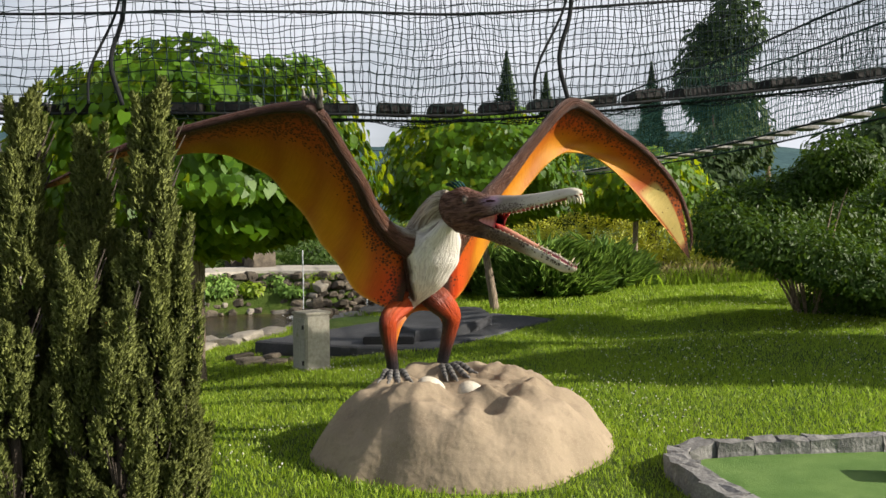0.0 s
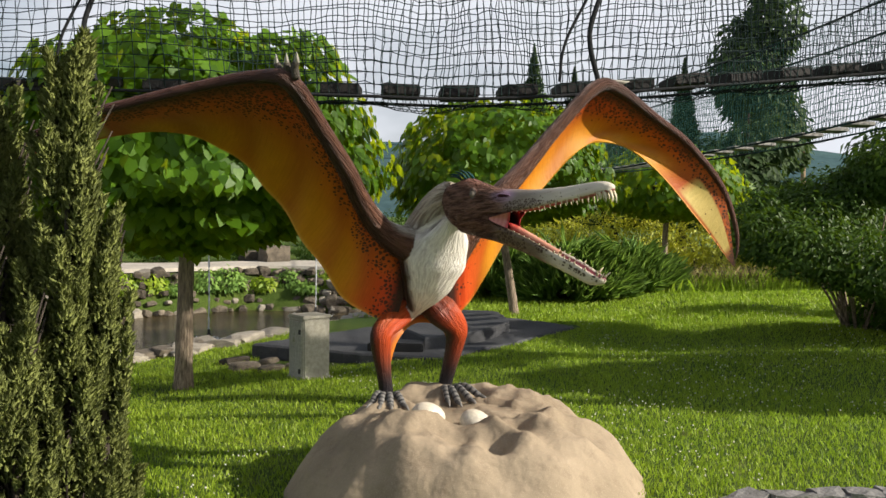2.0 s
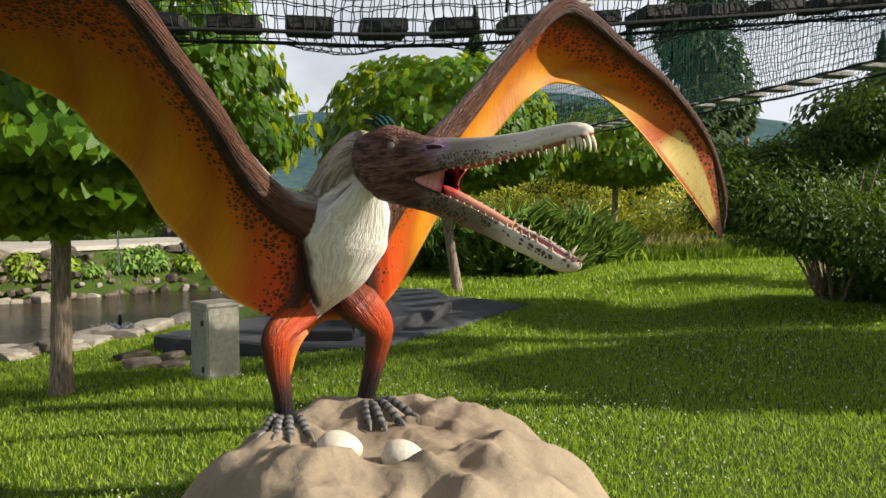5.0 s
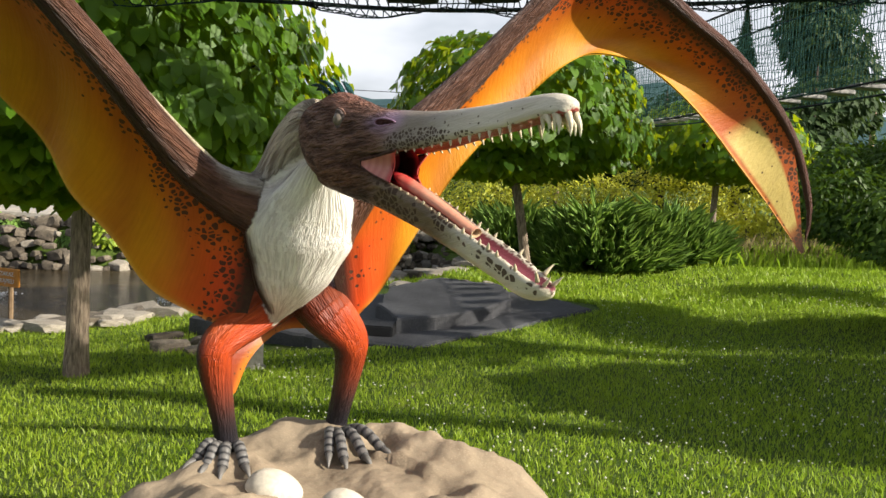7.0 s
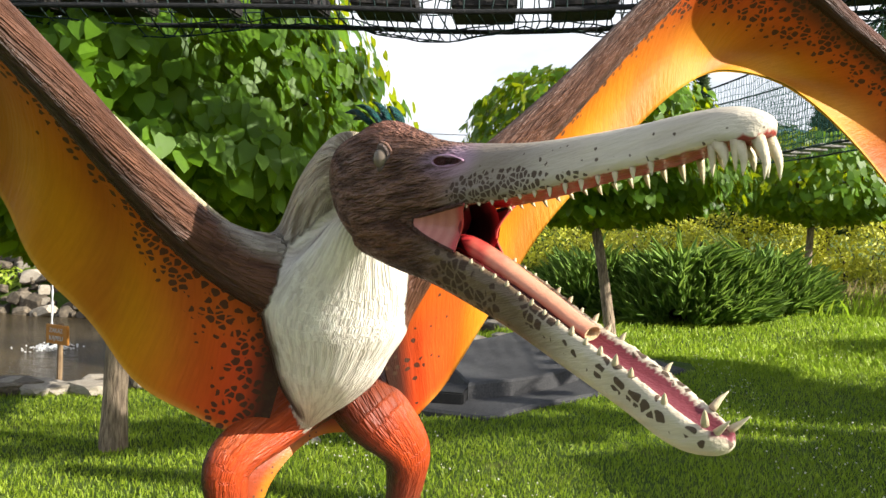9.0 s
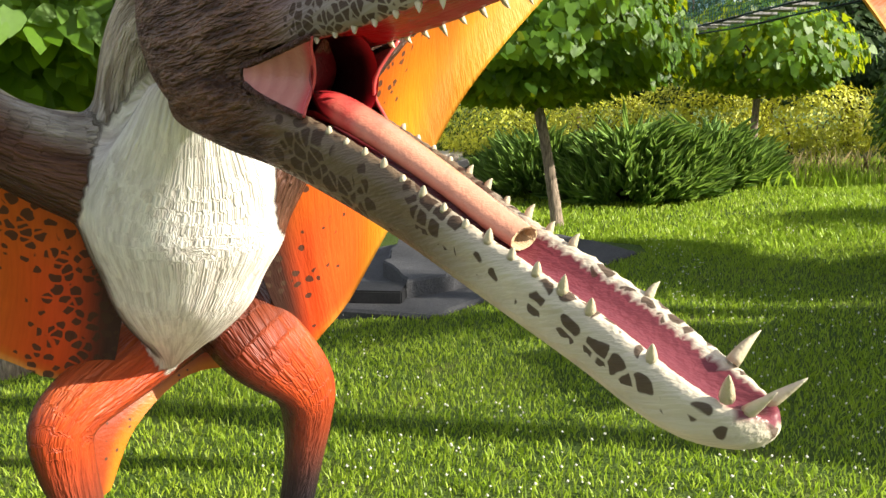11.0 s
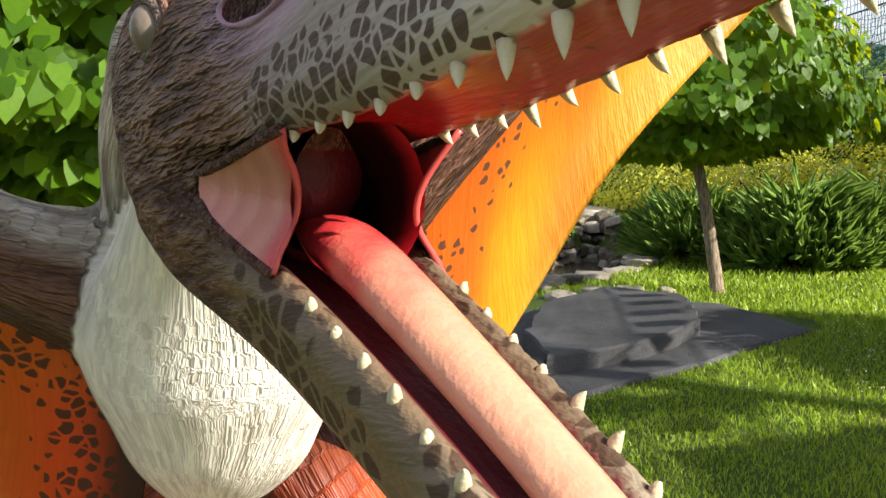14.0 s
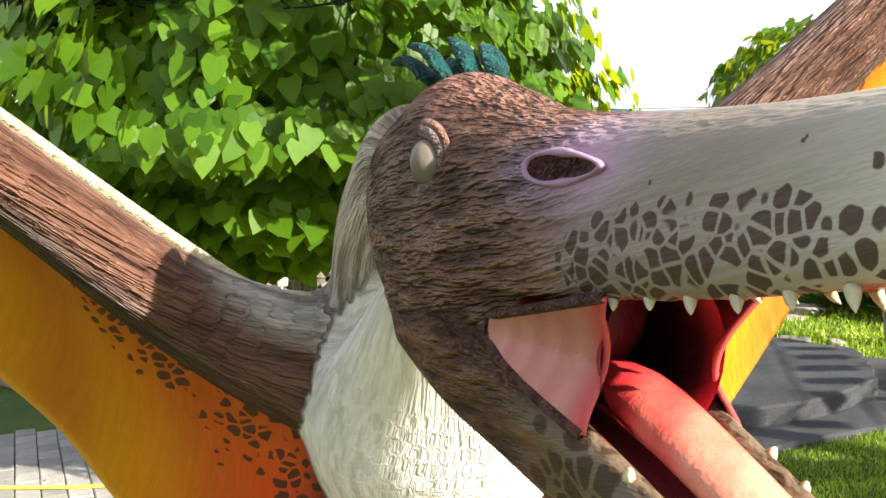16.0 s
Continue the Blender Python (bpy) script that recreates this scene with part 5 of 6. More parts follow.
def spire(x, y, top, radius, seed, count, label):
    """A slim column of feathery sprays."""
    g = np.random.default_rng(seed)
    z0 = ground_at(x, y)
    ob = thing("cypress", label, "cypress", (x, y, z0), "slim cypresses")
    h = top - z0
    part("trunk", trunk_mesh("trunk", [(0, 0, -0.05), (0.01, 0, h * 0.4), (0, 0.01, h * 0.85)], [0.035, 0.025, 0.008], M_DARK_BARK, 8, 10), ob)
    bv, bf = [], []
    for i in range(26):
        a, zz = i * 2.4, h * (0.02 + 0.8 * ((i * 0.618) % 1))
        s = Vector((0, 0, zz))
        e = Vector((math.cos(a) * radius * 0.8, math.sin(a) * radius * 0.8, zz + 0.28))
        v, f = tube([s, s.lerp(e, 0.5) + Vector((0, 0, -0.03)), e], [0.009, 0.006, 0.003], 5)
        bf += [tuple(q + len(bv) for q in t) for t in f]
        bv += v
    part("branch_work", mesh_from("branch_work", bv, bf, M_DARK_BARK, True), ob)["kind"] = "stuff"
    plumes = int(170 * (radius / 0.25) * (top / 2.3))
    pw, pa = g.random(plumes) ** 0.9, g.uniform(0, 2 * math.pi, plumes)
    pr = radius * np.clip(1.03 - pw, 0, 1) ** 0.75 * np.clip(0.7 + pw * 2.5, 0, 1) * g.uniform(0.55, 1.0, plumes)
    pw[0], pr[0] = 0.9, 0.0
    ph = g.uniform(0.13, 0.30, plumes)
    which = g.integers(0, plumes, count)
    t = g.random(count) ** 0.8
    ang = g.uniform(0, 2 * math.pi, count)
    rad = ph[which] * 0.19 * (1.05 - t) ** 0.7 * g.uniform(0.5, 1.05, count)
    lean_out = 0.25 * ph[which] * t
    bx, by = np.cos(pa[which]), np.sin(pa[which])
    base_r = pr[which] + lean_out
    p = np.stack([bx * base_r + np.cos(ang) * rad, by * base_r + np.sin(ang) * rad, pw[which] * (h - 0.25) + t * ph[which] + 0.02], -1)
    out = np.stack([np.cos(ang) * 0.8 + bx * 0.25, np.sin(ang) * 0.8 + by * 0.25, np.full(count, 1.3)], -1) + g.normal(0, 0.35, (count, 3))
    m = frames_of(p, out, g.uniform(0, 6.28, count), np.stack([g.uniform(0.005, 0.009, count)] * 2 + [g.uniform(0.016, 0.038, count)], -1))
    spray_v = [(1, 0, 0), (-0.5, 0.87, 0), (-0.5, -0.87, 0), (0.9, 0.4, 0.45), (-0.75, 0.5, 0.5), (0, -0.95, 0.5), (0, 0, 1)]
    spray_f = [(0, 3, 6), (1, 4, 6), (2, 5, 6), (0, 6, 1), (1, 6, 2), (2, 6, 0)]
    part("foliage", mesh_tiled("foliage", spray_v, spray_f, m, M_CYPRESS), ob, "feathery grey-green scale foliage with browned patches")
    return ob


for i, (x, y, top, rad) in enumerate([(-1.30, -1.70, 2.36, 0.21), (-1.64, -1.55, 2.22, 0.16), (-1.58, -1.87, 1.62, 0.16), (-1.93, -1.65, 2.38, 0.18), (-2.2, -1.75, 2.2, 0.22), (-1.38, -1.92, 1.42, 0.13), (-1.19, -1.66, 1.74, 0.11), (-1.83, -1.98, 1.3, 0.16)]):
    spire(x, y, top, rad, 20 + i, int(33000 * rad / 0.25 * (top / 2.3)), ("tall " if top > 2.2 else "") + "slim grey-green cypress column with browned inner twigs")


def shrub(name, x, y, rx, ry, z_low, z_high, count, size, material, label, category, seed, stems=7, stem_r=0.03, group="", droop=0.1, leaf=LEAFLET, leaf_f=LEAFLET_F, bulge=3.1):
    z0 = ground_at(x, y)
    ob = thing(name, label, category, (x, y, z0), group)
    g = random.Random(seed)
    for i in range(stems):
        a = i * 2.4 + g.random()
        s = Vector((math.cos(a) * rx * 0.2, math.sin(a) * ry * 0.2, -0.05))
        e = Vector((math.cos(a) * rx * g.uniform(0.35, 0.7), math.sin(a) * ry * g.uniform(0.35, 0.7), (z_high - z0) * g.uniform(0.5, 0.85)))
        mid = s.lerp(e, 0.5) + Vector((-math.cos(a) * 0.12 * rx, -math.sin(a) * 0.12 * ry, 0.1))
        v, f = tube([tuple(q) for q in smooth_line([tuple(s), tuple(mid), tuple(e)], 7)], [stem_r * k for k in (1, 0.9, 0.8, 0.65, 0.5, 0.35, 0.15)], 7)
        part("stem", mesh_from("stem", v, f, M_DARK_BARK, True), ob)
    m = dome_leaves((0, 0), rx, ry, z_low - z0, z_high - z0, count, size, droop, seed, bulge)
    part("crown", mesh_tiled("crown", leaf, leaf_f, m, material), ob)
    return ob


def clump_shrub(x, y, spread, z_low, z_high, clumps, leaves, size, label, seed):
    """A vase-shaped bush: many stems, each ending in loose leafy clumps with gaps and upright shoots."""
    z0 = ground_at(x, y)
    ob = thing("shrub", label, "shrub", (x, y, z0))
    g = random.Random(seed)
    ms = []
    for i in range(clumps):
        a, q = i * 2.4, ((i + 0.5) / clumps) ** 0.5
        hz = z_low + (z_high - z_low) * ((i * 0.618) % 1)
        reach = spread * q * (0.55 + 0.45 * math.sin(math.pi * min(1, 0.25 + 0.75 * (hz - z_low) / (z_high - z_low))))
        end = Vector((math.cos(a) * reach, math.sin(a) * reach, hz - z0))
        if i % 5 == 0:
            s = Vector((math.cos(a) * 0.14, math.sin(a) * 0.14, -0.05))
            mid = s.lerp(end, 0.45) + Vector((-math.cos(a) * 0.1 * reach, -math.sin(a) * 0.1 * reach, 0.12))
            v, f = tube([tuple(p) for p in smooth_line([tuple(s), tuple(mid), tuple(end)], 8)], [0.02 * k for k in (1, 0.92, 0.84, 0.74, 0.62, 0.5, 0.36, 0.2)], 7)
            part("stem", mesh_from("stem", v, f, M_BARK, True), ob)
        r = g.uniform(0.24, 0.42)
        ms.append(dome_leaves((end.x, end.y), r, r, end.z - r * 0.8, end.z + r * g.uniform(0.8, 1.5), leaves // clumps, size, 0.25, seed * 7 + i, 2.4))
    part("crown", mesh_tiled("crown", LEAFLET, LEAFLET_F, np.concatenate(ms), M_SHRUB), ob)
    return ob


clump_shrub(4.75, 5.8, 1.45, 0.62, 2.5, 96, 50000, 0.085, "tall many-stemmed green shrub standing in the lawn", 31)
clump_shrub(6.9, 7.8, 1.4, 0.8, 2.3, 40, 14000, 0.10, "tall green shrub behind the lawn", 32)


def juniper(x, y, rx, ry, high, count, label, seed):
    g = np.random.default_rng(seed)
    z0 = ground_at(x, y)
    ob = thing("juniper", label, "juniper", (x, y, z0), "spreading junipers")
    for i in range(12):
        a = i * 2.4
        v, f = tube([(0, 0, -0.03), (math.cos(a) * rx * 0.4, math.sin(a) * ry * 0.4, high * 0.35), (math.cos(a) * rx * 0.8, math.sin(a) * ry * 0.8, high * 0.62)], [0.03, 0.02, 0.006], 6)
        part("stem", mesh_from("stem", v, f, M_DARK_BARK, True), ob)
    a, w = g.uniform(0, 6.28, count), np.sqrt(g.random(count))
    arm = np.array([noise.noise(Vector((math.cos(q) * 3, math.sin(q) * 3, seed))) for q in a])
    hgt = high * np.clip(1.0 - 0.75 * w ** 2 + 0.6 * arm, 0.15, 1.3) * g.uniform(0.3, 1.0, count)
    p = np.stack([np.cos(a) * rx * w, np.sin(a) * ry * w, hgt], -1)
    out = np.stack([np.cos(a), np.sin(a), np.full(count, 0.75)], -1) + g.normal(0, 0.35, (count, 3))
    m = frames_of(p, out, g.uniform(0, 6.28, count), np.stack([np.full(count, 0.025)] * 2 + [g.uniform(0.14, 0.55, count)], -1))
    v = [(1, 0, 0), (-0.5, 0.87, 0), (-0.5, -0.87, 0), (1.6, 0.2, 0.5), (-1.2, 1.1, 0.6), (-0.3, -1.6, 0.55), (0, 0, 1)]
    part("foliage", mesh_tiled("foliage", v, [(0, 3, 6), (1, 4, 6), (2, 5, 6), (0, 6, 1), (1, 6, 2), (2, 6, 0)], m, M_JUNIPER), ob)


juniper(1.75, 11.6, 1.15, 0.9, 0.85, 5200, "low spreading green juniper at the lawn's edge", 41)
juniper(3.0, 13.2, 1.1, 0.9, 0.8, 3800, "low spreading green juniper under a globe tree", 42)
juniper(0.35, 12.2, 0.8, 0.8, 0.75, 3000, "low spreading green juniper beside the pond", 43)

for i, (x, y, rx, hi) in enumerate([(-0.6, 19.2, 1.6, 1.75), (1.4, 18.6, 1.5, 1.95), (3.6, 18.2, 1.6, 2.05), (5.9, 18.0, 1.6, 2.1), (8.2, 17.0, 1.6, 2.1)]):
    shrub("golden_shrub", x, y, rx, 1.1, 0.35, hi, 5200, 0.12, M_YELLOW, "golden-leaved shrub in the border", "shrub", 50 + i, 7, 0.02, "golden shrubs")
for i, (x, y, rx, hi) in enumerate([(-2.2, 20.5, 1.7, 1.9), (0.2, 21.5, 1.8, 2.3), (9.6, 12.5, 1.8, 3.3), (7.3, 13.5, 1.5, 2.6), (11.5, 10.5, 2.0, 3.0)]):
    shrub("border_shrub", x, y, rx, 1.2, 0.3, hi, 4200, 0.12, M_SHRUB, "dense green shrub closing the border", "shrub", 60 + i, 7, 0.025, "border shrubs")


def far_tree(x, y, rx, z_low, z_high, count, size, label, seed, kind="broad"):
    z0 = ground_at(x, y)
    ob = thing("background_tree", label, "tree", (x, y, z0), "background trees")
    h = z_high - z0
    part("trunk", trunk_mesh("trunk", [(0, 0, -0.2), (0, 0, h * 0.5), (0.05, 0, h * 0.95)], [0.16 + h * 0.008, 0.12, 0.03], M_DARK_BARK, 9, 9), ob)
    g = np.random.default_rng(seed)
    if kind == "conifer":
        w = g.random(count) ** 0.8
        a = g.uniform(0, 6.28, count)
        tier = 0.75 + 0.35 * np.abs(np.sin(w * h * 3.3 + np.sin(a * 2)))
        r = rx * 0.8 * (1 - w) * tier * g.uniform(0.1, 1.05, count)
        p = np.stack([np.cos(a) * r, np.sin(a) * r, (z_low - z0) + w * (z_high - z_low) - 0.2 * r], -1)
        out = np.stack([np.cos(a), np.sin(a), np.full(count, 0.1)], -1) + g.normal(0, 0.3, (count, 3))
        m = frames_of(p, out, g.uniform(0, 6.28, count), np.stack([size * 0.35 * (1.1 - w)] * 2 + [size * 1.6 * (1.1 - w)], -1))
        v = [(1, 0, 0), (-0.5, 0.87, 0), (-0.5, -0.87, 0), (0, 0, 1)]
        me = mesh_tiled("crown", v, [(0, 1, 3), (1, 2, 3), (2, 0, 3)], m, M_FAR)
    else:
        # several lumps make an uneven crown with gaps
        ms = []
        for j in range(15):
            ca = j * 2.4
            cr = rx * 0.5 * (j / 15) ** 0.5
            cz = z_low - z0 + (z_high - z_low) * (0.2 + 0.6 * ((j * 0.618) % 1))
            rr = rx * g.uniform(0.34, 0.55)
            q = dome_leaves((math.cos(ca) * cr, math.sin(ca) * cr), rr, rr, cz - rr * 0.8 * (z_high - z_low) / (2.4 * rx), cz + rr * (z_high - z_low) / (2.4 * rx), count // 15, size, 0.3, seed * 10 + j, 2.6)
            ms.append(q)
        me = mesh_tiled("crown", LEAFLET, LEAFLET_F, np.concatenate(ms), M_FAR)
    part("crown", me, ob)
    return ob


far_tree(10.1, 28, 2.0, 3.0, 11.0, 9000, 0.42, "tall dark poplar behind the netting", 71)
far_tree(1.9, 30, 1.7, 1.5, 8.6, 5000, 0.34, "dark spruce in the distance", 72, "conifer")
far_tree(3.6, 31, 1.4, 1.5, 7.9, 4000, 0.34, "dark spruce in the distance", 73, "conifer")
far_tree(7.6, 29, 1.3, 1.5, 7.9, 4000, 0.34, "dark spruce in the distance", 74, "conifer")
far_tree(14.5, 24, 1.4, 1.5, 6.6, 4000, 0.34, "dark spruce in the distance", 75, "conifer")
far_tree(8.0, 22, 2.6, 1.2, 5.2, 6000, 0.32, "broad green tree behind the golden shrubs", 76)
far_tree(12.5, 19, 3.0, 1.2, 5.4, 6000, 0.32, "broad green tree behind the lawn", 77)
far_tree(4.6, 26, 2.4, 1.2, 4.9, 5000, 0.32, "broad green tree in the distance", 78)
far_tree(17.5, 17, 3.0, 1.5, 6.0, 5000, 0.34, "broad green tree beyond the far netting", 79)
far_tree(0.2, 30, 2.4, 1.2, 4.6, 4500, 0.32, "broad green tree in the distance", 80)
far_tree(-12.5, 24, 3.0, 1.2, 5.5, 5000, 0.34, "broad green tree beyond the pond", 81)
far_tree(-7.5, 26, 2.6, 1.0, 4.2, 4500, 0.34, "broad green tree beyond the pond", 82)
far_tree(-18.0, 18, 3.4, 1.2, 6.5, 5000, 0.36, "broad green tree beyond the pond", 83)

# hill on the horizon
hv, hf = [], []
HN = 120
for i in range(HN + 1):
    x = -1500 + 3000 * i / HN
    top = 105 + 55 * noise.noise(Vector((x * 0.0022, 0.4, 0))) + 14 * noise.noise(Vector((x * 0.012, 2.1, 0))) - 0.055 * max(0, x + 40) + 0.02 * min(0, x + 200)
    for k in range(7):
        q = k / 6
        hv.append((x, 650 + 420 * q, -5 + max(25, top) * math.sin(q * math.pi / 2)))
for i in range(HN):
    for k in range(6):
        p = i * 7 + k
        hf.append((p, p + 7, p + 8, p + 1))
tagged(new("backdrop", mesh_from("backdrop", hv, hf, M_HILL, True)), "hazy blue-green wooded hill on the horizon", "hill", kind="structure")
# ---- pump cover slab ----


def prism(outline, z_low, z_high, material, name, rough=0.0, seed=1):
    g = random.Random(seed)
    bm = bmesh.new()
    lo = [bm.verts.new((x, y, z_low)) for x, y in outline]
    hi = [bm.verts.new((x, y, z_high + rough * g.uniform(-1, 1))) for x, y in outline]
    bm.faces.new(hi)
    bm.faces.new(lo[::-1])
    for i in range(len(outline)):
        j = (i + 1) % len(outline)
        bm.faces.new((lo[i], lo[j], hi[j], hi[i]))
    bmesh.ops.recalc_face_normals(bm, faces=bm.faces[:])
    return bm_mesh(name, bm, material)


def ragged(points, step, amount, seed):
    g = random.Random(seed)
    out = []
    for (x0, y0), (x1, y1) in zip(points, points[1:] + points[:1]):
        n = max(1, int(math.hypot(x1 - x0, y1 - y0) / step))
        for i in range(n):
            t = i / n
            out.append((x0 + (x1 - x0) * t + g.uniform(-amount, amount), y0 + (y1 - y0) * t + g.uniform(-amount, amount)))
    return out


def sheet_mesh(name, outline, z_low, z_high, material, seed, wave=0.012):
    """A thick bitumen sheet whose ragged edge droops and buckles."""
    edge = ragged(outline, 0.12, 0.025, seed)
    cx, cy = sum(p[0] for p in edge) / len(edge), sum(p[1] for p in edge) / len(edge)
    verts, faces, n = [], [], len(edge)
    rings = (1.0, 0.985, 0.9, 0.75, 0.5, 0.25)
    verts += [(x, y, z_low) for x, y in edge]
    for k, r in enumerate(rings):
        for x, y in edge:
            px, py = cx + (x - cx) * r, cy + (y - cy) * r
            top = max(z_high, ground_at(px, py) + z_high - 0.19)
            verts.append((px, py, top - (0.02 if k == 0 else 0) + wave * noise.noise(Vector((px * 1.6, py * 1.6, seed)))))
    for k in range(len(rings)):
        for i in range(n):
            j = (i + 1) % n
            faces.append((k * n + i, k * n + j, (k + 1) * n + j, (k + 1) * n + i))
    faces.append(tuple(range(len(rings) * n, (len(rings) + 1) * n)))
    return mesh_from(name, verts, faces, material)


slab = thing("pump_cover", "dark grey bitumen-covered slab with a torn edge, beside the pond", "slab")
part("base_sheet", sheet_mesh("base_sheet", [(-2.45, 5.0), (-1.1, 4.45), (-0.2, 4.3), (0.25, 4.9), (1.4, 6.55), (0.75, 8.0), (-0.35, 8.3), (-1.2, 6.9)], -0.2, 0.225, M_SLATE, 3, 0.008), slab)
part("raised_sheet", sheet_mesh("raised_sheet", [(-0.42, 4.75), (0.15, 5.35), (0.55, 6.2), (0.35, 7.6), (-0.4, 8.0), (-0.85, 6.9), (-0.75, 5.6)], 0.2, 0.36, M_SLATE, 8, 0.004), slab, "raised torn bitumen sheet")
# solid black box stands in for the shade inside the open hatch
part("hatch_hole", box_mesh("hatch_hole", (0.62, 0.34, 0.10), M_BLACK, 0.012, (-0.75, 4.78, 0.27)), slab, "black block in place of the hatch's shaded opening")

# ---- electric cabinet ----
cab = thing("electric_cabinet", "weathered grey-beige electric cabinet standing in the grass", "cabinet")
c0, c1 = Vector((-1.73, 3.74)), Vector((-1.535, 3.525))
wdir, ddir = (c1 - c0).normalized(), Vector((-(c1 - c0).y, (c1 - c0).x)).normalized()
cw, cd, ch, cz = (c1 - c0).length, 0.30, 0.64, 0.06
mid = c0 + wdir * cw / 2 + ddir * cd / 2
cab.matrix_world = Matrix.Translation((mid.x, mid.y, cz)) @ Matrix.Rotation(math.atan2(wdir.y, wdir.x), 4, "Z")
part("body", box_mesh("body", (cw, cd, ch), M_CONCRETE, 0.012, (0, 0, ch / 2)), cab)
part("plinth", box_mesh("plinth", (cw + 0.03, cd + 0.03, 0.12), M_CONCRETE, 0.01, (0, 0, 0.0)), cab)
part("roof", box_mesh("roof", (cw + 0.025, cd + 0.025, 0.035), M_CONCRETE, 0.01, (0, 0, ch + 0.012)), cab)
cdoor = part("door", box_mesh("door", (cw - 0.05, 0.02, ch - 0.07), M_DOOR, 0.004, (0, -cd / 2 - 0.006, ch / 2)), cab, "grey door panel with dark gaps")
for hz in (0.12, ch - 0.13):
    part("hinge", box_mesh("hinge", (0.022, 0.025, 0.05), M_BLACK, 0.004, (cw / 2 - 0.045, -cd / 2 - 0.02, hz)), cdoor)
tri = bmesh.new()
for q in ((-0.028, 0), (0.028, 0), (0, 0.06)):
    tri.verts.new((q[0] - 0.02, -cd / 2 - 0.019, 0.40 + q[1]))
tri.faces.new(tri.verts[:])
part("warning_label", bm_mesh("warning_label", tri, M_LABEL), cdoor, "faded triangular warning label")
for k, (lw, lz) in enumerate(((0.05, 0.385), (0.044, 0.372), (0.04, 0.478))):
    part("label_bar", box_mesh("label_bar", (lw, 0.003, 0.006), M_LABEL, 0, (-0.02, -cd / 2 - 0.018, lz), 1), cdoor)

# ---- pond bank: stones, far wall, path ----
STONES = []
for sd in range(6):
    bm = bmesh.new()
    bmesh.ops.create_icosphere(bm, subdivisions=2, radius=1)
    g = random.Random(100 + sd)
    off = Vector((g.uniform(0, 50), 0, 0))
    for v in bm.verts:
        k = 1 + 0.35 * noise.noise(v.co * 1.1 + off) + 0.12 * noise.noise(v.co * 3.1 + off)
        v.co *= k
        for ax in range(3):
            v.co[ax] = max(-0.64, min(0.66, v.co[ax]))
    STONES.append(bm)
STONE_MESH = {}
for name, material in (("grey", M_STONE), ("pale", M_PALE_STONE)):
    STONE_MESH[name] = []
    for bm in STONES:
        me = bpy.data.meshes.new("stone")
        bm.to_mesh(me)
        me.materials.append(material)
        STONE_MESH[name].append(me)

bank = thing("stone_bank", "rubble stone bank rising from the far side of the pond", "stone wall", kind="structure")
g = random.Random(12)
FAR = [(-0.6, 12.4), (-0.9, 14.5), (-1.7, 17.3), (-3.0, 15.5), (-5.3, 15.5), (-8.0, 13.3), (-10.5, 13.1), (-14, 13.2), (-18, 13.4)]
far_line = smooth_line(FAR, 118)
count = 0
for i, (x, y) in enumerate(far_line):
    for row in range(2 if i < 22 else 5):
        if row and g.random() < 0.12:
            continue
        s = g.choice((0.09, 0.11, 0.14, 0.17, 0.22)) * g.uniform(0.85, 1.15)
        ob = part("stone", g.choice(STONE_MESH["grey" if g.random() < 0.85 else "pale"]), bank)
        back = -0.22 + row * 0.17
        ob.matrix_world = pose(x + g.uniform(-0.08, 0.08), y + back + g.uniform(-0.08, 0.08), WATER_Z + 0.02 + row * 0.21 + g.uniform(-0.04, 0.05), g.uniform(-20, 20), g.uniform(-20, 20), g.uniform(0, 360)) @ Matrix.Diagonal((s * g.uniform(1, 1.6), s, s * g.uniform(0.6, 0.95), 1))
        count += 1
near_bank = thing("pond_edge", "pale flat stones edging the lawn side of the pond", "stone edging", kind="structure")
near_line = smooth_line([(-9.5, 4.4), (-7, 4.6), (-6, 4.75), (-4.4, 5.35), (-3.4, 6.0), (-2.75, 7.1), (-2.05, 8.5), (-1.0, 9.9), (-0.45, 11.4)], 92)
for i, (x, y) in enumerate(near_line):
    for row in range(3):
        s = g.uniform(0.14, 0.28)
        ob = part("stone", g.choice(STONE_MESH["pale" if g.random() < 0.7 else "grey"]), near_bank)
        px, py = x + g.uniform(-0.12, 0.12) + row * 0.05, y + (-0.26, 0.02, 0.26)[row] + g.uniform(-0.1, 0.1)
        ob.matrix_world = pose(px, py, max(WATER_Z + 0.08, ground_at(px, py)) + 0.03, g.uniform(-8, 8), g.uniform(-8, 8), g.uniform(0, 360)) @ Matrix.Diagonal((s * g.uniform(1.1, 1.8), s * 1.2, s * g.uniform(0.25, 0.5), 1))
for x, y, s in ((-2.35, 4.35, 0.17), (-2.05, 4.25, 0.14), (-1.85, 4.4, 0.12), (-2.6, 4.75, 0.16), (-2.2, 4.7, 0.13), (-0.6, 8.6, 0.2), (-0.2, 8.7, 0.16), (-0.95, 8.3, 0.17), (0.15, 8.85, 0.13), (-0.35, 8.95, 0.12)):
    ob = part("stone", g.choice(STONE_MESH["grey" if y < 5 else "pale"]), near_bank)
    ob.matrix_world = pose(x, y, ground_at(x, y) + s * 0.12, g.uniform(-14, 14), 0, g.uniform(0, 360)) @ Matrix.Diagonal((s * 1.5, s, s * 0.5, 1))

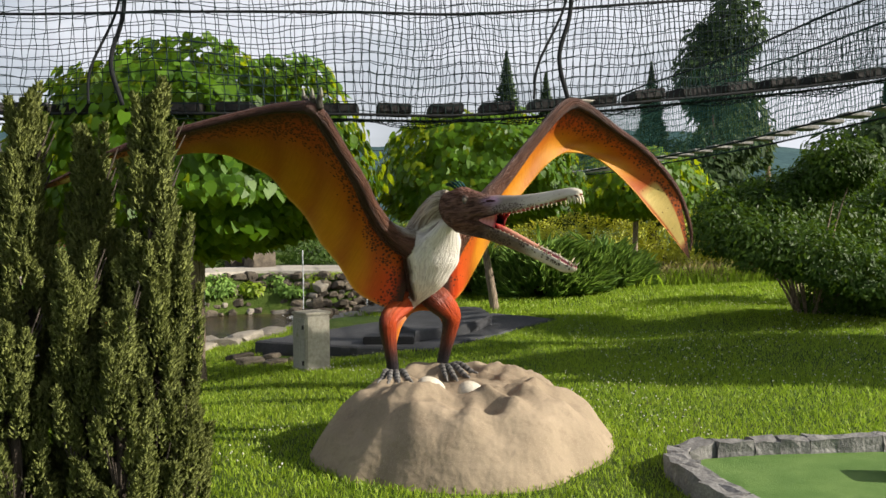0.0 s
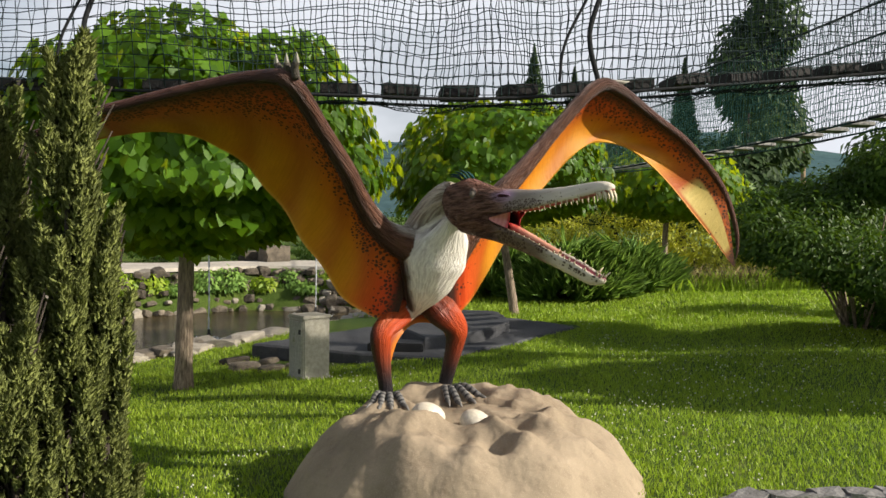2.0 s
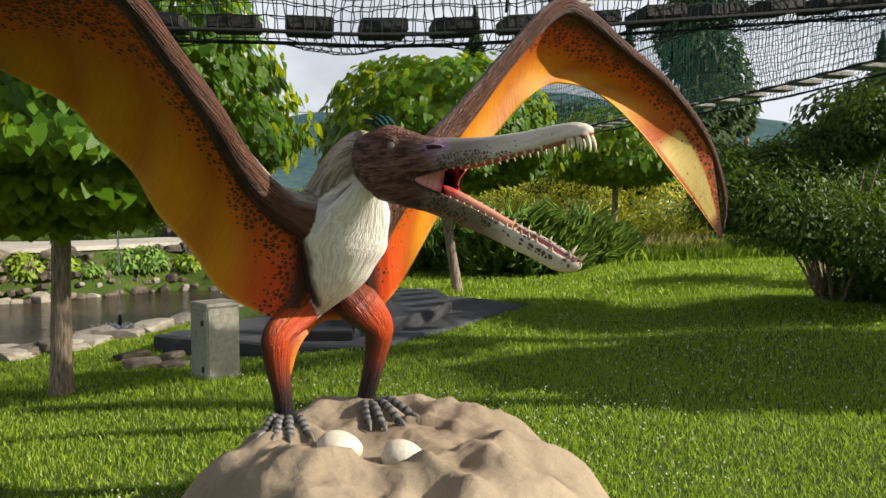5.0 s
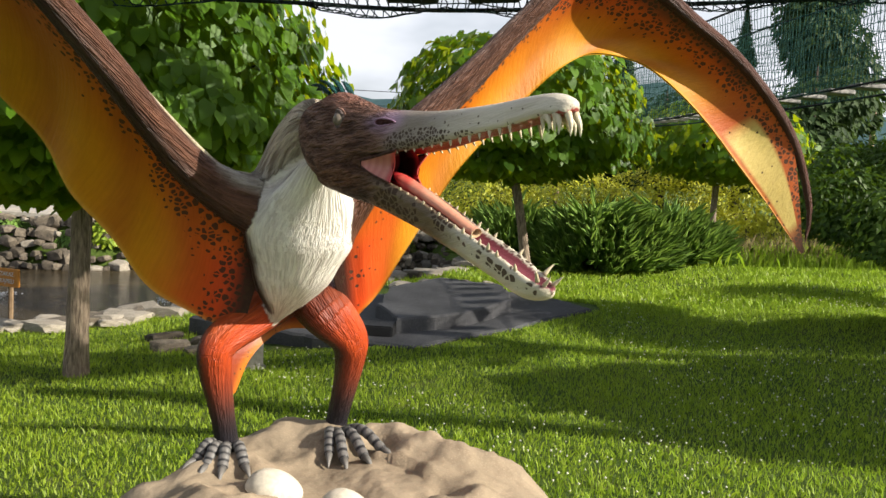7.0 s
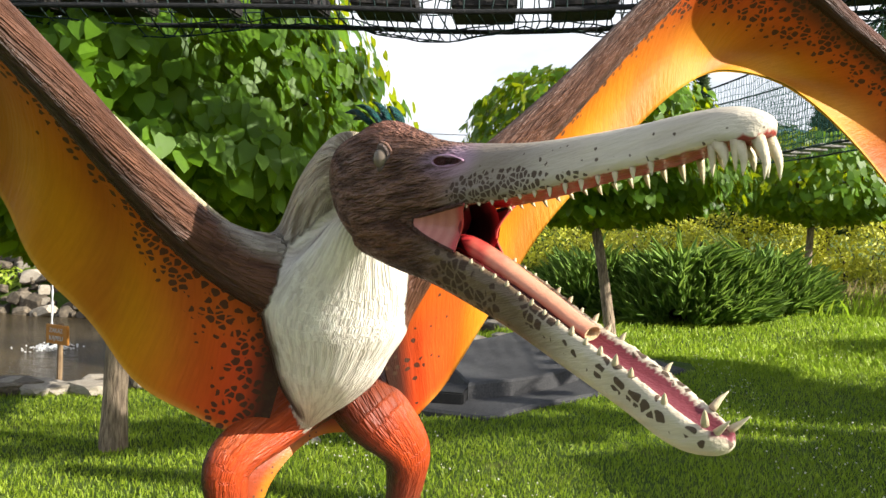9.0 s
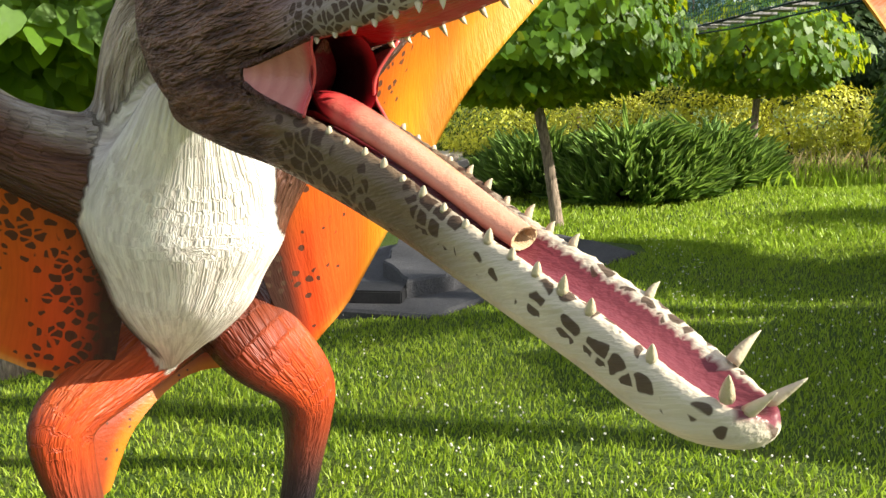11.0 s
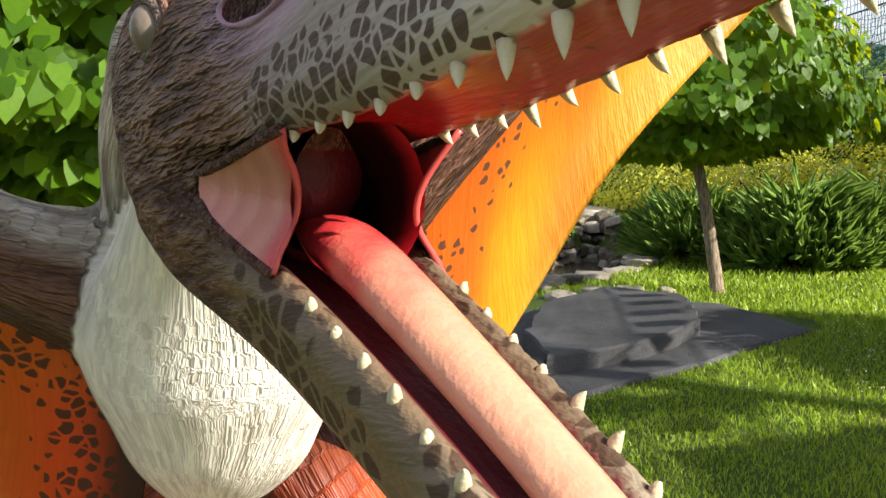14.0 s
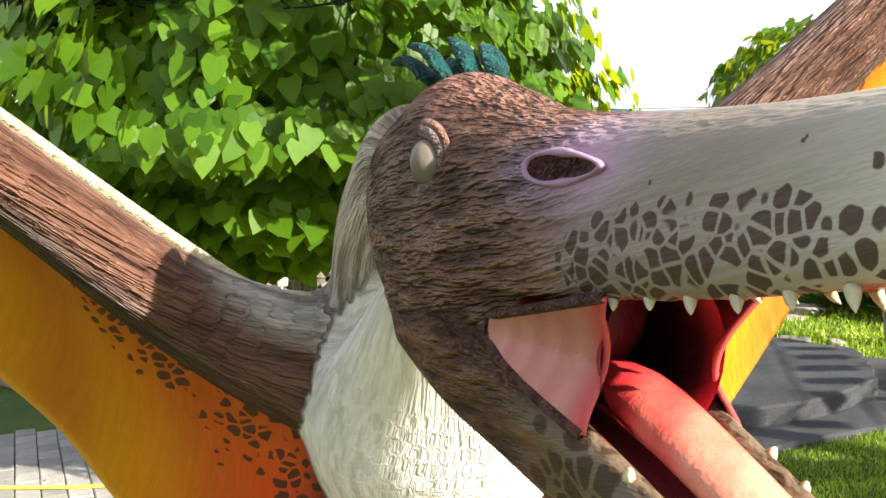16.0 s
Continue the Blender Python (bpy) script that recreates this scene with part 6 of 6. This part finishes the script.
# paved path behind the bank
pv, pf = [], []
path_line = smooth_line([(-1.5, 19.3), (-3.0, 17.3), (-5.4, 17.2), (-8.2, 15.1), (-10.6, 14.9), (-15, 15.2), (-25, 16)], 60)
for i, (x, y) in enumerate(path_line):
    pv += [(x, y - 0.75, 0.34), (x, y - 0.72, 0.43), (x, y + 1.6, 0.45), (x, y + 1.65, 0.3)]
for i in range(59):
    for k in range(3):
        p = i * 4 + k
        pf.append((p, p + 4, p + 5, p + 1))
tagged(new("pavement", mesh_from("pavement", pv, pf, M_PATH)), "pale paved path along the far bank", "path", kind="structure")
for i, (x, y, r, hi) in enumerate([(-3.6, 15.9, 0.35, 0.35), (-4.6, 16.0, 0.4, 0.4), (-6.4, 15.0, 0.45, 0.4), (-7.4, 14.2, 0.4, 0.35), (-9.2, 13.8, 0.45, 0.4), (-10.4, 13.7, 0.4, 0.5), (-12.2, 13.9, 0.5, 0.5), (-2.5, 16.6, 0.4, 0.4), (-4.1, 15.6, 0.3, 0.1), (-5.2, 15.7, 0.35, 0.2), (-5.9, 15.2, 0.4, 0.45), (-6.9, 14.4, 0.3, 0.1), (-7.9, 13.7, 0.4, 0.4), (-8.5, 13.6, 0.35, 0.2), (-9.8, 13.5, 0.35, 0.35), (-11.3, 13.5, 0.45, 0.3)]):
    shrub("bank_plant", x, y, r, r * 0.8, -0.1, hi, 500, 0.16, M_GRASS if i % 3 == 0 else M_JUNIPER, "tuft of fresh green bank plants between the stones", "plant", 200 + i, 4, 0.008, "bank plants")
for i, (x, y, r, hi) in enumerate([(-4.5, 19.6, 0.9, 1.3), (-6.5, 19.4, 1.0, 1.2), (-8.6, 18.0, 1.0, 1.4), (-11.2, 17.6, 1.1, 1.5), (-13.5, 17.8, 1.1, 1.3)]):
    shrub("path_shrub", x, y, r, r * 0.8, 0.4, hi, 1500, 0.13, M_SHRUB, "green shrub beside the far path", "shrub", 220 + i, 5, 0.012, "path shrubs")

# large boulders on the far path
for x, y, s in ((-5.6, 18.3, 0.55), (-6.3, 18.5, 0.4), (-11.2, 14.2, 0.7), (-12.2, 14.0, 0.55)):
    ob = thing("boulder", "grey boulder beside the far path", "boulder", group="boulders", data=STONE_MESH["grey"][int(s * 10) % 6])
    ob.matrix_world = pose(x, y, ground_at(x, y) + s * 0.35, 0, 0, 40) @ Matrix.Diagonal((s, s * 0.8, s * 0.8, 1))

# far timber house
house = thing("timber_house", "red-brown timber house with a dark roof beyond the pond", "house", (-15.5, 24, 0.4))
part("wall", box_mesh("wall", (7, 5, 2.6), M_RED_WALL, 0.02, (0, 0, 1.3)), house)
for k in range(8):
    part("board", box_mesh("board", (7.04, 0.03, 0.26), M_RED_WALL, 0.01, (0, -2.52, 0.2 + k * 0.31)), house)
rf = bmesh.new()
rv = [rf.verts.new(q) for q in ((-3.9, -3, 2.5), (3.9, -3, 2.5), (3.9, 3, 2.5), (-3.9, 3, 2.5), (-3.9, 0, 4.2), (3.9, 0, 4.2))]
for q in ((0, 1, 5, 4), (2, 3, 4, 5), (0, 4, 3), (1, 2, 5), (3, 2, 1, 0)):
    rf.faces.new([rv[i] for i in q])
part("roof", bm_mesh("roof", rf, M_ROOF), house)
for wx in (-1.8, 1.4):
    win = part("window", box_mesh("window", (1.0, 0.06, 1.0), M_WHITE, 0.01, (wx, -2.55, 1.4)), house)
    part("pane", box_mesh("pane", (0.8, 0.03, 0.8), M_BLACK, 0.005, (wx, -2.585, 1.4)), win)


# ---- fountains ----
def fountain(x, y, top, label):
    ob = thing("fountain", label, "fountain", (x, y, WATER_Z), "pond fountains")
    pts = [(0, 0, 0.18), (0.01, 0, (top - WATER_Z) * 0.5), (0.0, 0, top - WATER_Z)]
    v, f = tube(smooth_line(pts, 24), [0.014 + 0.006 * math.sin(i * 2.1) for i in range(24)], 6)
    part("jet", mesh_from("jet", v, f, M_FOAM, True), ob, "thin white water jet")
    v, f = tube([(0, 0, -0.4), (0, 0, 0.1), (0, 0, 0.22)], [0.035, 0.035, 0.02], 10)
    part("nozzle", mesh_from("nozzle", v, f, M_BLACK, True), ob, "black nozzle pipe")
    gg = np.random.default_rng(int(abs(x) * 10))
    k = 320
    a, r = gg.uniform(0, 6.28, k), np.abs(gg.normal(0, 0.2, k))
    p = np.stack([np.cos(a) * r, np.sin(a) * r, gg.uniform(0.0, 0.05, k)], -1)
    m = frames_of(p, np.tile([[0, 0, 1.0]], (k, 1)), a, np.stack([gg.uniform(0.008, 0.025, k)] * 2 + [gg.uniform(0.008, 0.02, k)], -1))
    part("splash", mesh_tiled("splash", octa_v, octa_f, m, M_FOAM), ob, "ring of white splashing foam")["kind"] = "stuff"


fountain(-4.7, 10.2, 1.15, "thin fountain jet rising from the pond")
fountain(-3.6, 14.2, 1.05, "thin fountain jet rising from the pond")
fountain(-1.75, 11.0, 0.5, "thin fountain jet rising from the pond near the slab")
fountain(-7.6, 9.6, 1.0, "thin fountain jet rising from the pond by the sign")

# ---- sign ----
sign = thing("warning_sign", "small orange board on a wooden post, white lettering", "sign", (-4.72, 5.62, ground_at(-4.72, 5.62)))
SZ = -ground_at(-4.72, 5.62)
post_v, post_f = tube([(0, 0.03, -0.3), (0.03, 0.03, SZ + 0.30), (0.04, 0.03, SZ + 0.50)], [0.028, 0.028, 0.028], 8)
part("post", mesh_from("post", post_v, post_f, M_WOOD), sign)
board = part("board", box_mesh("board", (0.32, 0.03, 0.19), M_SIGN, 0.006, (0.04, -0.01, SZ + 0.39)), sign)
for text, tz in (("ZAKAZ", SZ + 0.41), ("KĄPIELI", SZ + 0.335)):
    cu = bpy.data.curves.new("lettering", "FONT")
    cu.body, cu.size, cu.align_x, cu.extrude = text, 0.062, "CENTER", 0.002
    tmp = new("lettering", cu)
    me = bpy.data.meshes.new_from_object(tmp.evaluated_get(bpy.context.evaluated_depsgraph_get()))
    bpy.data.objects.remove(tmp)
    me.materials.clear()
    me.materials.append(M_WHITE)
    t = part("lettering", me, board, "white capital letters")
    t.location, t.rotation_euler = (0.04, -0.03, tz), (math.pi / 2, 0, 0)
sign.rotation_euler = (0, 0, radians(-18))


# ---- rope bridges ----
def net_between(name, low, high, cell, material, radius, sag=0.06, seed=1):
    """A knotted net hung between two lines of points."""
    n_u = max(2, int(np.linalg.norm(np.diff(low, axis=0), axis=1).sum() / cell))
    a, b = smooth_line(low, n_u + 1), smooth_line(high, n_u + 1)
    tall = np.linalg.norm(b - a, axis=1).mean()
    n_v = max(2, int(tall / cell))
    w = np.linspace(0, 1, n_v + 1)[None, :, None]
    gg = np.random.default_rng(seed)
    p = a[:, None] * (1 - w) + b[:, None] * w
    uu = np.arange(n_u + 1)[:, None]
    p[..., 2] -= (np.sin(np.pi * w[..., 0]) * sag * (1 + 0.5 * np.sin(uu * 0.37)))
    p[..., 0] += 0.035 * np.sin(uu * 0.21 + 3 * w[..., 0]) + gg.normal(0, cell * 0.07, p.shape[:2])
    p[..., 1] += 0.06 * np.sin(uu * 0.33 + 2.0 * w[..., 0]) * np.sin(np.pi * w[..., 0])
    p[..., 2] += gg.normal(0, cell * 0.07, p.shape[:2]) * (w[..., 0] > 0.01)
    q = p.reshape(-1, 3)
    ids = np.arange(len(q)).reshape(n_u + 1, n_v + 1)
    e = np.vstack([np.stack([ids[:-1].ravel(), ids[1:].ravel()], -1), np.stack([ids[:, :-1].ravel(), ids[:, 1:].ravel()], -1)])
    s, t = q[e[:, 0]], q[e[:, 1]]
    d = t - s
    ln = np.linalg.norm(d, axis=1)
    m = frames_of(s, d, np.zeros(len(s)), np.stack([np.full(len(s), radius)] * 2 + [ln], -1))
    v = [(1, 0, 0), (-0.5, 0.87, 0), (-0.5, -0.87, 0), (1, 0, 1), (-0.5, 0.87, 1), (-0.5, -0.87, 1)]
    return mesh_tiled(name, v, [(0, 1, 4, 3), (1, 2, 5, 4), (2, 0, 3, 5)], m, material)


def rope(points, r, n=30):
    v, f = tube(smooth_line(points, n), [r] * n, 7)
    return mesh_from("rope", v, f, M_ROPE, True)


LINE = [(-7.5, 2.6, 3.1), (-4.5, 2.3, 2.86), (-2.5, 2.1, 2.8), (-0.84, 2.1, 2.77), (0.07, 2.2, 2.76), (1.04, 2.33, 2.82), (1.95, 2.5, 2.91), (2.82, 2.75, 3.01), (3.8, 3.0, 3.13), (4.9, 3.2, 3.3), (7.0, 3.6, 3.7)]
bridge = thing("rope_bridge", "overhead rope bridge of dark planks with netting sides", "rope bridge")
line = smooth_line(np.array(LINE) - np.array([0, 0.12, 0.05]), 400)
arc = np.concatenate([[0], np.cumsum(np.linalg.norm(np.diff(line, axis=0), axis=1))])
plank_me = box_mesh("plank", (0.30, 0.34, 0.085), M_PLANK, 0.01)
k = 0.12
while k < arc[-1] - 0.2:
    x, y, z = (np.interp(k, arc, line[:, i]) for i in range(3))
    x2, y2, z2 = (np.interp(k + 0.1, arc, line[:, i]) for i in range(3))
    ob = part("plank", plank_me, bridge)
    ob.matrix_world = pose(x, y, z, random.uniform(-3, 3), -math.degrees(math.atan2(z2 - z, math.hypot(x2 - x, y2 - y))), math.degrees(math.atan2(y2 - y, x2 - x)) + random.uniform(-2, 2))
    k += 0.465
L = np.array(LINE) - np.array([0, 0.12, 0.05])
for side in (-0.22, 0.22):
    low = L + np.array([0, side, -0.07])
    high = L + np.array([0, side * 2.0, 1.25])
    mid2 = L + np.array([0, side * 1.8, 0.95])
    part("netting", net_between("netting", low, high, 0.095, M_NET, 0.0042, 0.05, 5 if side < 0 else 9), bridge, "dark square-meshed safety netting")
    part("rope", rope([tuple(q) for q in mid2 + np.array([0, -0.02, 0])], 0.014, 80), bridge)
    part("rope", rope([tuple(q) for q in low], 0.013, 80), bridge)
    part("rope", rope([tuple(q) for q in high], 0.014, 80), bridge)
part("netting", net_between("netting", L + np.array([0, -0.22, -0.07]), L + np.array([0, 0.22, -0.07]), 0.095, M_NET, 0.004, 0.06, 14), bridge, "dark netting slung under the planks")
# heavy hanging ropes tie the planks to the cable above
for hx in (-2.75, 1.1):
    x, y, z = hx, float(np.interp(hx, L[:, 0], L[:, 1])) - 0.36, float(np.interp(hx, L[:, 0], L[:, 2]))
    part("rope", rope([(x, y, z - 0.02), (x - 0.08, y - 0.03, z + 0.35), (x + 0.02, y, z + 0.75), (x + 0.06, y, z + 1.3)], 0.02), bridge, "thick black hanger rope")
    part("rope", rope([(x - 0.3, y, z + 0.0), (x - 0.26, y - 0.02, z + 0.3), (x - 0.03, y, z + 0.8), (x + 0.05, y, z + 1.3)], 0.012), bridge, "black hanger rope")
for px, py in ((-7.6, 2.6), (7.1, 3.6)):
    v, f = tube([(px, py, ground_at(px, py) - 0.2), (px, py, 5.2)], [0.14, 0.12], 14)
    part("mast", mesh_from("mast", v, f, M_WOOD, True), bridge, "round timber mast that carries the bridge")

FARLINE = [(1.2, 21.0, 3.1), (2.6, 13.0, 2.72), (3.4, 9.3, 2.72), (4.3, 6.8, 2.82), (5.1, 4.2, 2.98), (6.4, 1.5, 3.2)]
bridge2 = thing("far_rope_bridge", "second rope bridge with pale planks and green netting", "rope bridge")
fl = smooth_line(FARLINE, 300)
arc = np.concatenate([[0], np.cumsum(np.linalg.norm(np.diff(fl, axis=0), axis=1))])
plank2 = box_mesh("plank", (0.2, 0.34, 0.05), M_PALE_PLANK, 0.008)
k = 0.2
while k < arc[-1] - 0.2:
    x, y, z = (np.interp(k, arc, fl[:, i]) for i in range(3))
    x2, y2, z2 = (np.interp(k + 0.1, arc, fl[:, i]) for i in range(3))
    part("plank", plank2, bridge2, place=None).matrix_world = pose(x, y, z, 0, -math.degrees(math.atan2(z2 - z, 0.1)), math.degrees(math.atan2(y2 - y, x2 - x)))
    k += 0.47
FL = np.array(FARLINE)
for side in (-0.3, 0.3):
    part("netting", net_between("netting", FL + np.array([side, side * 0.7, -0.05]), FL + np.array([side * 1.4, side, 1.15]), 0.095, M_NET_FAR, 0.0042, 0.05, 21), bridge2, "green square-meshed netting")
    part("rope", rope([tuple(q) for q in FL + np.array([side * 1.4, side, 1.15])], 0.014, 60), bridge2)
    part("rope", rope([tuple(q) for q in FL + np.array([side, side * 0.7, -0.04])], 0.012, 60), bridge2)
for px, py, pz in ((1.15, 21.1, 4.4), (6.5, 1.3, 5.2)):
    v, f = tube([(px, py, -0.9), (px, py, pz)], [0.13, 0.11], 14)
    part("mast", mesh_from("mast", v, f, M_WOOD, True), bridge2, "round timber mast")
# cables towards the horizon
cables = thing("overhead_cables", "thin black cables crossing the sky", "cable", kind="")
for z in (4.2, 4.9, 5.6):
    part("cable", rope([(-16, 40, z), (0, 40, z - 0.25), (16, 40, z + 0.1)], 0.016, 24), cables)
for px in (-16, 16):
    v, f = tube([(px, 40, -0.2), (px, 40, 6.5)], [0.14, 0.1], 10)
    part("pole", mesh_from("pole", v, f, M_WOOD, True), cables)

# ---- miniature golf lane ----
turf_outline = [(1.52, -0.62), (2.0, -0.50), (2.75, -0.42), (3.6, -0.25), (4.4, -0.2), (4.4, -4.5), (2.6, -4.5), (1.9, -2.2), (1.42, -1.1)]
turf = tagged(new("putting_green", prism(turf_outline, 0.0, 0.285, M_TURF, "putting_green")), "pale green artificial turf of a miniature golf lane", "golf lane", kind="structure")
kerb = thing("stone_kerb", "rough grey stone kerb round the golf lane", "kerb", kind="structure")


def kerb_run(points, parent, seed):
    gg = random.Random(seed)
    ln = smooth_line(points, 200)
    ac = np.concatenate([[0], np.cumsum(np.linalg.norm(np.diff(ln, axis=0), axis=1))])
    k = 0.0
    while k < ac[-1] - 0.1:
        lg = gg.uniform(0.14, 0.3)
        x, y = (np.interp(k + lg / 2, ac, ln[:, i]) for i in range(2))
        x0, y0 = (np.interp(k, ac, ln[:, i]) for i in range(2))
        bm = bmesh.new()
        bmesh.ops.create_cube(bm, size=1)
        bmesh.ops.subdivide_edges(bm, edges=bm.edges[:], cuts=2, use_grid_fill=True)
        off = Vector((gg.uniform(0, 90), 0, 0))
        for v in bm.verts:
            r = v.co.copy()
            v.co = Vector((r.x * lg * 0.97, r.y * 0.13, r.z * 0.17)) + 0.022 * noise.noise_vector(r * 2.2 + off)
        part("kerb_stone", bm_mesh("kerb_stone", bm, M_KERB), parent).matrix_world = pose(x, y, max(0.25, ground_at(x, y)) + 0.035, gg.uniform(-4, 4), gg.uniform(-3, 3), math.degrees(math.atan2(y - y0, x - x0)))
        k += lg


kerb_run([(1.60, -1.75), (1.44, -1.15), (1.42, -0.78), (1.55, -0.56), (2.0, -0.45), (2.75, -0.37), (3.6, -0.2), (4.4, -0.15)], kerb, 5)
block = thing("rubber_block", "black rubber bumper block on the golf lane", "block", (2.66, -0.98, 0.285))
part("body", box_mesh("body", (0.16, 0.22, 0.16), M_BLACK, 0.012, (0, 0, 0.08)), block)
turf2 = tagged(new("putting_green", prism([(6.1, 6.2), (6.6, 6.75), (8.5, 7.1), (9.5, 6.6), (9.5, 5.5), (6.3, 5.7)], 0.0, 0.56, M_TURF, "putting_green")), "far artificial turf lane beyond the shrub", "golf lane", kind="structure")
kerb2 = thing("stone_kerb", "rough grey stone kerb round the far golf lane", "kerb", kind="structure")
kerb_run([(6.35, 5.6), (6.05, 6.0), (6.15, 6.4), (6.7, 6.8), (8.0, 7.1)], kerb2, 9)
for ob in kerb2.children:
    ob.matrix_world = Matrix.Translation((0, 0, 0.1)) @ ob.matrix_world

# ---- paved corner beside the pond, with a garden hose ----
M_PAVER = mottled("pale_concrete_paver", (0.26, 0.25, 0.235), (0.42, 0.40, 0.37), 5, 0.85, 0.3, 60, random_tint=0.2)
M_HOSE = mottled("yellow_green_hose", (0.36, 0.42, 0.06), (0.48, 0.52, 0.10), 12, 0.5, 0.1)
paving = thing("paved_corner", "worn pale concrete pavers beside the pond", "pavement", kind="structure")
paver_me = box_mesh("paver", (0.194, 0.134, 0.06), M_PAVER, 0.006, (0, 0, 0), 1)
g = random.Random(77)
for i in range(11):
    for j in range(11):
        x, y = -5.35 + i * 0.2 + (j % 2) * 0.1, 1.75 + j * 0.14
        u, w = x + 4.3, y - 2.5
        px, py = -4.3 + u * 0.8 + w * 0.6, 2.55 - u * 0.6 + w * 0.8
        if px > -3.25 and py > 2.5:
            continue
        ob = part("paver", paver_me, paving)
        ob.matrix_world = pose(px, py, ground_at(px, py) + 0.012 + g.uniform(-0.004, 0.004), g.uniform(-1.2, 1.2), g.uniform(-1.2, 1.2), -36.87 + g.uniform(-1, 1))
hose = smooth_line([(-5.2, 1.55), (-4.6, 1.95), (-4.0, 2.33), (-3.6, 2.62), (-3.35, 2.85)], 24)
hv, hf = tube([(x, y, ground_at(x, y) + 0.055) for x, y in hose], [0.013] * 24, 8)
thing("garden_hose", "yellow-green garden hose lying on the pavers", "hose", data=mesh_from("garden_hose", hv, hf, M_HOSE, True))
